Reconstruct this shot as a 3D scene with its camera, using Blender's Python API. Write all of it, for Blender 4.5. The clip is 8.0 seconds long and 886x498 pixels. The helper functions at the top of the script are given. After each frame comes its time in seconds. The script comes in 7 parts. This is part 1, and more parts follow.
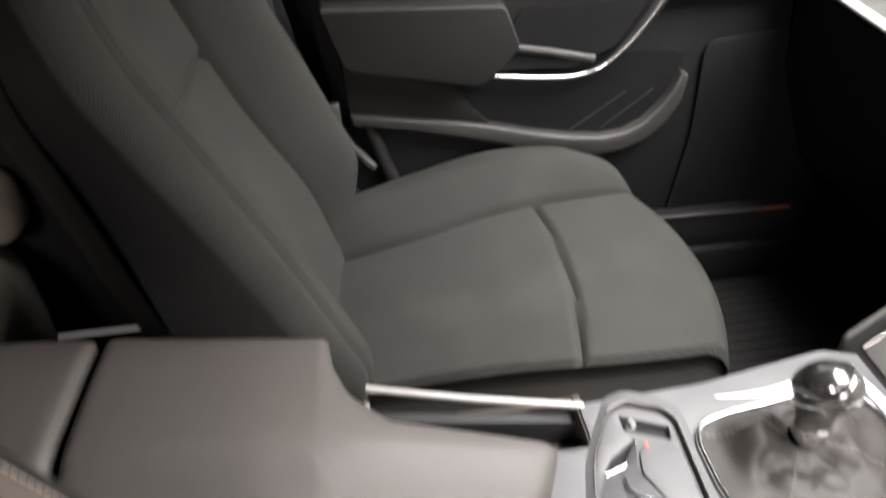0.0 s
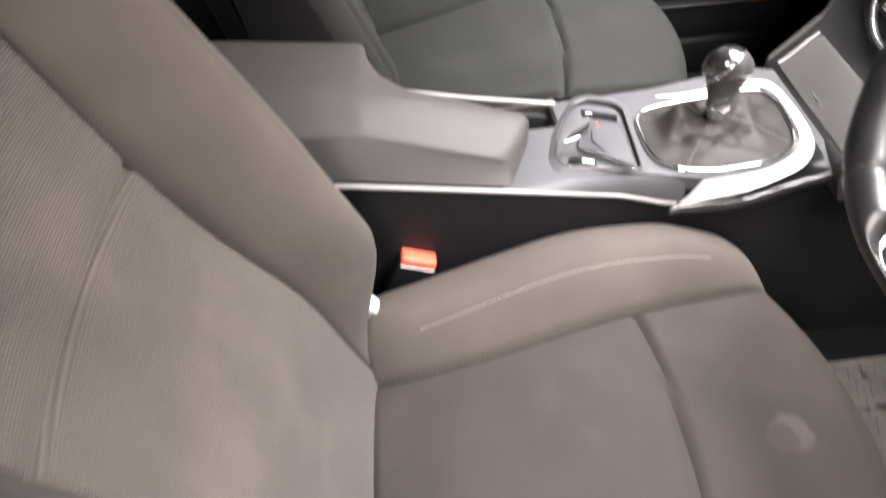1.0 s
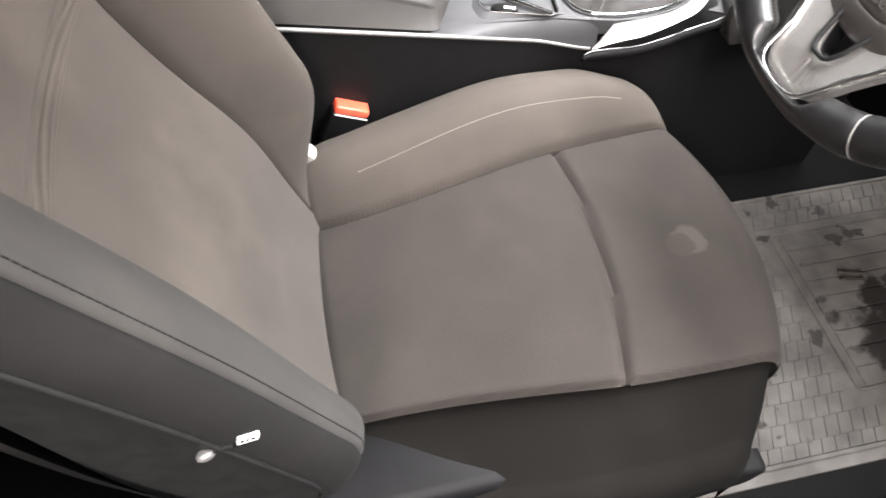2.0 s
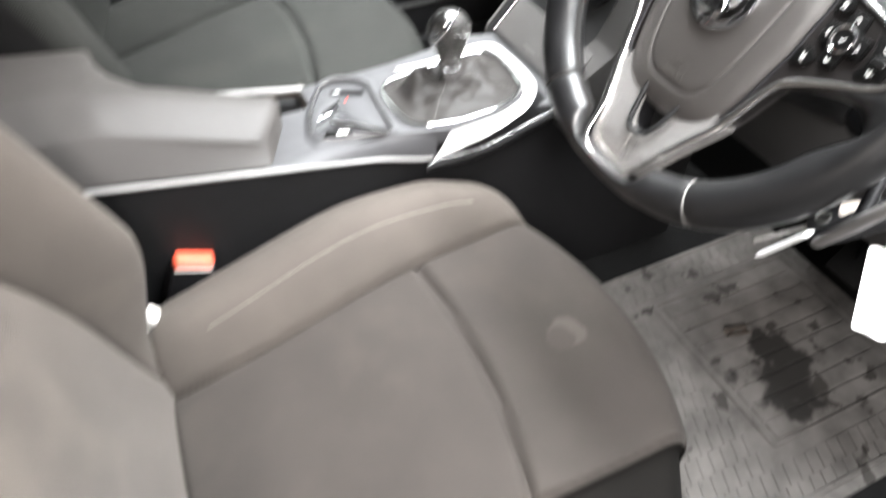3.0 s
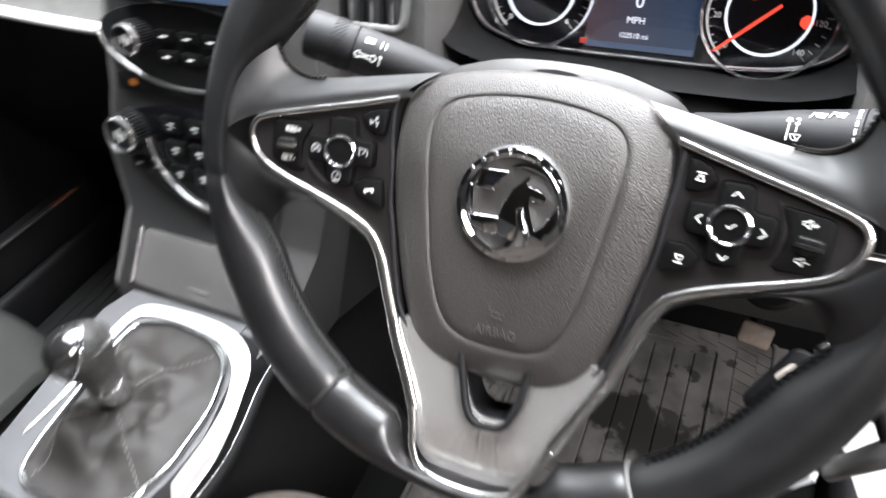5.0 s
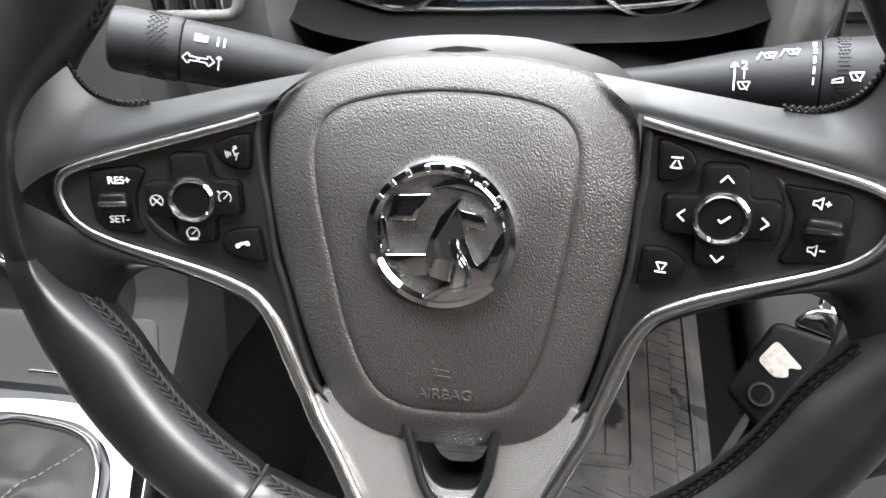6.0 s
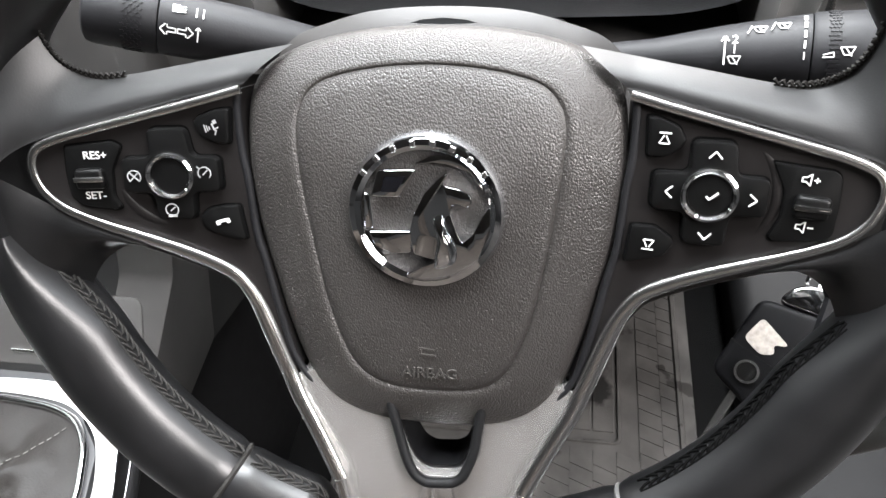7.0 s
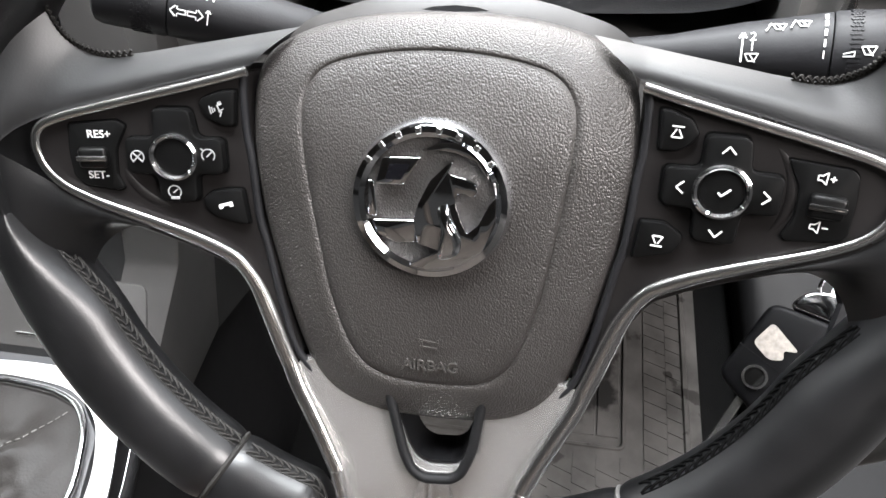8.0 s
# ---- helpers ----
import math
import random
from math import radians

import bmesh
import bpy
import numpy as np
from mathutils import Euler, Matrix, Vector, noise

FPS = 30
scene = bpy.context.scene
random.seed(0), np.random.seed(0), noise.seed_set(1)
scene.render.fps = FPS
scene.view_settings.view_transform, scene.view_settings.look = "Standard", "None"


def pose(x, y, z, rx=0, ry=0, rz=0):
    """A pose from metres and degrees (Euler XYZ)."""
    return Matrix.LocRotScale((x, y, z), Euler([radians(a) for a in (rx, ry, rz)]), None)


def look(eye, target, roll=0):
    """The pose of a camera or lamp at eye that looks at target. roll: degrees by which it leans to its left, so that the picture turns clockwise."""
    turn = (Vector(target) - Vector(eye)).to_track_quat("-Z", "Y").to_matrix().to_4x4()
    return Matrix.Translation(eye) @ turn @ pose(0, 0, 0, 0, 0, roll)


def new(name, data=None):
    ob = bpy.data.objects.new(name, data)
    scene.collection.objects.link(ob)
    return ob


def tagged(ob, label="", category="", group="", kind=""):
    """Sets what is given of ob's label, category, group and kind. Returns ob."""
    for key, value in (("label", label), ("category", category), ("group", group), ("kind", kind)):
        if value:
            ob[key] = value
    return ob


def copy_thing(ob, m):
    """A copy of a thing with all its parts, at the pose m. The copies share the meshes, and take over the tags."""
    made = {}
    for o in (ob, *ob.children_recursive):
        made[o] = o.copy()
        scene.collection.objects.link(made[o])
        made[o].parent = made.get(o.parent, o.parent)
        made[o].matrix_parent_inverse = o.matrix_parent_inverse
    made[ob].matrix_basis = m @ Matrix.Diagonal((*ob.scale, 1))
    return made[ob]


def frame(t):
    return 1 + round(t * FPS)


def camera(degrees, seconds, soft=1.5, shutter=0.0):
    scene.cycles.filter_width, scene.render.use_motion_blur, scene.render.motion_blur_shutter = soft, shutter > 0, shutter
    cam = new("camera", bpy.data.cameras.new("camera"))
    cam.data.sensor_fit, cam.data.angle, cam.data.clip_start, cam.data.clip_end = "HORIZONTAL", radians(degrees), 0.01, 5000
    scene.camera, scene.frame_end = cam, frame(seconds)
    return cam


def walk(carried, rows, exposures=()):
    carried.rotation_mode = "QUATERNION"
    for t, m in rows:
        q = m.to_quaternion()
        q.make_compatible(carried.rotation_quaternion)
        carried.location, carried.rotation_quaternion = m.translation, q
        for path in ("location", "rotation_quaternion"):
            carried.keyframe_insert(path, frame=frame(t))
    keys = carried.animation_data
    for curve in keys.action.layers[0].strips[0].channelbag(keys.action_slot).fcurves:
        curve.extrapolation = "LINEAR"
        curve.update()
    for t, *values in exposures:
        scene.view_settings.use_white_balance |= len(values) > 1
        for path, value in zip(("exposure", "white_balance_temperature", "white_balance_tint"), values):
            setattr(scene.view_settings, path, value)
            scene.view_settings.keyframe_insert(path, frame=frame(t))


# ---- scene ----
cam = camera(66.3, 8.0, shutter=0.5)
PATH = [
    (0, (-0.023, -0.059, 1.037), (0.156, 1.49, -0.215), -2.1),
    (0.5, (0.004, -0.215, 1.012), (0.056, 1.233, -0.367), -4.5),
    (1, (-0.022, -0.391, 1.053), (0.002, 0.925, -0.453), -5.9),
    (1.5, (-0.038, -0.507, 1.047), (-0.01, 0.676, -0.566), -7.4),
    (1.7, (-0.076, -0.5, 1.047), (0.057, 0.602, -0.617), -3.5),
    (2.8, (-0.022, -0.507, 1.004), (0.413, 0.674, -0.55), 0.9),
    (3, (-0.002, -0.477, 1.005), (0.575, 0.779, -0.441), -0.5),
    (3.5, (0.03, -0.436, 1.03), (0.784, 0.898, -0.256), -2.0),
    (4, (0.029, -0.429, 1.038), (0.852, 0.918, -0.189), -1.7),
    (4.5, (0.069, -0.346, 1.012), (1.124, 0.783, -0.259), -5.0),
    (5, (0.174, -0.188, 0.986), (1.439, 0.519, -0.392), -7.7),
    (5.2, (0.205, -0.149, 0.977), (1.505, 0.416, -0.435), -8.6),
    (6.5, (0.257, -0.136, 0.947), (1.519, 0.174, -0.573), -7.8),
    (7, (0.257, -0.138, 0.948), (1.491, 0.174, -0.595), -7.9),
    (7.5, (0.26, -0.139, 0.941), (1.495, 0.192, -0.596), -7.9),
    (8, (0.257, -0.14, 0.941), (1.49, 0.202, -0.596), -7.1),
]
EXPOSURES = [  # seconds, stops, kelvin, tint: the film's own exposure and white balance
    (0.0, 0.84, 7050, 17), (0.5, 0.78, 7000, 19), (1.0, 0.94, 6850, 19), (1.7, 0.90, 6850, 17), (2.4, 1.00, 6800, 14), (3.0, 1.20, 6600, 12), (3.5, 1.08, 6550, 12), (4.0, 0.94, 6450, 12), (5.0, 0.66, 6450, 13), (6.5, 0.50, 6500, 12), (7.5, 0.38, 6550, 13), (8.0, 0.40, 6550, 13),
]
walk(cam, [(t, look(eye, target, roll)) for t, eye, target, roll in PATH], EXPOSURES)

# ---- light: unseen area lamps added round the car, tuned to light the cabin ----
world = bpy.data.worlds.new("world")
scene.world = world
world.use_nodes = True
world.node_tree.nodes["Background"].inputs[0].default_value = (0.75, 0.87, 1.0, 1)
world.node_tree.nodes["Background"].inputs[1].default_value = 0.05
scene.view_settings.exposure = 0.0


def area_lamp(name, eye, target, sx, sy, power, color=(1, 1, 1)):
    data = bpy.data.lights.new(name, "AREA")
    data.shape, data.size, data.size_y, data.energy, data.color = "RECTANGLE", sx, sy, power, color
    ob = new(name, data)
    ob.matrix_world = look(eye, target)
    return ob


LAMPS = [  # place, aim, size, power, colour
    ((1.5, 0.1, 2.7), (1.4, 0.1, 0.5), (2.6, 2.6), 560, (0.93, 0.98, 1.0)),
    ((-2.6, -0.7, 1.9), (0.4, -0.1, 0.75), (1.6, 0.3), 8, (1.0, 0.93, 0.86)),
    ((-0.55, -1.9, 2.3), (0.3, 0.0, 0.6), (0.5, 1.5), 82, (1.0, 0.97, 0.95)),
    ((1.0, 2.7, 2.3), (0.2, 0.1, 0.5), (2.4, 0.4), 10, (0.90, 1.0, 0.96)),
    ((3.4, -0.2, 2.0), (0.0, -0.2, 0.7), (1.4, 0.5), 110, (1.0, 0.98, 0.95)),
    ((0.9, -2.3, 2.5), (0.5, 0.0, 0.5), (1.8, 0.4), 14, (0.85, 0.93, 1.0)),
]
for place, aim, size, power, color in LAMPS:
    area_lamp("added_area_light", place, aim, size[0], size[1], power, color)



# ---- materials ----
def material(name, color, rough=0.5, metal=0.0, vary=0.15, scale=60.0, bump=0.0, bump_scale=400.0, coat=0.0, spec=0.5, stains=None, sheen=0.0, grain=0.0):
    m = bpy.data.materials.new(name)
    m.use_nodes = True
    nt = m.node_tree
    b = nt.nodes["Principled BSDF"]
    b.inputs["Roughness"].default_value = rough
    b.inputs["Metallic"].default_value = metal
    b.inputs["Coat Weight"].default_value = coat
    b.inputs["Specular IOR Level"].default_value = spec
    b.inputs["Sheen Weight"].default_value = sheen
    co = nt.nodes.new("ShaderNodeTexCoord")
    n1 = nt.nodes.new("ShaderNodeTexNoise")
    n1.inputs["Scale"].default_value, n1.inputs["Detail"].default_value = scale, 6
    nt.links.new(co.outputs["Object"], n1.inputs["Vector"])
    ramp = nt.nodes.new("ShaderNodeMapRange")
    ramp.inputs["From Min"].default_value, ramp.inputs["From Max"].default_value = 0.3, 0.7
    ramp.inputs["To Min"].default_value, ramp.inputs["To Max"].default_value = 1 - vary, 1 + vary
    nt.links.new(n1.outputs["Fac"], ramp.inputs["Value"])
    mul = nt.nodes.new("ShaderNodeMix")
    mul.data_type, mul.blend_type = "RGBA", "MULTIPLY"
    mul.inputs["Factor"].default_value = 1
    mul.inputs["A"].default_value = (*color, 1)
    nt.links.new(ramp.outputs["Result"], mul.inputs["B"])
    last = mul.outputs["Result"]
    if stains:
        n2 = nt.nodes.new("ShaderNodeTexNoise")
        n2.inputs["Scale"].default_value, n2.inputs["Detail"].default_value = stains[1], 8
        nt.links.new(co.outputs["Object"], n2.inputs["Vector"])
        r2 = nt.nodes.new("ShaderNodeMapRange")
        r2.inputs["From Min"].default_value, r2.inputs["From Max"].default_value = stains[2], stains[3]
        nt.links.new(n2.outputs["Fac"], r2.inputs["Value"])
        mx = nt.nodes.new("ShaderNodeMix")
        mx.data_type = "RGBA"
        mx.inputs["B"].default_value = (*stains[0], 1)
        nt.links.new(last, mx.inputs["A"])
        nt.links.new(r2.outputs["Result"], mx.inputs["Factor"])
        last = mx.outputs["Result"]
    nt.links.new(last, b.inputs["Base Color"])
    rr = nt.nodes.new("ShaderNodeMapRange")
    rr.inputs["To Min"].default_value, rr.inputs["To Max"].default_value = max(0.02, rough * 0.85), min(1, rough * 1.15)
    nt.links.new(n1.outputs["Fac"], rr.inputs["Value"])
    if metal < 0.7:
        nt.links.new(rr.outputs["Result"], b.inputs["Roughness"])
    if grain:
        cells = nt.nodes.new("ShaderNodeTexVoronoi")
        cells.feature = "SMOOTH_F1"
        cells.inputs["Scale"].default_value, cells.inputs["Smoothness"].default_value = grain, 0.15
        wob = nt.nodes.new("ShaderNodeVectorMath")
        wob.operation = "MULTIPLY"
        wob.inputs[1].default_value = (1.0, 1.0, 0.7)
        nt.links.new(co.outputs["Object"], wob.inputs[0])
        nt.links.new(wob.outputs["Vector"], cells.inputs["Vector"])
        bp = nt.nodes.new("ShaderNodeBump")
        bp.invert = True
        bp.inputs["Strength"].default_value, bp.inputs["Distance"].default_value = bump, 0.0012
        nt.links.new(cells.outputs["Distance"], bp.inputs["Height"])
        nt.links.new(bp.outputs["Normal"], b.inputs["Normal"])
    elif bump:
        n3 = nt.nodes.new("ShaderNodeTexNoise")
        n3.inputs["Scale"].default_value, n3.inputs["Detail"].default_value = bump_scale, 3
        nt.links.new(co.outputs["Object"], n3.inputs["Vector"])
        bp = nt.nodes.new("ShaderNodeBump")
        bp.inputs["Strength"].default_value, bp.inputs["Distance"].default_value = bump, 0.001
        nt.links.new(n3.outputs["Fac"], bp.inputs["Height"])
        nt.links.new(bp.outputs["Normal"], b.inputs["Normal"])
    return m


def woven(name, color, rib=3000.0, turn=0.3, strength=0.3, across="Y"):
    """Woven seat cloth: fine ribs with a soft mottle and light wear."""
    m = material(name, color, rough=0.92, vary=0.10, scale=14, spec=0.12 if color[0] > 0.03 else 0.04, sheen=min(0.05, color[0] * 0.5), stains=((color[0] * 1.25, color[1] * 1.24, color[2] * 1.2), 7, 0.58, 0.75))
    nt = m.node_tree
    b = nt.nodes["Principled BSDF"]
    co = nt.nodes.new("ShaderNodeTexCoord")
    mp = nt.nodes.new("ShaderNodeMapping")
    mp.inputs["Rotation"].default_value = (turn, 0, turn * 0.5)
    nt.links.new(co.outputs["Object"], mp.inputs["Vector"])
    wv = nt.nodes.new("ShaderNodeTexWave")
    wv.bands_direction = across
    wv.inputs["Scale"].default_value, wv.inputs["Distortion"].default_value, wv.inputs["Detail"].default_value = rib / 10, 0.3, 1
    nt.links.new(mp.outputs["Vector"], wv.inputs["Vector"])
    ns = nt.nodes.new("ShaderNodeTexNoise")
    ns.inputs["Scale"].default_value = 900
    nt.links.new(co.outputs["Object"], ns.inputs["Vector"])
    ad = nt.nodes.new("ShaderNodeMath")
    ad.operation = "ADD"
    nt.links.new(wv.outputs["Fac"], ad.inputs[0])
    nt.links.new(ns.outputs["Fac"], ad.inputs[1])
    fuzz = nt.nodes.new("ShaderNodeMapRange")
    fuzz.inputs["From Min"].default_value, fuzz.inputs["From Max"].default_value = 0.3, 1.7
    fuzz.inputs["To Min"].default_value, fuzz.inputs["To Max"].default_value = (0.78, 1.22) if across == "Z" else (0.90, 1.10)
    nt.links.new(ad.outputs[0], fuzz.inputs["Value"])
    tint = nt.nodes.new("ShaderNodeMix")
    tint.data_type, tint.blend_type = "RGBA", "MULTIPLY"
    tint.inputs["Factor"].default_value = 1
    nt.links.new(b.inputs["Base Color"].links[0].from_socket, tint.inputs["A"])
    nt.links.new(fuzz.outputs["Result"], tint.inputs["B"])
    nt.links.new(tint.outputs["Result"], b.inputs["Base Color"])
    bp = nt.nodes.new("ShaderNodeBump")
    bp.inputs["Strength"].default_value, bp.inputs["Distance"].default_value = strength, 0.0008
    nt.links.new(ad.outputs[0], bp.inputs["Height"])
    nt.links.new(bp.outputs["Normal"], b.inputs["Normal"])
    return m


def blotch(m, centre, radius, color, ragged=0.03, ring=0.0):
    """A stain of its own on a material: a ragged blot, or a ragged ring."""
    nt = m.node_tree
    b = nt.nodes["Principled BSDF"]
    co = nt.nodes.new("ShaderNodeTexCoord")
    dist = nt.nodes.new("ShaderNodeVectorMath")
    dist.operation = "DISTANCE"
    dist.inputs[1].default_value = centre
    nt.links.new(co.outputs["Object"], dist.inputs[0])
    ns = nt.nodes.new("ShaderNodeTexNoise")
    ns.inputs["Scale"].default_value, ns.inputs["Detail"].default_value = 1.3 / radius, 6
    nt.links.new(co.outputs["Object"], ns.inputs["Vector"])
    mad = nt.nodes.new("ShaderNodeMath")
    mad.operation = "MULTIPLY_ADD"
    mad.inputs[1].default_value = ragged * 4
    nt.links.new(ns.outputs["Fac"], mad.inputs[0])
    nt.links.new(dist.outputs["Value"], mad.inputs[2])
    last = mad.outputs[0]
    if ring:
        ab = nt.nodes.new("ShaderNodeMath")
        ab.operation = "SUBTRACT"
        ab.inputs[1].default_value = radius + ragged * 2
        nt.links.new(last, ab.inputs[0])
        a2 = nt.nodes.new("ShaderNodeMath")
        a2.operation = "ABSOLUTE"
        nt.links.new(ab.outputs[0], a2.inputs[0])
        last, radius, ragged = a2.outputs[0], ring, 0.0
    mr = nt.nodes.new("ShaderNodeMapRange")
    lim = radius + ragged * 2
    mr.inputs["From Min"].default_value, mr.inputs["From Max"].default_value = lim, lim * (0.3 if ring else 0.88)
    nt.links.new(last, mr.inputs["Value"])
    mx = nt.nodes.new("ShaderNodeMix")
    mx.data_type = "RGBA"
    mx.inputs["B"].default_value = (*color, 1)
    nt.links.new(b.inputs["Base Color"].links[0].from_socket, mx.inputs["A"])
    nt.links.new(mr.outputs["Result"], mx.inputs["Factor"])
    nt.links.new(mx.outputs["Result"], b.inputs["Base Color"])
    return m


def glowing(name, color, strength):
    m = bpy.data.materials.new(name)
    m.use_nodes = True
    b = m.node_tree.nodes["Principled BSDF"]
    b.inputs["Base Color"].default_value = (*[c * 0.2 for c in color], 1)
    b.inputs["Emission Color"].default_value = (*color, 1)
    b.inputs["Emission Strength"].default_value = strength
    return m


def lit_fade(name, dark, bright):
    """A lit screen whose colour fades from its left edge to its right."""
    m = glowing(name, bright, 1.0)
    nt = m.node_tree
    co = nt.nodes.new("ShaderNodeTexCoord")
    sp = nt.nodes.new("ShaderNodeSeparateXYZ")
    nt.links.new(co.outputs["Generated"], sp.inputs[0])
    mr = nt.nodes.new("ShaderNodeMapRange")
    mr.inputs["From Min"].default_value, mr.inputs["From Max"].default_value = 1.0, 0.25
    nt.links.new(sp.outputs["Y"], mr.inputs["Value"])
    mx = nt.nodes.new("ShaderNodeMix")
    mx.data_type = "RGBA"
    mx.inputs["A"].default_value, mx.inputs["B"].default_value = (*dark, 1), (*bright, 1)
    nt.links.new(mr.outputs["Result"], mx.inputs["Factor"])
    nt.links.new(mx.outputs["Result"], nt.nodes["Principled BSDF"].inputs["Emission Color"])
    return m


def glass(name):
    m = bpy.data.materials.new(name)
    m.use_nodes = True
    b = m.node_tree.nodes["Principled BSDF"]
    b.inputs["Transmission Weight"].default_value = 1
    b.inputs["Roughness"].default_value = 0.0
    b.inputs["IOR"].default_value = 1.45
    return m


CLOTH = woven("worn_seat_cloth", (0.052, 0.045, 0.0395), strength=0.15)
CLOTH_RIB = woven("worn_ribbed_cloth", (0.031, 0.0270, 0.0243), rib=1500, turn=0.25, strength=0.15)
blotch(CLOTH_RIB, (0.338, -0.092, 0.345), 0.024, (0.052, 0.046, 0.041), 0.004)
blotch(CLOTH_RIB, (0.327, -0.098, 0.345), 0.019, (0.037, 0.032, 0.029), 0.004)
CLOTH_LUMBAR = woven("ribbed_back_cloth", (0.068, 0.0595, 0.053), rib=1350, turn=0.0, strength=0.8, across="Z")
# back bolster on the door side: its shade is mixed into the cloth colour
CLOTH_NEAR_SHADE = woven("shaded_bolster_cloth", (0.038, 0.0365, 0.035), strength=0.15)
# passenger cloths toned down to stand for the weaker light over there
CLOTH_P = woven("dimmed_seat_cloth", (0.0165, 0.0168, 0.0155), strength=0.15)
CLOTH_RIB_P = woven("dimmed_ribbed_cloth", (0.0175, 0.0179, 0.0165), rib=1500, turn=0.25, strength=0.4)
# edge cloth likewise deepened to hold the shade of the seat's flanks
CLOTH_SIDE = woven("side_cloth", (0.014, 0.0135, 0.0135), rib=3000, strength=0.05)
# seat cloth darkened so the outer bolster carries the shade on its side
CLOTH_OUT_SHADE = woven("shaded_outer_cloth", (0.007, 0.0065, 0.006), rib=3000, strength=0.1)
WEB = material("belt_webbing", (0.010, 0.010, 0.011), 0.95, spec=0.1)
STALK = material("matt_black_plastic", (0.008, 0.008, 0.009), 0.55, spec=0.25, bump=0.06, bump_scale=900)
VINYL = material("black_vinyl", (0.012, 0.012, 0.012), 0.6, spec=0.25, bump=0.3, bump_scale=700)
BEIGE = woven("light_cloth", (0.26, 0.23, 0.20))
TAUPE = woven("taupe_cloth", (0.15, 0.125, 0.105))
THREAD2 = material("waxed_dark_thread", (0.018, 0.017, 0.016), 0.7, spec=0.2)
THREAD = material("thread", (0.17, 0.155, 0.14), 0.8)
DARK = material("dark_plastic", (0.007, 0.007, 0.0074), 0.55, spec=0.18, bump=0.25, bump_scale=900)
BLACK = material("black_plastic", (0.005, 0.005, 0.0056), 0.5, spec=0.14)
RUBBER = material("rubber_seal", (0.006, 0.006, 0.006), 0.7, spec=0.2)
SOFT = material("soft_touch_plastic", (0.028, 0.0253, 0.0235), 0.55, spec=0.35, vary=0.06, bump=0.3, bump_scale=1100)
DOORRIM = material("door_rim_plastic", (0.016, 0.0153, 0.0147), 0.5, vary=0.06, spec=0.35, bump=0.3, bump_scale=1100)
DOORTRIM = material("door_trim_plastic", (0.006, 0.0060, 0.0057), 0.6, vary=0.06, spec=0.2, bump=0.3, bump_scale=1100)
GREYPL = material("grey_plastic", (0.09, 0.087, 0.084), 0.5, bump=0.25, bump_scale=900)
STACKDARK = material("dark_graphite", (0.022, 0.022, 0.022), 0.42, 0.1, vary=0.05, bump=0.1, bump_scale=1500)
STACK = material("satin_graphite", (0.064, 0.061, 0.059), 0.45, 0.15, vary=0.05, bump=0.1, bump_scale=1500)
PANEL = material("console_graphite", (0.046, 0.046, 0.048), 0.52, 0.1, spec=0.3, vary=0.05, scale=25)
RAIL = material("dull_silver", (0.25, 0.245, 0.24), 0.55, 0.7, vary=0.0)
SILVER = material("satin_silver", (0.84, 0.83, 0.81), 0.38, 0.45, vary=0.0)
WHEELSIL = material("wheel_silver", (0.60, 0.585, 0.57), 0.27, 0.84, vary=0.04)
CHROME = material("chrome", (0.88, 0.88, 0.89), 0.09, 1.0, vary=0.0)
SATINCHR = material("satin_chrome", (0.84, 0.83, 0.82), 0.24, 1.0, vary=0.0)
LEATHER = material("wheel_leather", (0.006, 0.006, 0.0063), 0.34, bump=0.07, bump_scale=1500, vary=0.2, spec=0.7)
GRIP = material("satin_dark_grip", (0.17, 0.165, 0.16), 0.24, 0.85, vary=0.0)
BOOT = material("gear_boot_leather", (0.015, 0.0135, 0.0125), 0.55, spec=0.2, bump=0.3, bump_scale=500)
COVER = material("spoke_cover_leather", (0.024, 0.0245, 0.025), 0.42, vary=0.06, spec=0.65, bump=0.05, bump_scale=1300)
GAP = material("dark_gap", (0.0015, 0.0015, 0.0015), 0.9, spec=0.05)
BADGE = material("badge_chrome", (0.86, 0.87, 0.89), 0.05, 1.0, vary=0.0)
COLUMNGREY = material("smooth_grey_plastic", (0.022, 0.020, 0.019), 0.45, spec=0.4, vary=0.05, bump=0.05, bump_scale=1300)
SWITCHDARK = material("gloss_graphite", (0.035, 0.035, 0.037), 0.20, vary=0.05, spec=0.7)
SLOTBROWN = material("brown_black_plastic", (0.030, 0.024, 0.020), 0.55, spec=0.3)
KNEEGREY = material("matt_grey_plastic", (0.045, 0.044, 0.043), 0.6, spec=0.25, vary=0.06, bump=0.15, bump_scale=900)
KNOB = material("dark_chrome", (0.15, 0.147, 0.145), 0.13, 0.95, vary=0.0)
AIRBAG = material("airbag_cover_plastic", (0.034, 0.0312, 0.0292), 0.36, bump=0.34, grain=1300, vary=0.06, spec=0.65)
PAD = material("switch_pad_plastic", (0.0090, 0.0080, 0.0078), 0.40, vary=0.1, spec=0.25, bump=0.04)
BUTTON = material("button_rubber", (0.0035, 0.0035, 0.0035), 0.34, vary=0.1, spec=0.22)
MARK = material("white_print", (0.72, 0.72, 0.70), 0.5)
FAINT2 = material("grey_print", (0.30, 0.30, 0.30), 0.5)
FAINT = material("embossed_plastic", (0.045, 0.042, 0.039), 0.4)
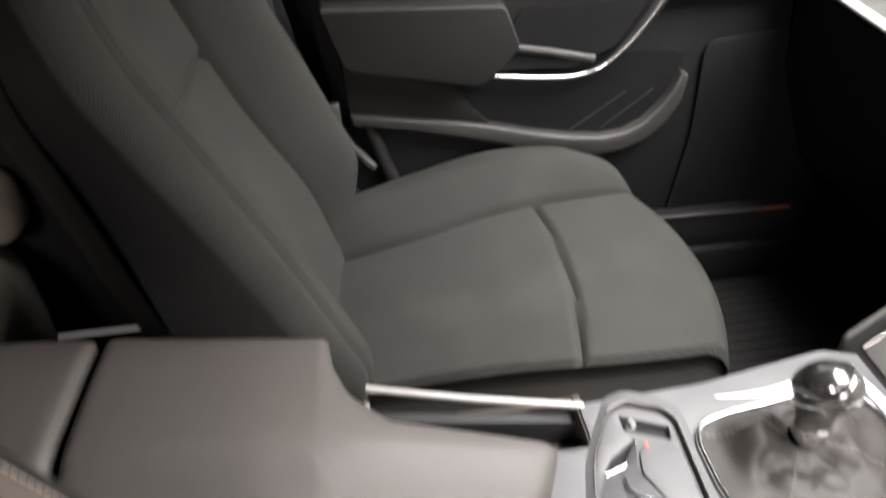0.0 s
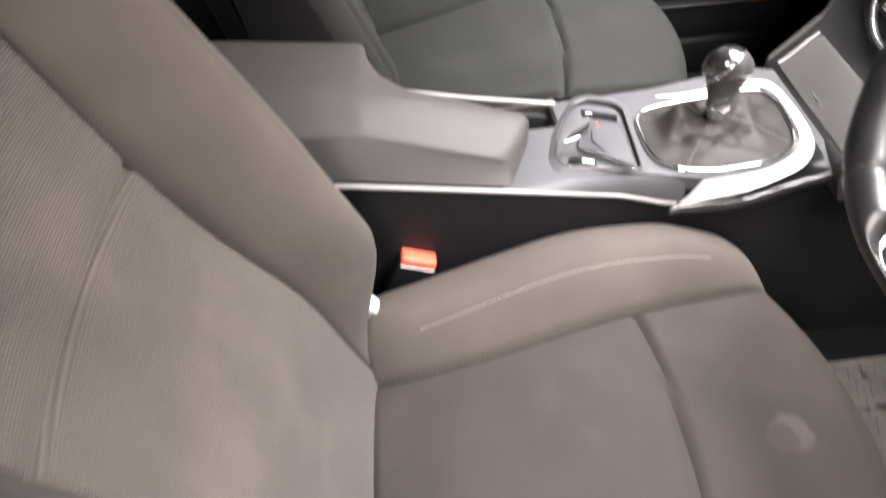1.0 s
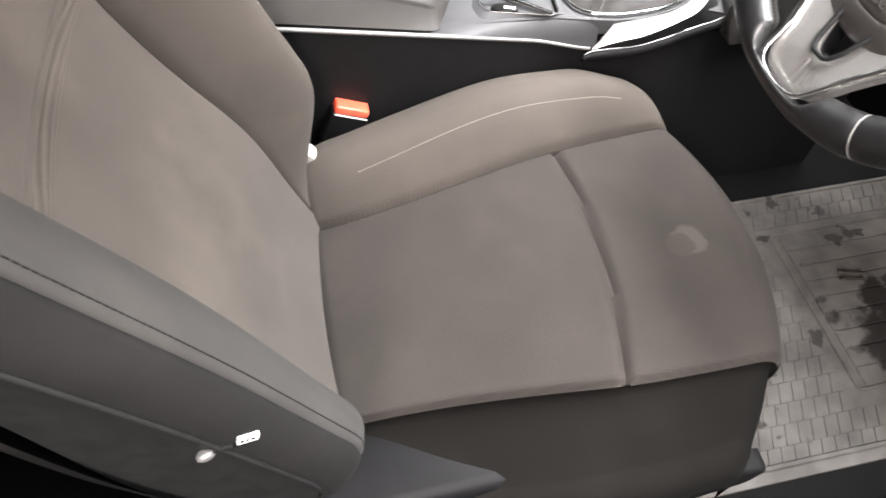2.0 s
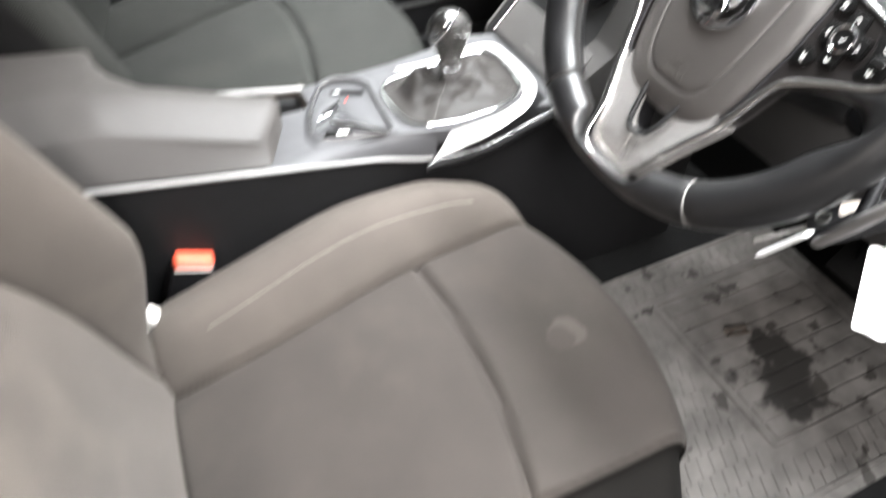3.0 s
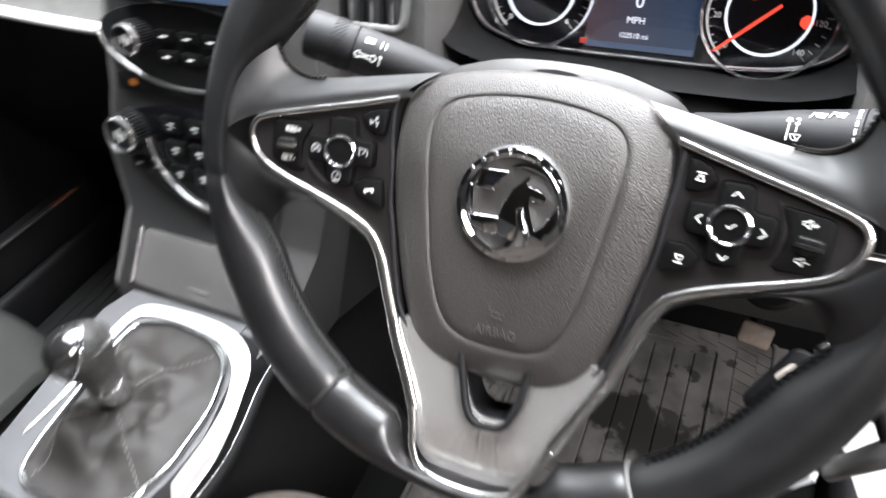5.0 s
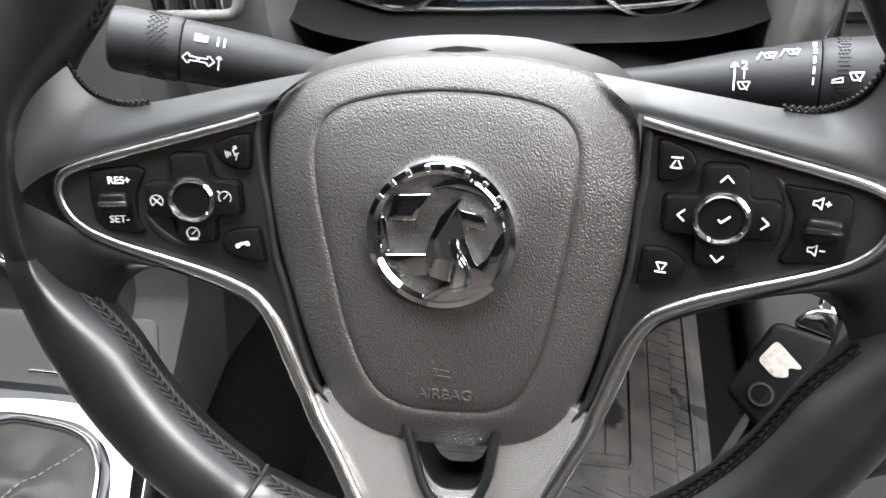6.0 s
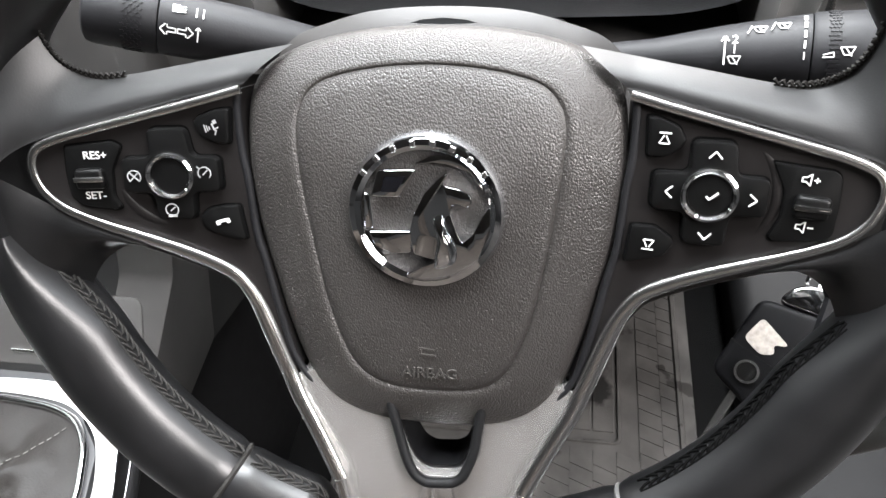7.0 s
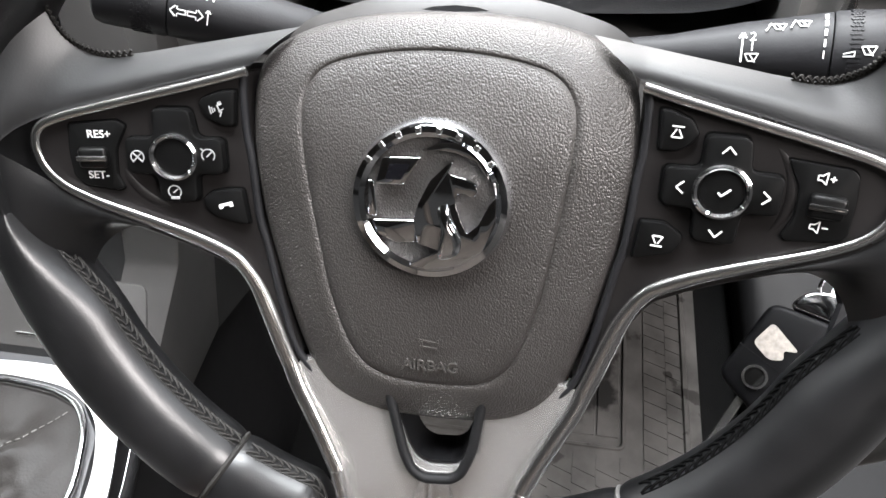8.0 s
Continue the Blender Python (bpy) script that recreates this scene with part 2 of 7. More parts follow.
MATRUB = blotch(material("rubber_mat", (0.070, 0.066, 0.062), 0.70, spec=0.2, vary=0.35, scale=22, stains=((0.024, 0.022, 0.020), 24, 0.62, 0.65), bump=0.3, bump_scale=500), (0.752, -0.150, 0.065), 0.070, (0.014, 0.013, 0.012), 0.060)
# passenger mat rubber with the footwell's shade in its base colour
MATSHADE = material("shaded_ribbed_mat", (0.010, 0.010, 0.010), 0.75, vary=0.3, scale=22, spec=0.2, bump=0.3, bump_scale=500)
CARPET = material("carpet", (0.005, 0.005, 0.005), 0.95, spec=0.05, bump=0.8, bump_scale=600)
RED = material("red_button", (0.85, 0.11, 0.06), 0.3)
LGREY = material("pale_grey_plastic", (0.50, 0.48, 0.45), 0.4)
WHITE = material("white_card", (0.88, 0.88, 0.88), 0.5, vary=0.02)
WORN = material("worn_pale_patch", (0.42, 0.38, 0.34), 0.6, vary=0.3, scale=300)
ORANGE = material("orange_brown_trim", (0.11, 0.038, 0.018), 0.5)
# out-of-view lining, made dark to weaken the light it bounces down
HEAD = material("roof_lining", (0.08, 0.079, 0.077), 0.95, bump=0.4)
# floor colour holds the shadow of someone standing at the door
CONCRETE = material("shadowed_concrete", (0.035, 0.034, 0.033), 0.7, vary=0.2, scale=3, bump=0.2, bump_scale=60)
# added walls and ceiling, dark so little light comes back into the cabin
WALL = material("unseen_dark_wall", (0.07, 0.07, 0.07), 0.8, vary=0.05, scale=2)
GLASS = glass("window_glass")
SCREEN = material("gloss_black", (0.004, 0.004, 0.005), 0.08, vary=0.0)
GLOW_BLUE = glowing("screen_blue", (0.035, 0.06, 0.11), 0.9)
GLOW_RED = glowing("screen_red", (0.35, 0.03, 0.02), 0.9)
# warm left end is a reflection on the screen painted into its glow
GLOW_FADE = lit_fade("screen_fade_reflection", (0.050, 0.026, 0.028), (0.010, 0.024, 0.052))
GLOW_WHITE = glowing("lit_white", (0.85, 0.9, 1.0), 1.0)
GLOW_NEEDLE = glowing("lit_red", (1.0, 0.08, 0.04), 1.0)
GLOW_AMBER = glowing("lit_amber", (1.0, 0.55, 0.03), 1.2)
DIM_AMBER = glowing("dim_amber", (0.9, 0.30, 0.04), 0.25)
BOOTSTITCH = material("boot_thread", (0.10, 0.095, 0.09), 0.7)


# ---- building helpers ----
def finish(name, bm, mat, smooth=True, split=35):
    bmesh.ops.recalc_face_normals(bm, faces=bm.faces)
    me = bpy.data.meshes.new(name)
    bm.to_mesh(me)
    bm.free()
    me.materials.append(mat)
    if smooth:
        me.shade_smooth()
        me.set_sharp_from_angle(angle=radians(split))
    return me


def part(name, bm, mat, parent=None, label="", smooth=True, split=35):
    ob = new(name, finish(name, bm, mat, smooth, split))
    if parent is not None:
        ob.parent = parent
        ob.matrix_parent_inverse = WORLD[parent.name].inverted()
    WORLD[ob.name] = Matrix()
    if label:
        ob["label"] = label
    return ob


WORLD = {}


def thing(name, at, label, category, group="", kind=""):
    ob = new(name)
    ob.location = at
    ob.empty_display_size = 0.02
    WORLD[ob.name] = Matrix.Translation(at)
    bpy.context.view_layer.update()
    return tagged(ob, label, category, group, kind)


def solid(name, bm, mat, label, category, kind="", group="", smooth=True):
    ob = part(name, bm, mat, None, "", smooth)
    return tagged(ob, label, category, group, kind)


def box(x0, x1, y0, y1, z0, z1, bevel=0.004, segs=2, m=None):
    bm = bmesh.new()
    bmesh.ops.create_cube(bm, size=1)
    for v in bm.verts:
        v.co = Vector(((x0 + x1) / 2 + v.co.x * (x1 - x0), (y0 + y1) / 2 + v.co.y * (y1 - y0), (z0 + z1) / 2 + v.co.z * (z1 - z0)))
    if bevel:
        bmesh.ops.bevel(bm, geom=bm.edges[:], offset=bevel, segments=segs, affect="EDGES", profile=0.5)
    if m is not None:
        bm.transform(m)
    return bm


def smooth_line(pts, closed=True, n=8):
    """Catmull-Rom through the points."""
    pts = [Vector(p) for p in pts]
    out, k = [], len(pts)
    for i in range(k if closed else k - 1):
        g = lambda j: pts[j % k] if closed else pts[min(max(j, 0), k - 1)]
        p0, p1, p2, p3 = g(i - 1), g(i), g(i + 1), g(i + 2)
        for s in range(n):
            t = s / n
            out.append(0.5 * ((2 * p1) + (p2 - p0) * t + (2 * p0 - 5 * p1 + 4 * p2 - p3) * t * t + (3 * p1 - p0 - 3 * p2 + p3) * t ** 3))
    if not closed:
        out.append(pts[-1])
    return out


def rounded(pts, r=0.004, n=5):
    """A polygon with rounded corners."""
    pts = [Vector(p).to_2d() for p in pts]
    out, k = [], len(pts)
    for i, p in enumerate(pts):
        a, b = pts[i - 1] - p, pts[(i + 1) % k] - p
        d = min(r, a.length * 0.45, b.length * 0.45)
        a, b = p + a.normalized() * d, p + b.normalized() * d
        for s in range(n + 1):
            t = s / n
            out.append(a * (1 - t) ** 2 + 2 * p * t * (1 - t) + b * t * t)
    return out


def prism(outline, z0, z1, bevel=0.0015, segs=2, m=None, holes=()):
    """An outline raised from z0 to z1, its upper edge bevelled."""
    bm = bmesh.new()
    edges = []
    for loop in (outline, *holes):
        vs = [bm.verts.new((p[0], p[1], z0)) for p in loop]
        edges += [bm.edges.new((vs[i], vs[(i + 1) % len(vs)])) for i in range(len(vs))]
    if holes:
        bmesh.ops.triangle_fill(bm, use_beauty=True, use_dissolve=False, edges=edges)
    else:
        bm.faces.new(bm.verts[:])
    low = bm.faces[:]
    made = bmesh.ops.extrude_face_region(bm, geom=low)
    up = [g for g in made["geom"] if isinstance(g, bmesh.types.BMVert)]
    for v in up:
        v.co.z = z1
    bmesh.ops.recalc_face_normals(bm, faces=bm.faces)
    if bevel:
        top = set(up)
        es = [e for e in bm.edges if e.verts[0] in top and e.verts[1] in top and e.calc_face_angle(0) > 0.8]
        if es:
            bmesh.ops.bevel(bm, geom=es, offset=bevel, segments=segs, affect="EDGES", profile=0.5, clamp_overlap=True)
    if m is not None:
        bm.transform(m)
    return bm


def tube(pts, rad, closed=False, seg=10, m=None, flat=1.0, up=(0, 0, 1)):
    """A round or flattened bar along points. rad: a number or one for each point."""
    pts = [Vector(p) for p in pts]
    k = len(pts)
    seg = max(seg, 14) if seg >= 8 else seg
    rads = rad if hasattr(rad, "__len__") else [rad] * k
    bm, rings = bmesh.new(), []
    for i, p in enumerate(pts):
        a = pts[(i - 1) % k] if closed else pts[max(i - 1, 0)]
        b = pts[(i + 1) % k] if closed else pts[min(i + 1, k - 1)]
        t = (b - a).normalized()
        s = t.cross(Vector(up))
        s = (s if s.length > 1e-4 else t.cross(Vector((1, 0, 0)))).normalized()
        n = s.cross(t).normalized()
        rings.append([bm.verts.new(p + rads[i] * (math.cos(q) * s + flat * math.sin(q) * n)) for q in (2 * math.pi * j / seg for j in range(seg))])
    for i in range(k if closed else k - 1):
        r0, r1 = rings[i], rings[(i + 1) % k]
        for j in range(seg):
            bm.faces.new((r0[j], r0[(j + 1) % seg], r1[(j + 1) % seg], r1[j]))
    if not closed:
        bm.faces.new(rings[0])
        bm.faces.new(rings[-1][::-1])
    if m is not None:
        bm.transform(m)
    return bm


def lathe(profile, seg=32, m=None):
    """Turned round the z axis: profile of (radius, z)."""
    bm, rings = bmesh.new(), []
    for r, z in profile:
        rings.append([bm.verts.new((r * math.cos(2 * math.pi * j / seg), r * math.sin(2 * math.pi * j / seg), z)) for j in range(seg)] if r > 1e-6 else [bm.verts.new((0, 0, z))])
    for a, b in zip(rings, rings[1:]):
        for j in range(seg):
            q = [a[j % len(a)], a[(j + 1) % len(a)], b[(j + 1) % len(b)], b[j % len(b)]]
            q = list(dict.fromkeys(q))
            if len(q) > 2:
                bm.faces.new(q)
    if len(rings[0]) > 1 and len(rings[-1]) > 1:
        a, b = rings[-1], rings[0]
        for j in range(seg):
            bm.faces.new((a[j], a[(j + 1) % seg], b[(j + 1) % seg], b[j]))
    else:
        for r in (rings[0], rings[-1]):
            if len(r) > 1:
                bm.faces.new(r)
    if m is not None:
        bm.transform(m)
    return bm


def sheet(f, nu, nv, keep=None, wrap=False):
    """The surface f(u, v), u and v from 0 to 1; keep(u, v) picks its faces."""
    bm = bmesh.new()
    vs = {}

    def vert(i, j):
        if wrap:
            j %= nv
        if (i, j) not in vs:
            vs[i, j] = bm.verts.new(f(i / nu, j / nv))
        return vs[i, j]

    for i in range(nu):
        for j in range(nv):
            if keep is None or keep((i + 0.5) / nu, (j + 0.5) / nv):
                bm.faces.new((vert(i, j), vert(i + 1, j), vert(i + 1, j + 1), vert(i, j + 1)))
    return bm


def pillow(outline, height, power=2.2, rings=10, base=0.0, m=None, groove=None, inner=None):
    """A domed cover over an outline in the plane; inner: a second outline that a groove follows."""
    n = len(outline)
    c = sum((Vector(p).to_2d() for p in outline), Vector((0, 0))) / n
    bm, loops = bmesh.new(), []
    steps = [i / rings for i in range(rings)]
    if inner:
        steps = [i / 8 * 0.30 for i in range(8)] + [0.30, 0.315, 0.325, 0.335, 0.35] + [0.4, 0.5, 0.6, 0.7, 0.8, 0.9]
    for s in steps:
        ring = []
        for i, p in enumerate(outline):
            p = Vector(p).to_2d()
            if inner:
                q = Vector(inner[i]).to_2d()
                xy = p.lerp(q, s / 0.325) if s <= 0.325 else q.lerp(c, (s - 0.325) / 0.675)
            else:
                xy = p.lerp(c, s)
            z = base + height * (1 - (1 - s) ** power) ** 0.5
            if inner and abs(s - 0.325) < 0.02:
                z -= groove * (1 - abs(s - 0.325) / 0.02)
            ring.append(bm.verts.new((xy.x, xy.y, z)))
        loops.append(ring)
    for a, b in zip(loops, loops[1:]):
        for i in range(n):
            bm.faces.new((a[i], a[(i + 1) % n], b[(i + 1) % n], b[i]))
    top = bm.verts.new((c.x, c.y, base + height))
    for i in range(n):
        bm.faces.new((loops[-1][i], loops[-1][(i + 1) % n], top))
    if m is not None:
        bm.transform(m)
    return bm


def join(*bms):
    out = bmesh.new()
    for b in bms:
        me = bpy.data.meshes.new("joined")
        b.to_mesh(me)
        b.free()
        out.from_mesh(me)
        bpy.data.meshes.remove(me)
    return out


def lettering(text, size, m, depth=0.0002, align="CENTER", squeeze=1.0):
    cu = bpy.data.curves.new("lettering", "FONT")
    cu.body, cu.size, cu.extrude, cu.align_x, cu.align_y = text, size, depth, align, "CENTER"
    ob = bpy.data.objects.new("lettering", cu)
    scene.collection.objects.link(ob)
    bpy.context.view_layer.update()
    me = bpy.data.meshes.new_from_object(ob.evaluated_get(bpy.context.evaluated_depsgraph_get()))
    bm = bmesh.new()
    bm.from_mesh(me)
    bpy.data.objects.remove(ob)
    bpy.data.curves.remove(cu)
    bpy.data.meshes.remove(me)
    bm.transform(m @ Matrix.Diagonal((squeeze, 1, 1, 1)))
    return bm


def bars(rects, z, m, depth=0.0004):
    """Flat strokes (x, y, width, height, turn) on a face."""
    return join(*[box(-w / 2, w / 2, -h / 2, h / 2, z, z + depth, 0, m=m @ pose(x, y, 0, 0, 0, a)) for x, y, w, h, a in rects])


# ---- unseen hall added round the car, kept dark to limit bounced light ----
solid("ground", box(-5, 6, -5, 5.5, -0.42, -0.30, 0), CONCRETE, "concrete floor under the car, darkened for the shadow at the door", "floor", "structure", smooth=False)
solid("wall_south", box(-5, 6, -5.2, -5, -0.3, 2.9, 0), WALL, "unseen plain wall, kept dark to hold down stray light", "wall", "structure", smooth=False)
solid("wall_north", box(-5, 6, 5.5, 5.7, -0.3, 2.9, 0), WALL, "unseen plain wall, kept dark to hold down stray light", "wall", "structure", smooth=False)
solid("wall_west", box(-5.2, -5, -5.2, 5.7, -0.3, 2.9, 0), WALL, "unseen plain wall, kept dark to hold down stray light", "wall", "structure", smooth=False)
solid("wall_east", box(6, 6.2, -5.2, 5.7, -0.3, 2.9, 0), WALL, "unseen plain wall, kept dark to hold down stray light", "wall", "structure", smooth=False)
solid("ceiling", box(-5.2, 6.2, -5.2, 5.7, 2.9, 3.0, 0), WALL, "unseen plain ceiling, kept dark to hold down stray light", "ceiling", "structure", smooth=False)

# ---- car shell ----
solid("car_floor", join(box(-1.6, 1.35, -0.42, 1.0, -0.02, 0.055, 0.004), box(0.98, 1.02, -0.42, 1.08, -0.02, 0.72, 0.004)), CARPET, "black carpet of the car floor and bulkhead", "car floor", "structure")
solid("driver_sill", box(-1.0, 1.2, -0.62, -0.40, -0.12, 0.125, 0.03, 4), DARK, "black plastic sill of the open driver's doorway", "door sill", "structure")
solid("roof_lining", box(-1.5, 0.42, -0.42, 0.98, 1.27, 1.30, 0.01), HEAD, "unseen fabric roof lining, darkened to cut bounced light", "roof lining", "structure")


solid("rear_shelf", join(box(-1.52, -1.30, -0.42, 0.98, 0.78, 0.82, 0.01), box(-1.56, -1.50, -0.45, 1.02, 0.05, 0.84, 0.01)), DARK, "dark parcel shelf and tail panel behind the rear seat", "parcel shelf", "structure")
solid("rear_door_driver_side", box(-1.5, -0.46, -0.47, -0.43, 0.0, 0.86, 0.01), DARK, "closed dark rear door panel on the driver's side", "car door", "structure")


def sloped(name, a, b, width, thick, mat, label, category):
    a, b = Vector(a), Vector(b)
    d = b - a
    bm = box(-width / 2, width / 2, -thick / 2, thick / 2, 0, d.length, min(width, thick) * 0.25, 3)
    bm.transform(Matrix.Translation(a) @ d.to_track_quat("Z", "Y").to_matrix().to_4x4())
    return solid(name, bm, mat, label, category, "structure")


sloped("pillar_a_driver", (1.1, -0.46, 0.80), (0.38, -0.36, 1.29), 0.07, 0.09, DARK, "dark trimmed windscreen pillar", "car pillar")
sloped("pillar_a_passenger", (1.1, 1.02, 0.80), (0.38, 0.93, 1.29), 0.07, 0.09, DARK, "dark trimmed windscreen pillar", "car pillar")
sloped("pillar_b_passenger", (-0.18, 1.02, -0.02), (-0.24, 0.93, 1.29), 0.15, 0.06, DARK, "dark trimmed door pillar beside the front passenger seat", "car pillar")
sloped("pillar_b_driver", (-0.42, -0.47, -0.02), (-0.50, -0.38, 1.29), 0.15, 0.06, DARK, "dark trimmed door pillar beside the driver's seat", "car pillar")
screen = bmesh.new()
vs = [screen.verts.new(p) for p in ((1.13, -0.45, 0.86), (1.13, 1.01, 0.86), (0.42, 0.93, 1.285), (0.42, -0.37, 1.285))]
screen.faces.new(vs)
glass_ob = solid("windscreen", screen, GLASS, "clear raked glass windscreen", "windscreen", "structure", smooth=False)
glass_ob.visible_shadow = False

# ---- front seats ----
SY = -0.078  # centre line of the driver's seat


def clamp(x, a=0.0, b=1.0):
    return max(a, min(b, x))


def ease(x):
    x = clamp(x)
    return x * x * (3 - 2 * x)


def bell(x, w):
    return math.exp(-(x / w) ** 2)


def cushion_point(u, v):
    """u along the seat from the back to the rolled front edge, v across it."""
    q = 2 * v - 1
    side, a = (1 if q > 0 else -1), abs(q)
    x = -0.20 + 0.60 * min(u / 0.80, 1)
    drop = 0.0
    if u > 0.80:
        ang = (u - 0.80) / 0.20 * 1.75
        x, drop = 0.40 + 0.045 * math.sin(min(ang, 1.57)), 0.062 * (1 - math.cos(min(ang, 1.57))) + max(0, ang - 1.57) * 0.45
    wi = 0.133 + (0.037 * ease((x + 0.12) / 0.40) + 0.010 if q < 0 else 0.054 * ease((x + 0.12) / 0.62))
    wo = 0.252 + 0.032 * ease((x + 0.15) / 0.35) - 0.01 * ease((x - 0.3) / 0.15)
    z = 0.283 + 0.060 * ease((x + 0.24) / 0.50) + 0.004 * math.sin((x + 0.1) * 9)
    raised = 0.058 * (1 - 0.55 * ease((x - 0.32) / 0.13)) * ease((x + 0.24) / 0.16)
    if a < 0.55:
        y = a / 0.55 * wi
        h = 0.006 * (1 - (a / 0.55) ** 2)
    elif a < 0.80:
        k = (a - 0.55) / 0.25
        y = wi + k * (wo - 0.032 - wi)
        h = raised * math.sin(k * 1.9) if q > 0 else -0.032 * ease(k / 0.12) - 0.046 * k
        if q < 0:
            y -= 0.010 * ease(k / 0.10) * (1 - ease((k - 0.1) / 0.5))
    else:
        k = (a - 0.80) / 0.20
        ang = min(k * 3.2, 1.57)
        y = wo - 0.032 + 0.032 * math.sin(ang)
        h = (raised * math.sin(1.9) if q > 0 else -0.078) - 0.034 * (1 - math.cos(ang)) - max(0, k - 0.49) / 0.51 * (0.125 if q > 0 else 0.045)
    groove = (0.0115 if q > 0 else 0.012) * bell((a - 0.55), 0.010) * (1 if u < 0.93 else 0.3)
    seam_x = 0.225 + 0.008 * q / 0.55
    groove += 0.012 * bell(x + 0.131, 0.007) * (1 if a < 0.62 else 0.4)
    if a < 0.55:
        groove += 0.0105 * bell(x - seam_x, 0.006)
    bow = (0.042 if q > 0 else 0.058) * (y / 0.21) ** 2 * ease((x - 0.02) / 0.40)
    return Vector((x - bow, SY + side * y, z + h - drop - groove + 0.0015 * noise.noise(Vector((x * 9, side * y * 9, 1)))))


def cushion_zone(u, v):
    a = abs(2 * v - 1)
    x = -0.20 + 0.60 * min(u / 0.80, 1)
    if a > 0.55:
        return "bolster_far" if v > 0.5 else "bolster_near"
    return "panel_rear" if x < 0.225 + 0.008 * (2 * v - 1) / 0.55 else "panel_front"


BASE, LEAN_BACK = Vector((-0.140, SY, 0.335)), radians(20.5)
BUP = Vector((-math.sin(LEAN_BACK), 0, math.cos(LEAN_BACK)))
BFR = Vector((math.cos(LEAN_BACK), 0, math.sin(LEAN_BACK)))


def back_point(u, v):
    """u up the backrest, v round it from one rear edge over the front to the other."""
    h = -0.05 + 0.70 * u
    q = 2 * v - 1
    side, a = (1 if q > 0 else -1), abs(q)
    wi = 0.150 - 0.018 * bell(h - 0.34, 0.16) + 0.004
    wo = 0.255 - 0.040 * ease((0.10 - h) / 0.15) - 0.05 * ease((h - 0.48) / 0.18)
    prot = 0.088 * ease((h + 0.04) / 0.17) * (1 - 0.15 * ease((h - 0.26) / 0.3))
    if a < 0.48:
        y = a / 0.48 * wi
        d = 0.010 * (a / 0.48) ** 2 + 0.012 * bell(h - 0.14, 0.10)
    elif a < 0.70:
        k = (a - 0.48) / 0.22
        y = wi + (wo - 0.035 - wi) * k
        d = 0.010 + prot * math.sin(k * 1.75)
    elif a < 0.84:
        k = (a - 0.70) / 0.14
        ang = k * 1.57
        y = wo - 0.035 + 0.035 * math.sin(ang)
        d = 0.010 + prot * 0.984 - 0.042 * (1 - math.cos(ang))
    else:
        k = (a - 0.84) / 0.16
        y = wo - 0.012 * k
        d = 0.010 + prot * 0.984 - 0.042 - k * (0.062 + prot * 0.6) * (1 - 0.55 * ease((h - 0.15) / 0.35)) - 0.003 * bell(k, 0.05)
    g = 0.014 * bell(a - 0.48, 0.009) + 0.004 * bell(a - 0.735, 0.006)
    if a < 0.48:
        g += 0.009 * bell(h - 0.378, 0.006)
    top = ease((h - 0.58) / 0.07)
    d -= 0.07 * top * top
    return BASE + Vector((0, side * y, 0)) + BUP * h + BFR * (d - g)


def back_zone(u, v):
    h, a = -0.05 + 0.70 * u, abs(2 * v - 1)
    if a > 0.84:
        return "side_far" if v > 0.5 else "side_near"
    if a > 0.735:
        return "edge_far" if v > 0.5 else "edge_near"
    if a > 0.48:
        return "bolster_far" if v > 0.5 else "bolster_near"
    return "panel_lower" if h < 0.378 else "panel_upper"


def stitch_row(f, pts, step=0.0065, rad=0.0006):
    """A row of short stitches along points of a surface."""
    out, left = [], 0.0
    world_pts = [f(*p) for p in pts]
    for a, b in zip(world_pts, world_pts[1:]):
        d = (b - a).length
        while left < d:
            p = a.lerp(b, left / d)
            dirn = (b - a).normalized()
            out.append(tube([p - dirn * 0.0019, p, p + dirn * 0.0019], rad, seg=5))
            left += step
        left -= d
    return join(*out)


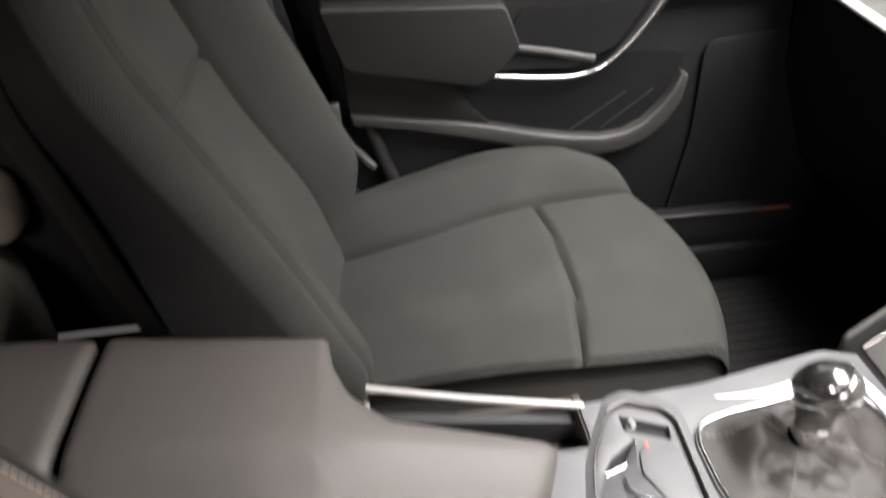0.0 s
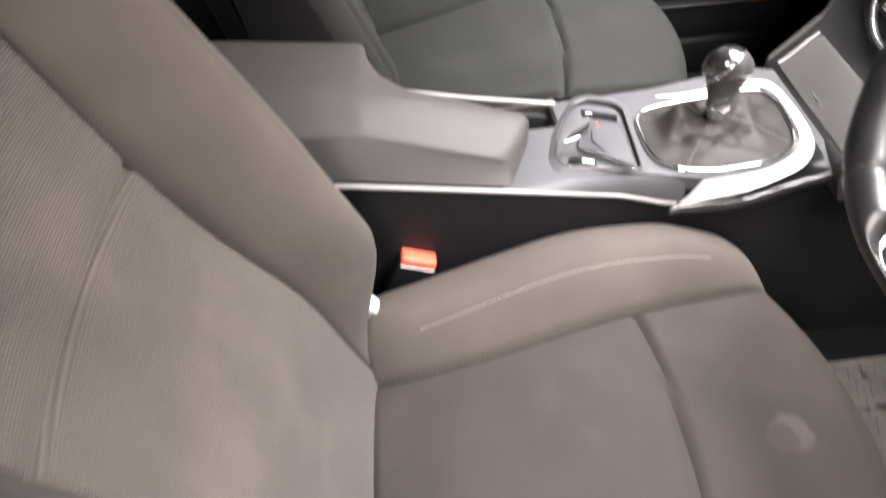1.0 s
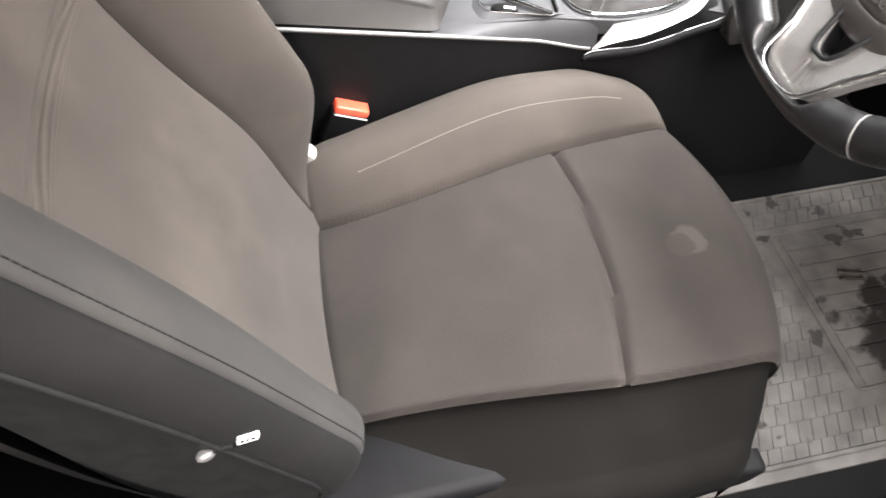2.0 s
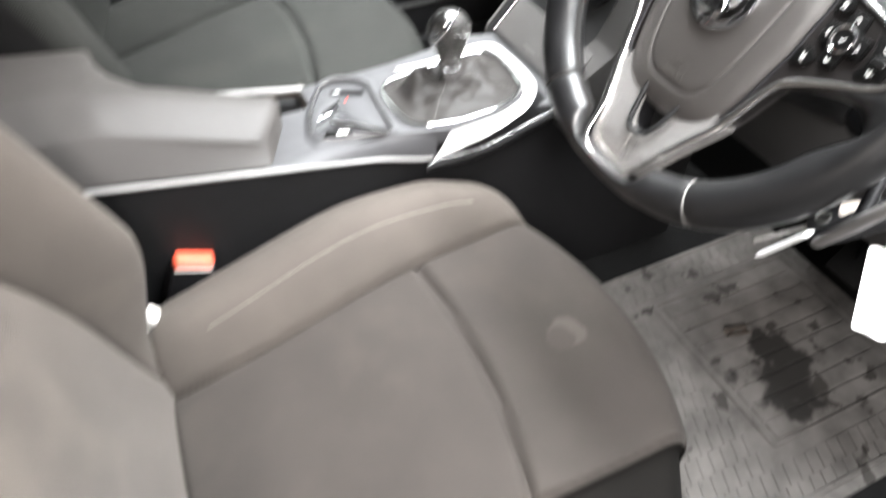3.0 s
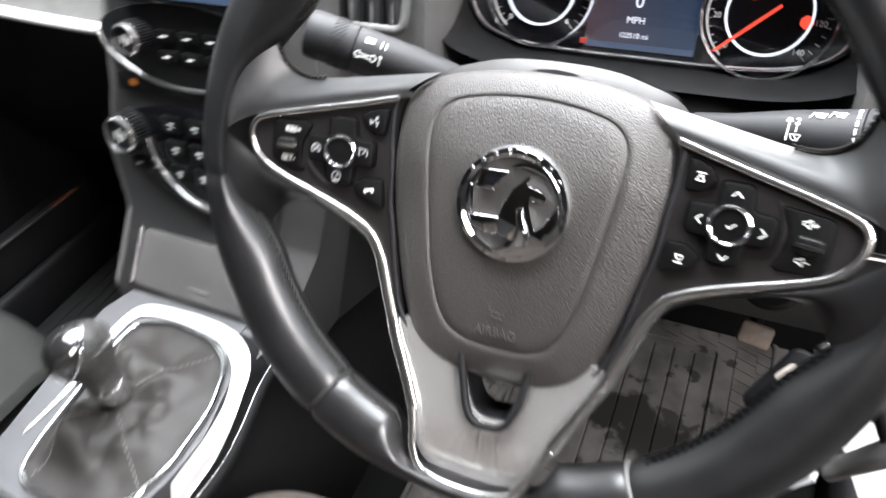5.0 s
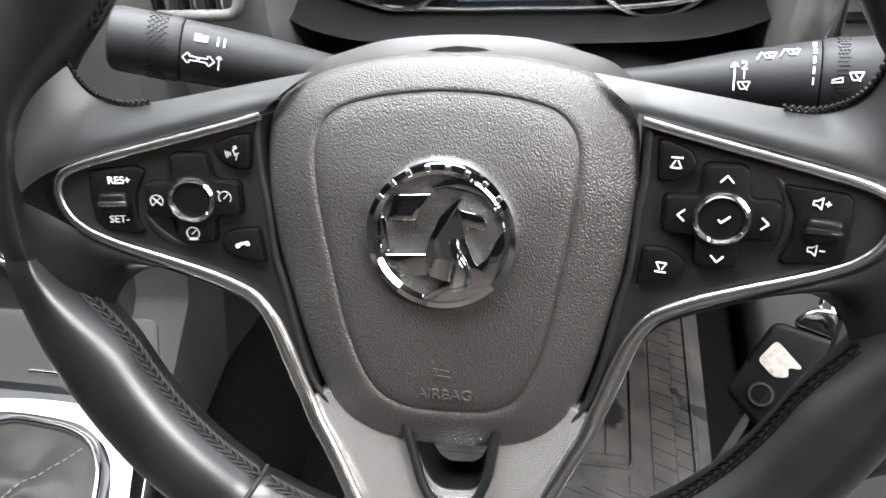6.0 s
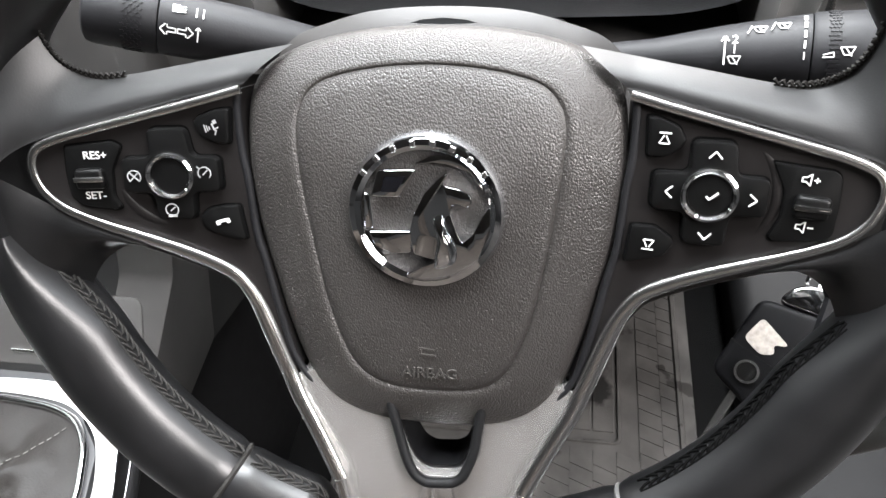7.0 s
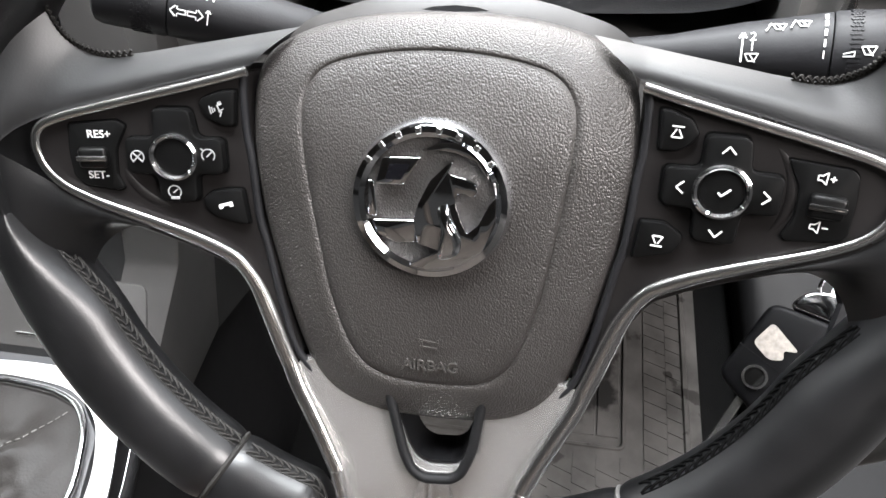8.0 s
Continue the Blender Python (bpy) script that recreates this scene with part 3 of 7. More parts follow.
def front_seat(shift, lean, cloth, rib, thread, edge, side, label):
    sh = Vector(shift)
    bsh = sh + Vector(lean)
    move = Matrix.Translation(sh)
    cushion, back = (lambda u, v: cushion_point(u, v) + sh), (lambda u, v: back_point(u, v) + bsh)
    s = thing("front_seat", Vector((0.05, SY, 0.06)) + sh, label, "car seat", "front seats")
    # the near bolster's shade is in its cloth colour
    for zone, mat, nm in (("panel_rear", rib, "seat_panel"), ("panel_front", rib, "thigh_panel"), ("bolster_far", cloth, "seat_bolster"), ("bolster_near", CLOTH_OUT_SHADE, "seat_bolster")):
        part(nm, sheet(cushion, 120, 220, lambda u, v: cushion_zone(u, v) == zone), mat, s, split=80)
    # driver's near back bolster and edges take the shade-darkened cloths
    for zone, mat, nm in (("panel_lower", CLOTH_LUMBAR if side is VINYL else rib, "lumbar_panel"), ("panel_upper", CLOTH_LUMBAR if side is VINYL else rib, "shoulder_panel"), ("bolster_far", cloth, "back_bolster"), ("bolster_near", CLOTH_NEAR_SHADE if side is VINYL else cloth, "back_bolster"), ("edge_far", edge, "back_edge"), ("edge_near", edge, "back_edge"), ("side_far", side, "back_side"), ("side_near", side, "back_side")):
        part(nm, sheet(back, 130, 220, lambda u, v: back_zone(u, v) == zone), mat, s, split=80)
    line = [(0.20 + 0.55 * i / 40, 0.5 + 0.5 * (0.66 + 0.02 * math.sin(i / 40 * 3.1))) for i in range(41)]
    part("stitching", stitch_row(cushion, line, 0.0050, 0.0005), thread, s, "fine stitching")
    for sg in (0.5, -0.5):
        part("stitching", stitch_row(back, [(0.12 + 0.8 * i / 40, 0.5 + sg * 0.722) for i in range(41)], 0.0050, 0.0005), thread if sg > 0 else CLOTH_SIDE, s, "fine stitching")
    if side is VINYL:
        part("piping", tube([back(0.10 + 0.85 * i / 40, 0.5 - 0.5 * 0.842) for i in range(41)], 0.0022, seg=8), VINYL, s, "black piping along the side panel")
    # hard back shell
    def shell(u, v):
        h, q = 0.0 + 0.64 * u, 2 * v - 1
        w = (0.250 - 0.04 * ease((0.10 - h) / 0.15) - 0.05 * ease((h - 0.48) / 0.18))
        return bsh + BASE + Vector((0, q * w, 0)) + BUP * h + BFR * (-0.045 + 0.045 * ease((h - 0.2) / 0.35) - 0.050 * (1 - abs(q) ** 8) ** 0.5 + 0.02 * ease((h - 0.5) / 0.14))
    part("back_shell", sheet(shell, 24, 40), DARK, s, "black plastic back shell")
    # plastic side skirts, frame and rails
    for sg in (1, -1):
        skirt = [(-0.16, 0.125), (0.30, 0.115), (0.375, 0.150), (0.385, 0.205), (0.30, 0.225), (-0.10, 0.235), (-0.19, 0.26)]
        m = Matrix(((1, 0, 0, 0), (0, 0, sg, SY + sg * 0.245), (0, 1, 0, 0), (0, 0, 0, 1)))
        part("side_skirt", prism(rounded(skirt, 0.02), 0, 0.028, 0.008, 3, move @ m), DARK, s, "black plastic side skirt")
        part("seat_rail", box(-0.22, 0.36, SY + sg * 0.18 - 0.02, SY + sg * 0.18 + 0.02, 0.055 - sh.z, 0.10, 0.004, m=move), DARK, s, "black steel rail")
    part("seat_pan", box(-0.18, 0.37, SY - 0.24, SY + 0.24, 0.10, 0.255, 0.02, 3, move), BLACK, s)
    # recliner cover between cushion and backrest
    part("recliner_cover", lathe([(0.0, -0.012), (0.016, -0.012), (0.022, -0.006), (0.022, 0.008), (0.018, 0.014), (0, 0.015)], 24, Matrix.Translation(lean) @ move @ Matrix.Translation((-0.118, SY + 0.222 + 1.6 * lean[0], 0.335)) @ pose(0, 0, 0, 90, 0, 0) @ Matrix.Diagonal((0.8, 1.25, 1, 1))), LGREY, s, "pale grey plastic recliner cover")
    return s


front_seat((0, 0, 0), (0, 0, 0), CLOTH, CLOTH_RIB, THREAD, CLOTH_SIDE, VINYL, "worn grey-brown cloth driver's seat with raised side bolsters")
# same seat in the toned-down cloths
front_seat((0.016, 0.748, 0.045), (0.028, 0, -0.038), CLOTH_P, CLOTH_RIB_P, CLOTH_SIDE, CLOTH_P, CLOTH_SIDE, "grey cloth passenger seat, toned down for dimmer light, with raised side bolsters")

GX = Vector((0.022, 0.006, -0.009)).normalized()
GN = Vector((0.31, -0.94, 0.12))
GN = (GN - GX * GN.dot(GX)).normalized()
GY = GN.cross(GX)
GM = Matrix(((GX.x, GY.x, GN.x, -0.162), (GX.y, GY.y, GN.y, -0.3315), (GX.z, GY.z, GN.z, 0.595), (0, 0, 0, 1)))
label_tag = thing("airbag_tag", GM.to_translation(), "small white woven tag on the seat's side seam", "fabric tag")
part("tag_cloth", box(-0.0072, 0.0072, -0.0036, 0.0036, -0.002, 0.0012, 0.0006, m=GM), WHITE, label_tag)
part("tag_print", bars([(-0.0045, 0, 0.0025, 0.0022, 0), (-0.001, 0, 0.002, 0.0022, 0), (0.003, 0, 0.003, 0.0022, 0)], 0.0012, GM), BLACK, label_tag)
clip = thing("trim_clip", (-0.193, -0.333, 0.584), "small grey clip beside the white seat tag", "trim clip")
part("clip_body", lathe([(0.0, -0.004), (0.0045, -0.004), (0.0062, -0.001), (0.0058, 0.002), (0.0035, 0.004), (0.0, 0.0045)], 20, Matrix(((GX.x, GY.x, GN.x, -0.192), (GX.y, GY.y, GN.y, -0.3335), (GX.z, GY.z, GN.z, 0.585), (0, 0, 0, 1))) @ pose(0, 0, 0, 0, 0, 25) @ Matrix.Diagonal((1.15, 0.7, 0.9, 1))), RAIL, clip)
part("clip_stem", tube([Vector((-0.186, -0.332, 0.588)), Vector((-0.172, -0.3325, 0.591))], 0.0028, seg=8), DARK, clip, "dark stem")


def buckle(x, y, z):
    b = thing("seat_belt_buckle", (x, y, z - 0.12), "black seat belt buckle with a red release button", "seat belt buckle", "seat belt buckles")
    m = Matrix.Translation((x, y, z)) @ pose(0, 0, 0, 0, 24, 0)
    part("buckle_body", box(-0.027, 0.027, -0.014, 0.014, -0.075, -0.010, 0.004, 3, m), BLACK, b)
    part("release_button", box(-0.0240, 0.0240, -0.012, 0.012, -0.012, 0.001, 0.003, 3, m), RED, b, "red release button")
    part("pale_edge", box(-0.024, 0.024, -0.0145, -0.0125, -0.0135, -0.0105, 0.001, 1, m), LGREY, b)
    part("stalk", box(-0.016, 0.016, -0.004, 0.004, -0.24, -0.07, 0.002, 2, m), BLACK, b)
    return b


buckle(-0.043, 0.198, 0.372)

# ---- centre console ----
TOPZ = 0.463
console = thing("centre_console", (0.1, 0.285, 0.05), "graphite centre console with silver trim between the front seats", "centre console")


def rail_z(x):
    """Height of the console's edge rail, which falls towards the front."""
    return 0.4795 - 0.205 * x if x > -0.12 else 0.504 - 0.10 * (x + 0.12)


def console_wall(y0, sg):
    top = [(0.285, rail_z(0.285)), (0.10, rail_z(0.10)), (-0.09, rail_z(-0.09)), (-0.30, rail_z(-0.30)), (-0.55, rail_z(-0.55))]
    pts = [(-0.55, 0.05), (0.80, 0.05), (0.80, 0.36), (0.50, 0.41)] + top
    m = Matrix(((1, 0, 0, 0), (0, 0, sg, y0), (0, 1, 0, 0), (0, 0, 0, 1)))
    return prism([Vector(p) for p in pts], 0, 0.012, 0.002, 2, m)


part("side_wall", console_wall(0.205, 1), DARK, console, "black plastic side wall")
part("side_wall", console_wall(0.372, -1), DARK, console, "black plastic side wall")
plate = rounded([(0.08, 0.224), (0.24, 0.212), (0.285, 0.199), (0.318, 0.1905), (0.362, 0.188), (0.424, 0.2035), (0.450, 0.230), (0.492, 0.230), (0.492, 0.385), (0.45, 0.400), (0.30, 0.376), (0.163, 0.370), (0.163, 0.318), (0.105, 0.318), (0.08, 0.245)], 0.008)
switch_hole = rounded([(0.191, 0.358), (0.211, 0.364), (0.243, 0.350), (0.253, 0.335), (0.246, 0.218), (0.236, 0.211), (0.150, 0.237), (0.145, 0.258), (0.156, 0.297), (0.175, 0.333)], 0.008)
boot_hole = rounded([(0.263, 0.255), (0.264, 0.305), (0.275, 0.325), (0.303, 0.333), (0.354, 0.339), (0.413, 0.346), (0.446, 0.344), (0.459, 0.310), (0.455, 0.257), (0.446, 0.230), (0.426, 0.213), (0.387, 0.1995), (0.33, 0.1965), (0.291, 0.206), (0.270, 0.222)], 0.012, 3)
part("top_plate", prism(plate, TOPZ - 0.022, TOPZ, 0.005, 3, None, (switch_hole[::-1], boot_hole[::-1])), PANEL, console, "graphite painted top plate")
XR = [-0.50 + 0.79 * i / 40 for i in range(41)]


def edge_y(x):
    """The edge rail bows out to meet the silver band."""
    return 0.2045 - 0.0115 * ease((x - 0.21) / 0.08)


def shoulder(u, v):
    """The plate rolls over to the edge rail."""
    x = 0.07 + 0.228 * u
    y0 = 0.231 - 0.075 * (x - 0.08) - 0.012 * ease((x - 0.23) / 0.06)
    y1 = edge_y(x) - 0.001
    return Vector((x, y0 + (y1 - y0) * math.sin(v * 1.1) / math.sin(1.1), TOPZ + 0.0004 + (rail_z(x) - TOPZ + 0.0025) * (1 - math.cos(v * 1.1)) / (1 - math.cos(1.1))))


part("shoulder", sheet(shoulder, 20, 10), PANEL, console, "rounded graphite shoulder")
part("rail_trim", tube([(x, edge_y(x), rail_z(x)) for x in XR], 0.0030, seg=8), RAIL, console, "dull silver edge rail")
part("rail_trim", tube([(-0.055, 0.404, 0.490), (0.05, 0.387, 0.474), (0.168, 0.369, 0.461)], 0.0036, seg=8), RAIL, console, "dull silver edge rail")


BAND_IN = smooth_line([(0.3165, 0.191, 0.4575), (0.337, 0.188, 0.4615), (0.362, 0.1865, 0.464), (0.395, 0.191, 0.465), (0.424, 0.203, 0.465), (0.439, 0.214, 0.465), (0.450, 0.229, 0.4655), (0.460, 0.254, 0.4655), (0.464, 0.305, 0.4655), (0.461, 0.336, 0.4655), (0.450, 0.352, 0.4655), (0.413, 0.3545, 0.465), (0.358, 0.349, 0.465), (0.309, 0.354, 0.4645)], False, 6)
BAND_OUT = smooth_line([(0.293, 0.191, 0.420), (0.322, 0.186, 0.432), (0.357, 0.181, 0.440), (0.388, 0.184, 0.4465), (0.416, 0.191, 0.4505), (0.444, 0.200, 0.456), (0.466, 0.220, 0.463), (0.476, 0.252, 0.464), (0.478, 0.299, 0.464), (0.473, 0.348, 0.464), (0.457, 0.366, 0.464), (0.418, 0.3675, 0.464), (0.362, 0.3575, 0.464), (0.304, 0.3555, 0.464)], False, 6)
LIP = smooth_line([(0.2815, 0.186, 0.4145), (0.297, 0.1885, 0.418), (0.357, 0.183, 0.4215), (0.400, 0.187, 0.426), (0.438, 0.1955, 0.4285), (0.474, 0.195, 0.438), (0.490, 0.196, 0.446)], False, 6)


def along(line, u):
    k = u * (len(line) - 1)
    i = min(int(k), len(line) - 2)
    return Vector(line[i]).lerp(Vector(line[i + 1]), k - i)


def between(a, b, bulge=0.0):
    """A skin from one line to another, a little proud in the middle."""
    def f(u, v):
        p, q = along(a, u), along(b, u)
        n = (q - p).cross(along(a, min(1, u + 0.01)) - along(a, max(0, u - 0.01)))
        n = n.normalized() if n.length > 1e-9 else Vector((0, 0, 1))
        return p.lerp(q, v) + n * (bulge * math.sin(v * math.pi))
    return f


part("silver_band", sheet(between(BAND_IN, BAND_OUT, 0.0015), 90, 10), SILVER, console, "satin silver band that sweeps round the gear surround", split=70)
part("band_edge", tube([along(BAND_OUT, 0.45 * i / 30) + Vector((0, -0.0005, -0.001)) for i in range(31)], 0.0012, seg=8), SATINCHR, console)
part("lip_strip", sheet(between(BAND_OUT[:40], LIP[:37], -0.001), 40, 6), DARK, console, "black strip under the silver band")
part("lip_line", tube(LIP, 0.0011, seg=8), SATINCHR, console, "fine bright line")
part("flank_lip", tube([along(LIP, i / 24) + Vector((0, 0.003, -0.0085)) for i in range(25)], [0.003 + 0.005 * min(1, i / 5) for i in range(25)], seg=10), DARK, console, "black lip under the silver band")
part("plate_corner", sheet(lambda u, v: Vector((0.443, 0.206, 0.454)).lerp(Vector((0.462, 0.233, 0.4628)), u).lerp(Vector((0.491, 0.196, 0.445)).lerp(Vector((0.4915, 0.233, 0.4628)), u), v), 8, 8), PANEL, console, "graphite corner of the top plate")
ring_path = smooth_line([(p[0], p[1], TOPZ + 0.001) for p in boot_hole], True, 2)
part("boot_ring", tube([(p[0], p[1], TOPZ + 0.003) for p in ring_path], 0.0030, True, 8), CHROME, console, "chrome ring round the gear boot")


def boot_surface(u, v):
    i = v * len(boot_hole)
    a, b = boot_hole[int(i) % len(boot_hole)], boot_hole[(int(i) + 1) % len(boot_hole)]
    p = Vector(a).lerp(Vector(b), i - int(i))
    c = Vector((0.360, 0.290))
    q = p.lerp(c + (p - c).normalized() * 0.013, u ** 0.75)
    z = TOPZ + 0.001 + 0.010 * ease((u - 0.10) / 0.62) + 0.005 * math.sin(u * 3.14)
    f = math.sin(u * 3.14) ** 1.1 * 0.017
    sway = 1.6 * noise.noise(Vector((q.x * 20, q.y * 20, 8)))
    w = 1.25 * noise.noise(Vector((q.x * 21, q.y * 21, 3))) + 0.55 * ease((u - 0.25) / 0.3) * abs(math.sin(v * 15.7 + sway)) - 0.2 + 0.35 * noise.noise(Vector((q.x * 52, q.y * 52, u * 3)))
    return Vector((q.x, q.y, z + f * w))


gear = thing("gear_lever", (0.366, 0.288, TOPZ), "dark chrome gear lever in a creased dark leather boot", "gear lever")
part("gear_boot", sheet(boot_surface, 20, 144, wrap=True), BOOT, gear, "creased dark leather boot", split=85)
for k in (0.12, 0.38, 0.62, 0.88):
    part("boot_stitching", stitch_row(lambda u, v: boot_surface(u, v) + Vector((0, 0, 0.001)), [(0.05 + 0.85 * i / 14, k) for i in range(15)], 0.006, 0.0005), BOOTSTITCH, gear)
knob_m = Matrix.Translation((0.363, 0.288, TOPZ + 0.026)) @ pose(0, 0, 0, -1, -3, 0)
part("collar", lathe([(0.012, -0.016), (0.0150, -0.012), (0.0165, -0.003), (0.0160, 0.005), (0.0148, 0.010), (0.0, 0.010)], 28, knob_m), CHROME, gear, "chrome collar")


def knob_surface(u, v):
    ang = 2 * math.pi * v
    h = 0.084 * u
    r = 0.0150 + 0.0128 * ease(u / 0.60)
    if u > 0.56:
        r *= max(0.0, 1 - ((u - 0.56) / 0.44) ** 2.2) ** 0.5 * 0.999 + 0.001
    lean = Vector((0.004 * math.sin(u * 4.5), 0.006 * math.sin(u * 5.0), 0))
    return knob_m @ (Vector((r * 1.10 * math.cos(ang), r * 0.98 * math.sin(ang), 0.008 + h)) + lean)


def knob_seam(v):
    """Where the slanting seam between cap and grip crosses the knob at the turn v."""
    n, c = Vector((-0.66, 0.50, 0.56)), knob_m @ Vector((0, 0, 0.066))
    lo, hi = 0.0, 1.0
    for _ in range(24):
        mid = (lo + hi) / 2
        lo, hi = (lo, mid) if (knob_surface(mid, v) - c).dot(n) > 0 else (mid, hi)
    return lo


part("gear_knob", sheet(lambda u, v: knob_surface(knob_seam(v) * u, v), 20, 40, wrap=True), GRIP, gear, "satin dark grey grip", split=80)
part("knob_cap", sheet(lambda u, v: knob_surface(knob_seam(v) + (1 - knob_seam(v)) * u, v), 20, 40, wrap=True), KNOB, gear, "dark chrome cap", split=80)
part("knob_seam", tube([knob_surface(knob_seam(i / 60), i / 60) for i in range(60)], 0.0017, True, 8), CHROME, gear, "chrome seam round the cap")

# parking brake panel
part("switch_tray", prism([Vector(p) for p in switch_hole], TOPZ - 0.016, TOPZ - 0.008, 0.001), BLACK, console, "dark tray of the parking brake switch")
brake = thing("parking_brake_switch", (0.20, 0.27, TOPZ - 0.008), "parking brake switch panel with chrome edges and an oval button", "switch panel")
SWITCH = Vector((0.195, 0.285))
inset = [SWITCH + (p - SWITCH) * 0.965 for p in switch_hole]
recess = rounded([(0.199, 0.351), (0.245, 0.330), (0.241, 0.314), (0.198, 0.332)], 0.003)
groove = rounded([(0.162, 0.285), (0.175, 0.303), (0.203, 0.319), (0.198, 0.299), (0.179, 0.288)], 0.003)
part("panel", prism(inset, TOPZ - 0.008, TOPZ - 0.001, 0.002, 2, None, (recess[::-1], groove[::-1])), PANEL, brake, "graphite switch panel")
part("flat_key", prism(rounded([(0.214, 0.312), (0.241, 0.298), (0.240, 0.222), (0.213, 0.247), (0.199, 0.281), (0.204, 0.303)], 0.003), TOPZ - 0.002, TOPZ + 0.0025, 0.0015), PANEL, brake, "flat graphite key")
outline = smooth_line([(p[0], p[1], TOPZ + 0.0048) for p in switch_hole], True, 1)
outline = [Vector(p) for p in outline] + [Vector(outline[0])]
wide = [SWITCH.to_3d() + (p - SWITCH.to_3d()) * 1.22 for p in outline]
wide = [Vector((p.x, max(p.y, 0.216), TOPZ - 0.0004)) for p in wide]
part("raised_frame", sheet(between(outline, wide), 120, 8), PANEL, brake, "raised graphite frame", split=80)
part("frame_line", tube(outline[:-1], 0.0008, True, 8), GRIP, brake, "fine bright frame line")
SWEEP_A = smooth_line([(0.204, 0.318, TOPZ + 0.003), (0.199, 0.300, TOPZ + 0.005), (0.194, 0.282, TOPZ + 0.006), (0.200, 0.266, TOPZ + 0.006), (0.212, 0.245, TOPZ + 0.005), (0.239, 0.219, TOPZ + 0.002)], False, 5)
SWEEP_B = smooth_line([(0.202, 0.317, TOPZ + 0.001), (0.183, 0.291, TOPZ + 0.0005), (0.164, 0.282, TOPZ), (0.152, 0.258, TOPZ), (0.181, 0.251, TOPZ + 0.0005), (0.236, 0.215, TOPZ + 0.0005)], False, 5)
part("curved_grip", sheet(between(SWEEP_A, SWEEP_B), 30, 10), SWITCHDARK, brake, "curved gloss dark grip", split=80)
part("chrome_sweep", tube([along(SWEEP_A, 0.45 + 0.55 * i / 20).lerp(along(SWEEP_B, 0.45 + 0.55 * i / 20), 0.42) + Vector((0, 0, 0.0012)) for i in range(21)], [0.0012 + 0.0022 * math.sin(3.14 * i / 20) for i in range(21)], seg=8), CHROME, brake, "bright chrome sweep")
part("chrome_edge", tube([(0.163, 0.284, TOPZ + 0.001), (0.184, 0.291, TOPZ + 0.001), (0.199, 0.300, TOPZ + 0.001), (0.204, 0.319, TOPZ + 0.001)], 0.0012, seg=8), CHROME, brake, "chrome edge")
part("oval_button", prism([Vector((0.178, 0.2415)) + Vector((0.0175 * math.cos(t) + 0.004 * math.sin(t), 0.0085 * math.sin(t) - 0.006 * math.cos(t))) for t in np.linspace(0, 2 * math.pi, 28, endpoint=False)], TOPZ - 0.002, TOPZ + 0.004, 0.002), BUTTON, brake, "black oval button")
part("button_print", bars([(0.004 + 0.0052 * i, 0, 0.0042, 0.005, 0) for i in (-1, 0, 1)], TOPZ + 0.004, pose(0.180, 0.2405, 0, 0, 0, -20)), MARK, brake)
part("chrome_button", lathe([(0.0058, -0.006), (0.0058, 0.0), (0.0045, 0.002), (0, 0.0026)], 20, Matrix.Translation((0.208, 0.337, TOPZ - 0.001))), CHROME, brake, "small chrome button")
part("warning_lamp", lathe([(0.0016, 0.0), (0.0014, 0.005), (0, 0.0052)], 12, Matrix.Translation((0.2125, 0.309, TOPZ))), GLOW_NEEDLE, brake, "small lit red lamp")

# cup holder slot beside the armrest
cups = [[Vector((x + 0.036 * math.cos(a), 0.342 + 0.034 * math.sin(a))) for a in np.linspace(2 * math.pi, 0, 32, endpoint=False)] for x in (0.01, 0.105)]
part("slot_floor", prism([Vector(p) for p in ((-0.06, 0.300), (0.165, 0.300), (0.165, 0.385), (-0.06, 0.385))], TOPZ - 0.062, TOPZ - 0.050, 0.001, 1, None, cups), GREYPL, console, "grey floor of the cup holder")
for x in (0.01, 0.105):
    part("cup_well", lathe([(0.0, -0.11), (0.034, -0.11), (0.0375, -0.056), (0.039, -0.056), (0.036, -0.114), (0.0, -0.114)], 32, Matrix.Translation((x, 0.342, TOPZ))), BLACK, console, "deep black cup well")
part("slot_wall", box(0.160, 0.168, 0.30, 0.385, TOPZ - 0.08, TOPZ - 0.003, 0.001), SLOTBROWN, console)
part("slot_wall", box(-0.06, 0.166, 0.378, 0.386, TOPZ - 0.08, TOPZ - 0.008, 0.001), SLOTBROWN, console)

# armrest
arm = thing("armrest", (-0.1, 0.28, TOPZ), "padded dark grey armrest on the centre console", "armrest")


def arm_z(x):
    """The armrest's top falls towards the front."""
    return 0.545 - 0.355 * x if x > -0.09 else 0.577 - 0.12 * (x + 0.09)


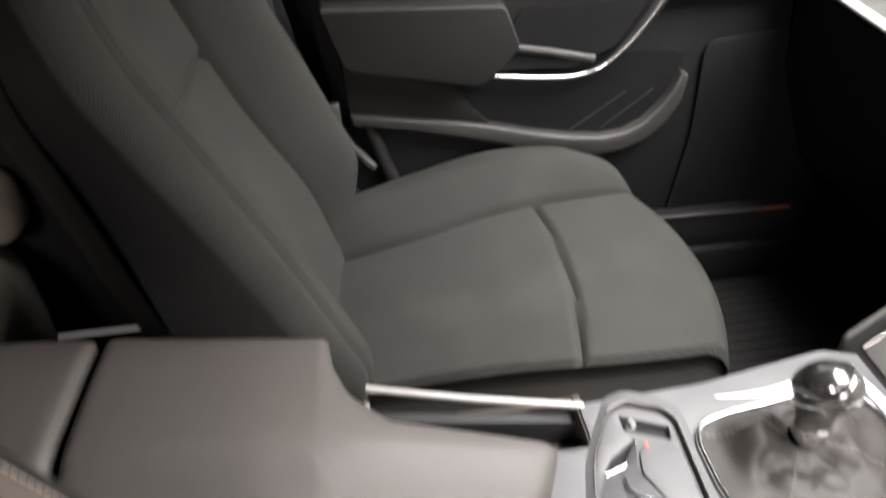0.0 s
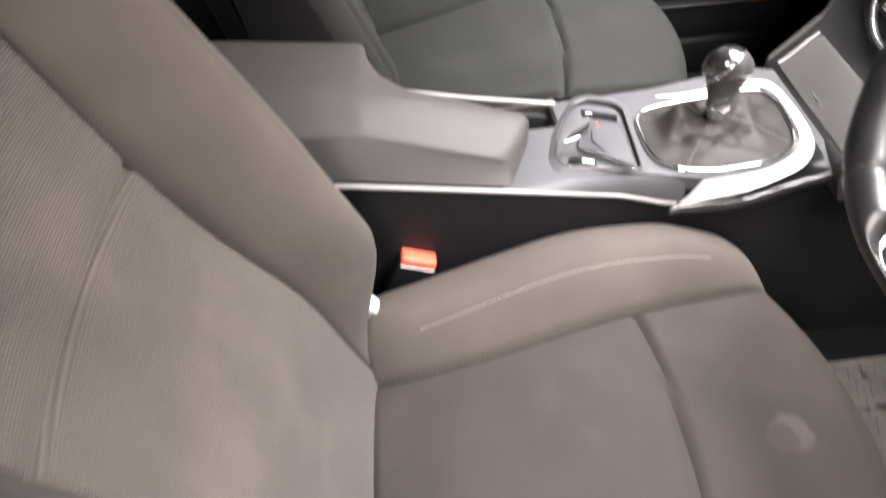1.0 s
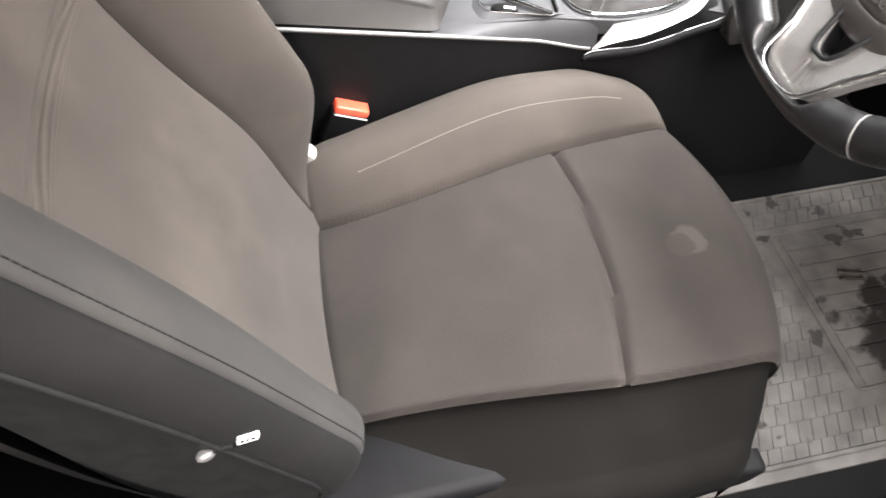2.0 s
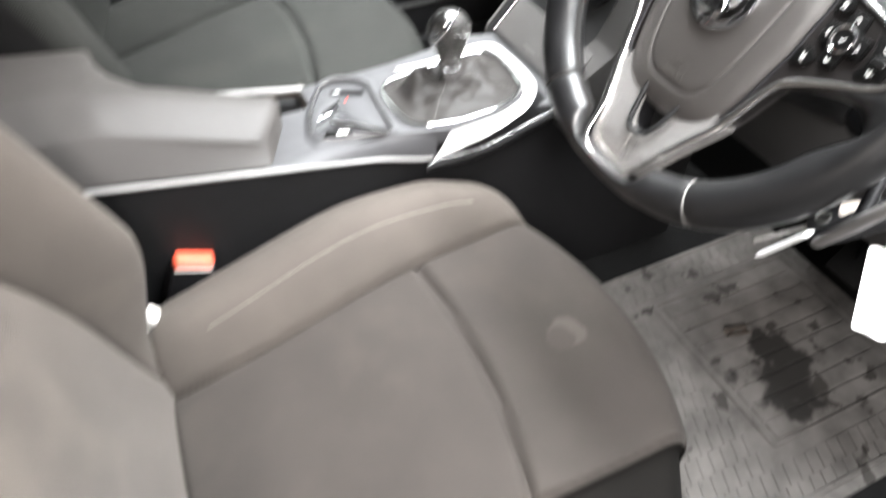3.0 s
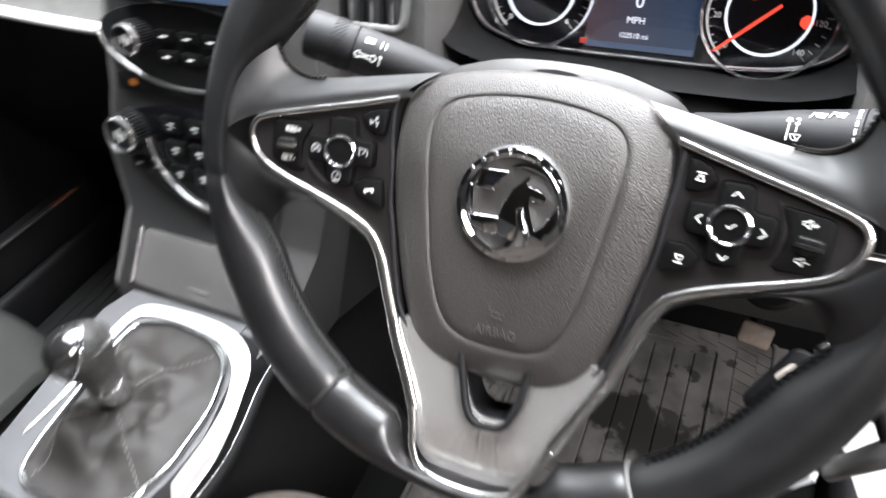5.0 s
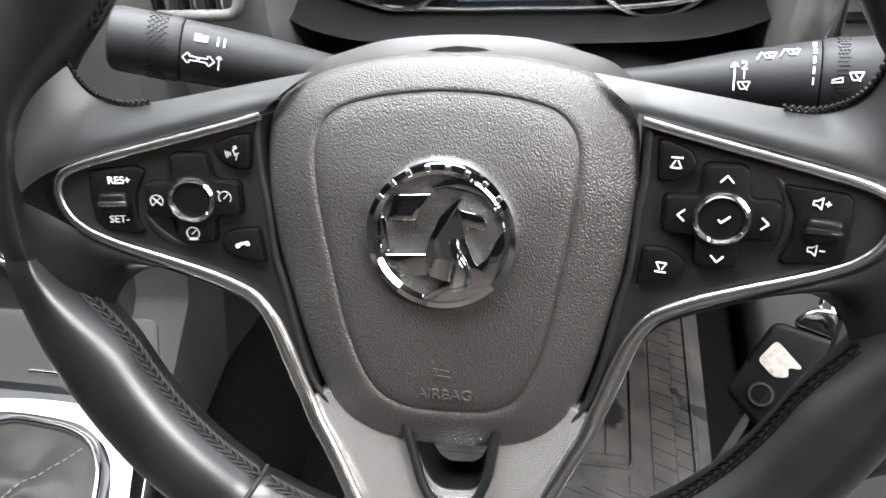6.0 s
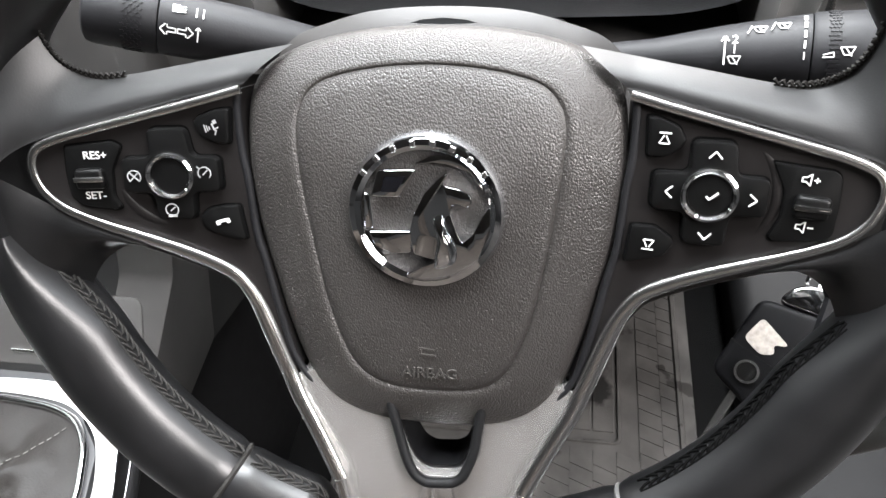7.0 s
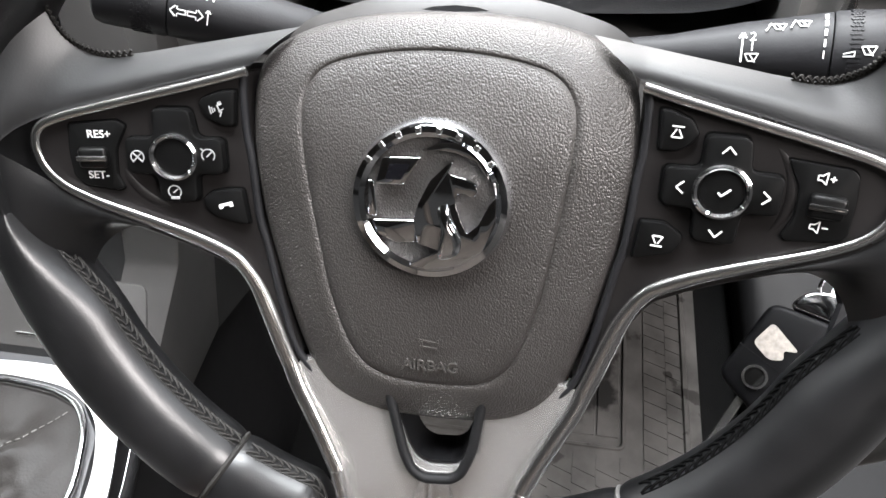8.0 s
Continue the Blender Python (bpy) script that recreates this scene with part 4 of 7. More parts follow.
def arm_piece(pts, centre):
    """A padded block whose foot follows the rail and whose top falls to the front."""
    out, c = rounded(pts, 0.009, 6), Vector(centre)
    fine = []
    for p, q in zip(out, out[1:] + out[:1]):
        n = max(1, int((q - p).length / 0.012))
        fine += [p.lerp(q, i / n) for i in range(n)]
    bm, loops, n = bmesh.new(), [], len(fine)
    for k in (None, 0.0, 0.006, 0.02, 0.045, 0.08, 0.15, 0.3, 0.5, 0.7, 0.88):
        ring = []
        for p in fine:
            s = k or 0.0
            q = p.lerp(c, s)
            far = (q - p).length
            drop = 0.007 * (1 - min(1, far / 0.010)) ** 2
            if k is not None:
                q.y += 0.021 * clamp((0.262 - q.y) / 0.05)
            top = arm_z(q.x) - drop - 0.005 * ((q.y - 0.28) / 0.1) ** 2 - 0.026 * clamp((0.290 - q.y) / 0.055) ** 1.3
            ring.append(bm.verts.new((q.x, q.y, rail_z(q.x) + 0.003 if k is None else top)))
        loops.append(ring)
    for a, b in zip(loops, loops[1:]):
        for i in range(n):
            bm.faces.new((a[i], a[(i + 1) % n], b[(i + 1) % n], b[i]))
    bm.faces.new(loops[-1])
    return bm


part("lid", arm_piece([(-0.285, 0.211), (0.080, 0.211), (0.120, 0.300), (0.05, 0.306), (-0.030, 0.312), (-0.066, 0.340), (-0.080, 0.375), (-0.084, 0.412), (-0.285, 0.420)], (-0.10, 0.285)), SOFT, arm, split=50)
part("rear_cover", arm_piece([(-0.52, 0.211), (-0.293, 0.211), (-0.293, 0.420), (-0.52, 0.420)], (-0.40, 0.31)), SOFT, arm)
part("slot_clip", box(-0.062, -0.052, 0.380, 0.394, TOPZ - 0.02, TOPZ + 0.020, 0.002), SATINCHR, console, "small bright clip")

# ---- steering wheel ----
WC = Vector((0.434, -0.088, 0.751))
WM = Matrix(((0, 0.5, -0.866, WC.x), (-1, 0, 0, WC.y), (0, 0.866, 0.5, WC.z), (0, 0, 0, 1))) @ pose(0, 0, 0, 0, 1.2, 0)
wheel = thing("steering_wheel", WC, "black leather steering wheel with silver spokes and thumb switches", "steering wheel")
RIM_R, RIM_W, RIM_D = 0.1795, 0.0215, 0.0190
SIDE = Matrix.Diagonal((-1, 1, 1, 1))


def turned(ang, t):
    """Degrees between an angle and t, from -180 to 180."""
    return (math.degrees(ang) - t + 180) % 360 - 180


def rim_point(ang, q, grow=0.0):
    near = min(abs(turned(ang, t)) for t in (175, 4))
    width = RIM_W if math.cos(q) > 0 else RIM_W * (0.05 + 0.95 * ease((near - 6) / 24))
    thin = bell(turned(ang, 42), 32) + 0.5 * bell(turned(ang, 115), 30)
    if math.cos(q) < 0:
        width *= 1 - 0.48 * thin
    foot = 1 - ease((abs(turned(ang, 269)) - 11.5) / 9)
    if math.cos(q) > 0:
        width += 0.005 * bell(turned(ang, 162), 26) - 0.009 * bell(turned(ang, 269), 26)
    else:
        width *= 1 - 0.96 * foot
    r = RIM_R - 0.004 * bell(turned(ang, 268), 30) + 0.002 * foot + (width + grow) * math.cos(q)
    deep = RIM_D * (1 - 0.25 * foot)
    return WM @ Vector((r * math.cos(ang), r * math.sin(ang), -0.004 + (deep + grow) * math.sin(q)))


A_LEFT, A_RIGHT = 235.0, 302.8
SPANS = [(185, A_LEFT - 0.5), (A_LEFT + 0.5, A_RIGHT - 0.5), (A_RIGHT + 0.5, 362), (2, 185)]
for a0, a1 in SPANS:
    a0, a1 = radians(a0), radians(a1)
    part("rim_section", sheet(lambda u, v: rim_point(a0 + (a1 - a0) * u, 2 * math.pi * v, -0.0012 * (bell(u * (a1 - a0) / radians(1), 1.0) + bell((1 - u) * (a1 - a0) / radians(1), 1.0))), max(48, int((a1 - a0) / radians(1))), 32, wrap=True), LEATHER, wheel, split=80)
for a, mat in ((A_LEFT, THREAD2), (A_RIGHT, GREYPL)):
    part("rim_joint", sheet(lambda u, v: rim_point(radians(a + 1.0 * (u - 0.5)), 2 * math.pi * v, -0.0016 + 0.0012 * math.sin(u * math.pi)), 4, 28, wrap=True), mat, wheel, "thin joint ring")
# braided stitching along the inside of the rim
SEAM_Q = 3.02
# right lower run is near black: that side's shade put into the thread
for a0, a1, mat in ((189, 234, THREAD2), (236.5, 252, THREAD2), (307, 346, GAP), (32, 150, THREAD2)):
    braid = []
    k = int((a1 - a0) / 1.55)
    for i in range(k):
        a = radians(a0 + (a1 - a0) * i / k)
        for d in (-1, 1):
            pts = [rim_point(a + radians(2.0) * j / 4, SEAM_Q + 0.13 * d * (1.15 - 0.9 * j / 4), 0.0001 + 0.0006 * math.sin(j / 4 * math.pi)) for j in range(5)]
            braid.append(tube(pts, 0.00062, seg=6))
    for d in (-1, 1):
        braid.append(tube([rim_point(radians(a0 + (a1 - a0) * i / 40), SEAM_Q + 0.17 * d, 0.0) for i in range(41)], 0.0004, seg=6))
    part("rim_stitching", join(*braid), mat, wheel, "dark braided stitching")


def mirror(pts):
    """A left half, top to bottom, with its mirror image."""
    return [Vector(p) for p in pts] + [Vector((-x, y)) for x, y in reversed(pts) if abs(x) > 1e-6]


def mm(pts):
    return [(x / 1000, y / 1000) for x, y in pts]


def swap(pts):
    """The outline on the other side of the wheel."""
    return [(-x, y) for x, y in reversed(pts)]


def lift(x, y):
    """The spokes rise from the hub out to the rim."""
    return 0.018 * clamp((abs(x) - 0.078) / 0.100) + 0.015 * clamp((-y - 0.088) / 0.080)


def lifted(bm, m):
    """Cuts a flat piece into strips, bends it along the rise of the spokes and lays it on the wheel."""
    xs, ys = [v.co.x for v in bm.verts], [v.co.y for v in bm.verts]
    for i in range(-9, 10):
        x, y = 0.0195 * i, -0.088 - 0.02 * (i + 9)
        if min(xs) < x < max(xs):
            bmesh.ops.bisect_plane(bm, geom=bm.verts[:] + bm.edges[:] + bm.faces[:], plane_co=(x, 0, 0), plane_no=(1, 0, 0))
        if min(ys) < y < max(ys):
            bmesh.ops.bisect_plane(bm, geom=bm.verts[:] + bm.edges[:] + bm.faces[:], plane_co=(0, y, 0), plane_no=(0, 1, 0))
    for v in bm.verts:
        v.co.z += lift(v.co.x, v.co.y)
    bm.transform(m)
    return bm


def both(make, name, mat, label=""):
    """Left and right hand pieces of the wheel."""
    for m in (WM, WM @ SIDE):
        part(name, make(m), mat, wheel, label)


# airbag cover: a domed cushion whose upper edge falls away
hub = smooth_line(mirror(mm([(0, 67), (-25, 66), (-46, 62.6), (-61, 57.6), (-71.5, 50.5), (-76.6, 40), (-78, 26), (-78.3, 6), (-76, -17.5), (-71.3, -41), (-66.8, -61), (-60.8, -81), (-53, -97), (-42, -106), (-26, -110.8), (0, -112.2)])), True, 5)
face = smooth_line(mirror(mm([(0, 54.4), (-11, 54.0), (-21, 53.0), (-32, 51.2), (-43.5, 47.6), (-50.8, 40.8), (-53.8, 31), (-53.2, 15), (-51.2, -4), (-48.0, -26), (-44.2, -48), (-37.5, -69), (-30, -80.5), (-20, -85.8), (-10, -87.3), (0, -87.7)])), True, 5)


def cover():
    bm = pillow(hub, 0.014, 2.6, base=-0.017, groove=0.0013, inner=face)
    for v in bm.verts:
        v.co.z -= 0.013 * clamp((v.co.y - 0.012) / 0.058) ** 1.6
    bm.transform(WM)
    return bm


part("airbag_cover", cover(), AIRBAG, wheel, "grained dark grey airbag cover", split=60)


def hub_wall(u, v):
    """The cover's side, which curves back under it."""
    i = v * len(hub)
    a, b = hub[int(i) % len(hub)], hub[(int(i) + 1) % len(hub)]
    p = a.lerp(b, i - int(i))
    up = clamp((p.y - 0.012) / 0.058)
    k = 1 + 0.018 * math.sin(u * 2.6) - 0.05 * u * u
    return WM @ Vector((p.x * k, p.y * k, -0.017 - 0.013 * up ** 1.6 - 0.036 * u))


part("hub_side", sheet(hub_wall, 10, len(hub), wrap=True), AIRBAG, wheel, split=60)
shell = smooth_line(mirror(mm([(0, 74.5), (-30, 73), (-52, 68), (-72, 60), (-81, 44), (-74, 0), (-56, -70), (-30, -96), (0, -100)])), True, 5)
part("hub_shell", pillow(shell, 0.016, 3.0, 8, -0.062, WM), COLUMNGREY, wheel, "smooth grey hub shell behind the cover", split=60)
part("cover_lettering", lettering("AIRBAG", 0.0072, WM @ pose(0.0002, -0.0775, -0.0044), 0.0006), FAINT, wheel, "embossed AIRBAG lettering")
HORN = [(-4.8, 4.2, 0.7, 6.0, 0), (-1.0, 2.4, 7.0, 0.8, -8), (3.6, 2.0, 0.7, 2.6, -10), (-0.6, -0.6, 7.4, 0.8, -4), (-3.4, 0.8, 0.7, 2.6, 0)]
part("cover_symbol", bars([(x / 1000, -0.0675 + y / 1000, w / 1000, h / 1000, a) for x, y, w, h, a in HORN], -0.0042, WM, 0.0006), FAINT, wheel, "embossed horn mark")

# round badge: chrome ring with plain bars, chrome relief on a grained disc
badge = Matrix(WM) @ Matrix.Translation((0, -0.0020, -0.003))
part("badge_ring", lathe([(0.0258, 0.0004), (0.0262, 0.0032), (0.0282, 0.0046), (0.0306, 0.0042), (0.0320, 0.0022), (0.0326, -0.003), (0.0258, -0.003)], 72, badge), BADGE, wheel, "round chrome badge ring")
part("badge_disc", lathe([(0.0, 0.0006), (0.0260, 0.0002), (0.0260, -0.003), (0, -0.003)], 48, badge), AIRBAG, wheel)
RELIEF = [
    ([(9.8, 18.1), (7.5, 13.2), (10.3, 12.2), (14.0, 11.6), (18.5, 9.3), (19.2, 6.2), (16.8, 4.2), (13.8, 5.8), (11.4, 5.4), (10.3, 2.2), (13.0, -5.6), (15.3, -10.6), (19.8, -6.6), (23.5, 1.5), (26.4, 5.6), (26.6, -6), (21.6, -17.5), (10.5, -24.6), (-0.9, -26.6), (-7.8, -25.4), (4.8, -18.3), (-4.2, -15.9), (-5.6, -6.6), (-4.0, 0.4), (0.5, 9.7), (7.0, 16.5)], 0.0062),
    ([(-18.4, 17.6), (-3.1, 18.3), (-10.1, 7.0), (-21.6, 6.9)], 0.0040),
    ([(-23.6, -8.0), (-5.4, -7.2), (-5.6, -16.5), (-13, -17.4), (-20.6, -14.4)], 0.0036),
    ([(-3.7, 20.5), (2.8, 24.0), (10.2, 24.6), (17.0, 21.0), (22.2, 14.0), (23.2, 10.2), (18.0, 17.8), (10.2, 20.5), (3.8, 21.4)], 0.0036),
    ([(-24.6, 8.5), (-22.0, 7.5), (-21.0, -6.5), (-24.8, -6.8)], 0.0034),
]
for outline, tall in RELIEF:
    part("badge_shape", prism(rounded(mm(outline), 0.0012, 3), 0.0002, tall, 0.0016, 3, badge), BADGE, wheel, "chrome badge relief", split=25)
part("badge_inset", prism(rounded(mm([(-15.5, 15.2), (-7.2, 15.6), (-11.2, 9.0), (-17.4, 9.0)]), 0.0006, 2), 0.0030, 0.0042, 0.0, 1, badge), SCREEN, wheel, "dark inset of the badge")
part("badge_inset", pillow(smooth_line(mm([(3.5, -1), (7.5, 1.5), (9.5, -4), (13.5, -13), (12, -20), (4, -22), (5.2, -10)]), True, 4), 0.0028, 2.0, 6, 0.0058, badge), BADGE, wheel, "chrome badge relief")
for i in range(8):
    a = radians(36 + i * 15.6)
    part("badge_bar", box(-0.0014, 0.0014, -0.0012, 0.0012, 0.0030, 0.0050, 0.0004, 1, badge @ pose(0.0290 * math.cos(a), 0.0290 * math.sin(a), 0, 0, 0, math.degrees(a))), SATINCHR, wheel)

# trim line that runs along the switch pad, round its tip and down the lower spoke
TRIM = [(-77, 44.3), (-92, 40.2), (-117, 34), (-140, 28.4), (-156, 23.8), (-163, 19.5), (-165, 12), (-162.5, 3), (-156.5, -4), (-148, -9), (-137, -13.8), (-123, -19.2), (-107, -25.8), (-94, -32.4), (-86.6, -38), (-80.3, -48.5), (-75.2, -63), (-70, -79.5), (-64, -96), (-57, -109.8), (-50.3, -123), (-43.5, -137.5)]
strip = smooth_line(mm(TRIM), False, 5)


def trim_width(p):
    """Half the width of the trim: slim along the pad, broad on the lower spoke."""
    return 0.0019 + 0.0012 * ease((-p.y - 0.005) / 0.03) + 0.0009 * ease((-p.y - 0.035) / 0.03)


def trim_bar(m):
    bm = tube([Vector((p.x, p.y, -0.0112 + lift(p.x, p.y))) for p in strip], [trim_width(p) for p in strip], seg=12, flat=0.62, m=m)
    return bm


both(trim_bar, "spoke_trim", SATINCHR, "bright satin chrome spoke trim")
both(lambda m: tube([Vector((p.x - 0.0008, p.y - 0.0034, -0.0150 + lift(p.x, p.y))) for p in strip[38:75]], 0.0028, seg=10, m=m), "trim_backing", PAD, "black edge behind the trim")
base_line = smooth_line(mm([(-43.5, -137.5), (-40.3, -150), (-38, -162), (-32, -172), (-20, -177), (0, -178), (18, -175), (28, -169.5), (34, -160), (39, -149), (43.5, -137.5)]), False, 5)
part("base_trim", tube([Vector((p.x, p.y, -0.0100 + lift(p.x, p.y))) for p in base_line], [0.0031 - 0.0008 * math.sin(i / (len(base_line) - 1) * math.pi) for i in range(len(base_line))], seg=12, m=WM, flat=0.62), SATINCHR, wheel, "bright satin chrome trim")

# smooth upper covers of the spokes, flowing out into the rim
COVER_TOP = [(-58, 61.1), (-71.5, 58.7), (-89, 55.6), (-108.5, 52.2), (-124, 49.5), (-136.5, 48.3), (-145.5, 50.8), (-151.5, 56.1), (-155.2, 66.3), (-158.7, 84)]
COVER_LOW = [(-76, 46.3), (-92, 42.6), (-112, 37.8), (-130, 33.2), (-144, 29.6), (-157, 25.8), (-166, 22.5), (-173, 18.5), (-180, 12), (-188, 4)]


def spoke_cover(m):
    ta, la = smooth_line(mm(COVER_TOP), False, 8), smooth_line(mm(COVER_LOW), False, 8)

    def f(u, v):
        p = along(ta, u).lerp(along(la, u), v)
        foot = -0.0130 + lift(p.x, 0)
        crown = 0.0030 * math.sin(math.pi * clamp(v / 0.95))
        fall = (0.011 - 0.003 * ease((u - 0.5) / 0.4)) * (1 - v) ** 1.5
        rise = 0.007 * ease((u - 0.62) / 0.38)
        return m @ Vector((p.x, p.y, foot + crown - fall + rise * (0.4 + 0.6 * v)))

    return sheet(f, 64, 24)


both(spoke_cover, "spoke_cover", COVER, "smooth black leather upper spoke cover")
for m in (WM, WM @ SIDE):
    line = smooth_line(mm(COVER_TOP), False, 10)
    cross = []
    for i in range(42, len(line) - 3, 2):
        p, q = line[i], line[i + 3]
        d = (q - p).normalized()
        n = Vector((-d.y, d.x)) * 0.0016
        u = i / (len(line) - 1)
        z0 = -0.0130 + lift(p.x, 0) - 0.011 + 0.003 * ease((u - 0.5) / 0.4) + 0.0028 * ease((u - 0.62) / 0.38) + 0.0012
        for sg in (1, -1):
            a = Vector((p.x + sg * n.x, p.y + sg * n.y, z0 - 0.0012 * sg))
            b = Vector((q.x - sg * n.x, q.y - sg * n.y, z0 + 0.0012 * sg))
            cross.append(tube([m @ a, m @ ((a + b) / 2 + Vector((0, 0, 0.0005))), m @ b], 0.0006, seg=5))
    part("cover_stitching", join(*cross), THREAD2, wheel, "dark braided stitching")

# grey side walls that run back under the lower trim
for m in (WM, WM @ SIDE):
    line = smooth_line(mm(TRIM[11:]), False, 5)

    def side_wall(u, v):
        p = along(line, u)
        deep = 0.030 * math.sin(math.pi * clamp(0.25 + 0.6 * u))
        return m @ Vector((p.x * (1 - 0.05 * v), p.y * (1 - 0.02 * v), -0.0150 + lift(p.x, p.y) - deep * v))

    part("spoke_wall", sheet(side_wall, 40, 6), COLUMNGREY, wheel, "dark grey side wall of the spoke")

# leather under the spokes, out into the rim
FLANGE_TOP = [(-104, -30.5), (-120, -23.5), (-137, -16.5), (-152, -10), (-164, -2), (-176, 8), (-188, 16)]
for m, edge in ((WM, [(-105, -31.5), (-121, -27), (-136, -26), (-147, -30.5), (-156, -40), (-165, -60), (-172, -82)]), (WM @ SIDE, [(-105, -31.5), (-121, -27), (-137, -23.5), (-150, -24.5), (-160, -33), (-168, -54), (-175, -76)])):
    ta, la = smooth_line(mm(FLANGE_TOP), False, 8), smooth_line(mm(edge), False, 8)

    def flange(u, v):
        p = along(ta, u).lerp(along(la, u), v)
        return m @ Vector((p.x, p.y, -0.0155 + lift(p.x, 0) + 0.006 * math.sin(math.pi * (0.15 + 0.7 * v)) * ease(u / 0.3) + 0.006 * ease((u - 0.6) / 0.4) * (1 - v) - 0.012 * v * v))

    part("thumb_flange", sheet(flange, 48, 16), LEATHER, wheel, "black leather flange under the spoke")

# switch pads with a soft ridge round the four-way switch
PAD_OUT = TRIM[:18] + [(-62, -83), (-67.5, -60), (-72.6, -31), (-76.3, -17), (-77.6, 7), (-79.2, 30), (-79, 43)]
both(lambda m: lifted(prism([Vector(p) for p in mm(PAD_OUT)], -0.030, -0.0130, 0.0), m), "switch_pad", PAD, "dark switch pad")
both(lambda m: tube([Vector((x / 1000, y / 1000, -0.0135)) for x, y in smooth_line([(-79.5, 42), (-80.2, 34), (-80, 19), (-78.6, 7), (-77.2, -17.5), (-74.4, -31), (-69.2, -60), (-63, -83), (-47, -104)], False, 5)], 0.0017, seg=10, m=m), "pad_edge", STALK, "smooth dark strip beside the hub")

# lower spoke with its opening
low_out = rounded(mm([(-52, -84), (-66, -88), (-60.5, -104), (-47, -131), (-40.5, -148), (-38, -164), (-31, -173), (-18, -177), (0, -178), (18, -175), (28, -169.5), (35, -159), (43, -138), (50, -123.5), (57, -110), (64, -96), (67, -87), (52, -84)]), 0.004)
slot = rounded(mm([(-21, -92), (24, -92), (20, -121), (15.5, -132), (11, -135.5), (-2, -136.5), (-7.5, -133), (-11.5, -125.5)]), 0.004)


def spoke_face():
    """The lower spoke is hollowed: its two legs face inwards."""
    bm = prism(low_out, -0.036, -0.0140, 0.002, holes=(slot[::-1],))
    for i in range(-10, 11):
        bmesh.ops.bisect_plane(bm, geom=bm.verts[:] + bm.edges[:] + bm.faces[:], plane_co=(0.066 * i / 10.5, 0, 0), plane_no=(1, 0, 0))
    for v in bm.verts:
        if v.co.z > -0.030:
            k = clamp(abs(v.co.x) / 0.060)
            v.co.z += 0.0050 * k * k - 0.003 - 0.006 * clamp((-0.148 - v.co.y) / 0.03) ** 1.5
    return lifted(bm, WM)


part("lower_spoke", spoke_face(), WHEELSIL, wheel, "satin silver lower spoke", split=40)
part("slot_rim", tube([Vector((p.x, p.y, -0.0120 + lift(p.x, p.y))) for p in slot], 0.0024, True, 8, WM), DARK, wheel, "black rim of the spoke opening")
part("slot_lining", prism([Vector(p) for p in slot], -0.034, -0.014, 0, m=WM, holes=([p * 0.93 + Vector((0.0001, -0.0075)) for p in slot][::-1],)), BLACK, wheel, "black lining of the spoke opening")


def button(name, outline, z=0.004, label=""):
    c = sum((Vector(p).to_2d() for p in outline), Vector((0, 0))) / len(outline)
    far = max((Vector(p).to_2d() - c).length for p in outline)
    part("key_gap", lifted(prism([c + (Vector(p).to_2d() - c) * (1 + 0.0009 / far) for p in outline], -0.0142, -0.01275, 0), WM), GAP, wheel)
    return part(name, lifted(prism(outline, -0.0140, -0.0130 + z, 0.0011, 2), WM), BUTTON, wheel, label)


def plus(cx, cy, reach, arm):
    return rounded([(cx + x / 1000, cy + y / 1000) for x, y in ((-arm, reach), (arm, reach), (arm + 1.5, arm), (reach, arm), (reach, -arm), (arm + 0.5, -arm), (arm, -reach), (-arm, -reach), (-arm - 0.5, -arm), (-reach, -arm), (-reach, arm), (-arm, arm))], 0.0032)


def at_pad(x, y, a=0.0, z=-0.0130):
    """A place on the sloping switch pad."""
    tilt = math.degrees(math.atan(0.18)) * (1 if x > 0 else -1) if 0.078 < abs(x) < 0.178 else 0.0
    return WM @ Matrix.Translation((x, y, z + lift(x, y))) @ pose(0, 0, 0, 0, -tilt, 0) @ pose(0, 0, 0, 0, 0, a)


for cx, cy, reach, outer in ((-0.1082, 0.0095, 19.6, 0.0101), (0.1078, 0.0090, 20.2, 0.0106)):
    sg = 1 if cx > 0 else -1
    button("direction_pad", plus(cx, cy, reach, 7.6), 0.0042, "black four-way switch")
    arc = [(cx + 0.0245 * math.cos(a), cy + 0.0235 * math.sin(a)) for a in (np.linspace(-0.9, 1.0, 20) if sg > 0 else np.linspace(3.3, 4.6, 16))]
    part("pad_ridge", tube([Vector((x, y, -0.0136 + lift(x, y))) for x, y in arc], [0.0022 * math.sin(math.pi * (i + 0.6) / (len(arc) + 0.2)) + 0.0002 for i in range(len(arc))], seg=10, m=WM, flat=0.55), PAD, wheel, "soft ridge round the switch")
    ring_m = at_pad(cx, cy, 0, -0.0090)
    part("pad_ring", lathe([(outer - 0.0026, 0.0), (outer - 0.0022, 0.0014), (outer - 0.0012, 0.0022), (outer - 0.0003, 0.0016), (outer, -0.0004)], 48, ring_m), CHROME, wheel, "chrome ring")
    part("pad_centre", lathe([(outer - 0.0024, -0.001), (outer - 0.0028, 0.0004), (0.0, 0.0010)], 32, ring_m), BUTTON, wheel)
button("corner_key", rounded(mm([(-82, 36.8), (-83.4, 22.2), (-87.6, 22.2), (-94, 25.6), (-97.2, 30.8), (-95.2, 33.6), (-88.4, 36.2)]), 0.0016), 0.0030)
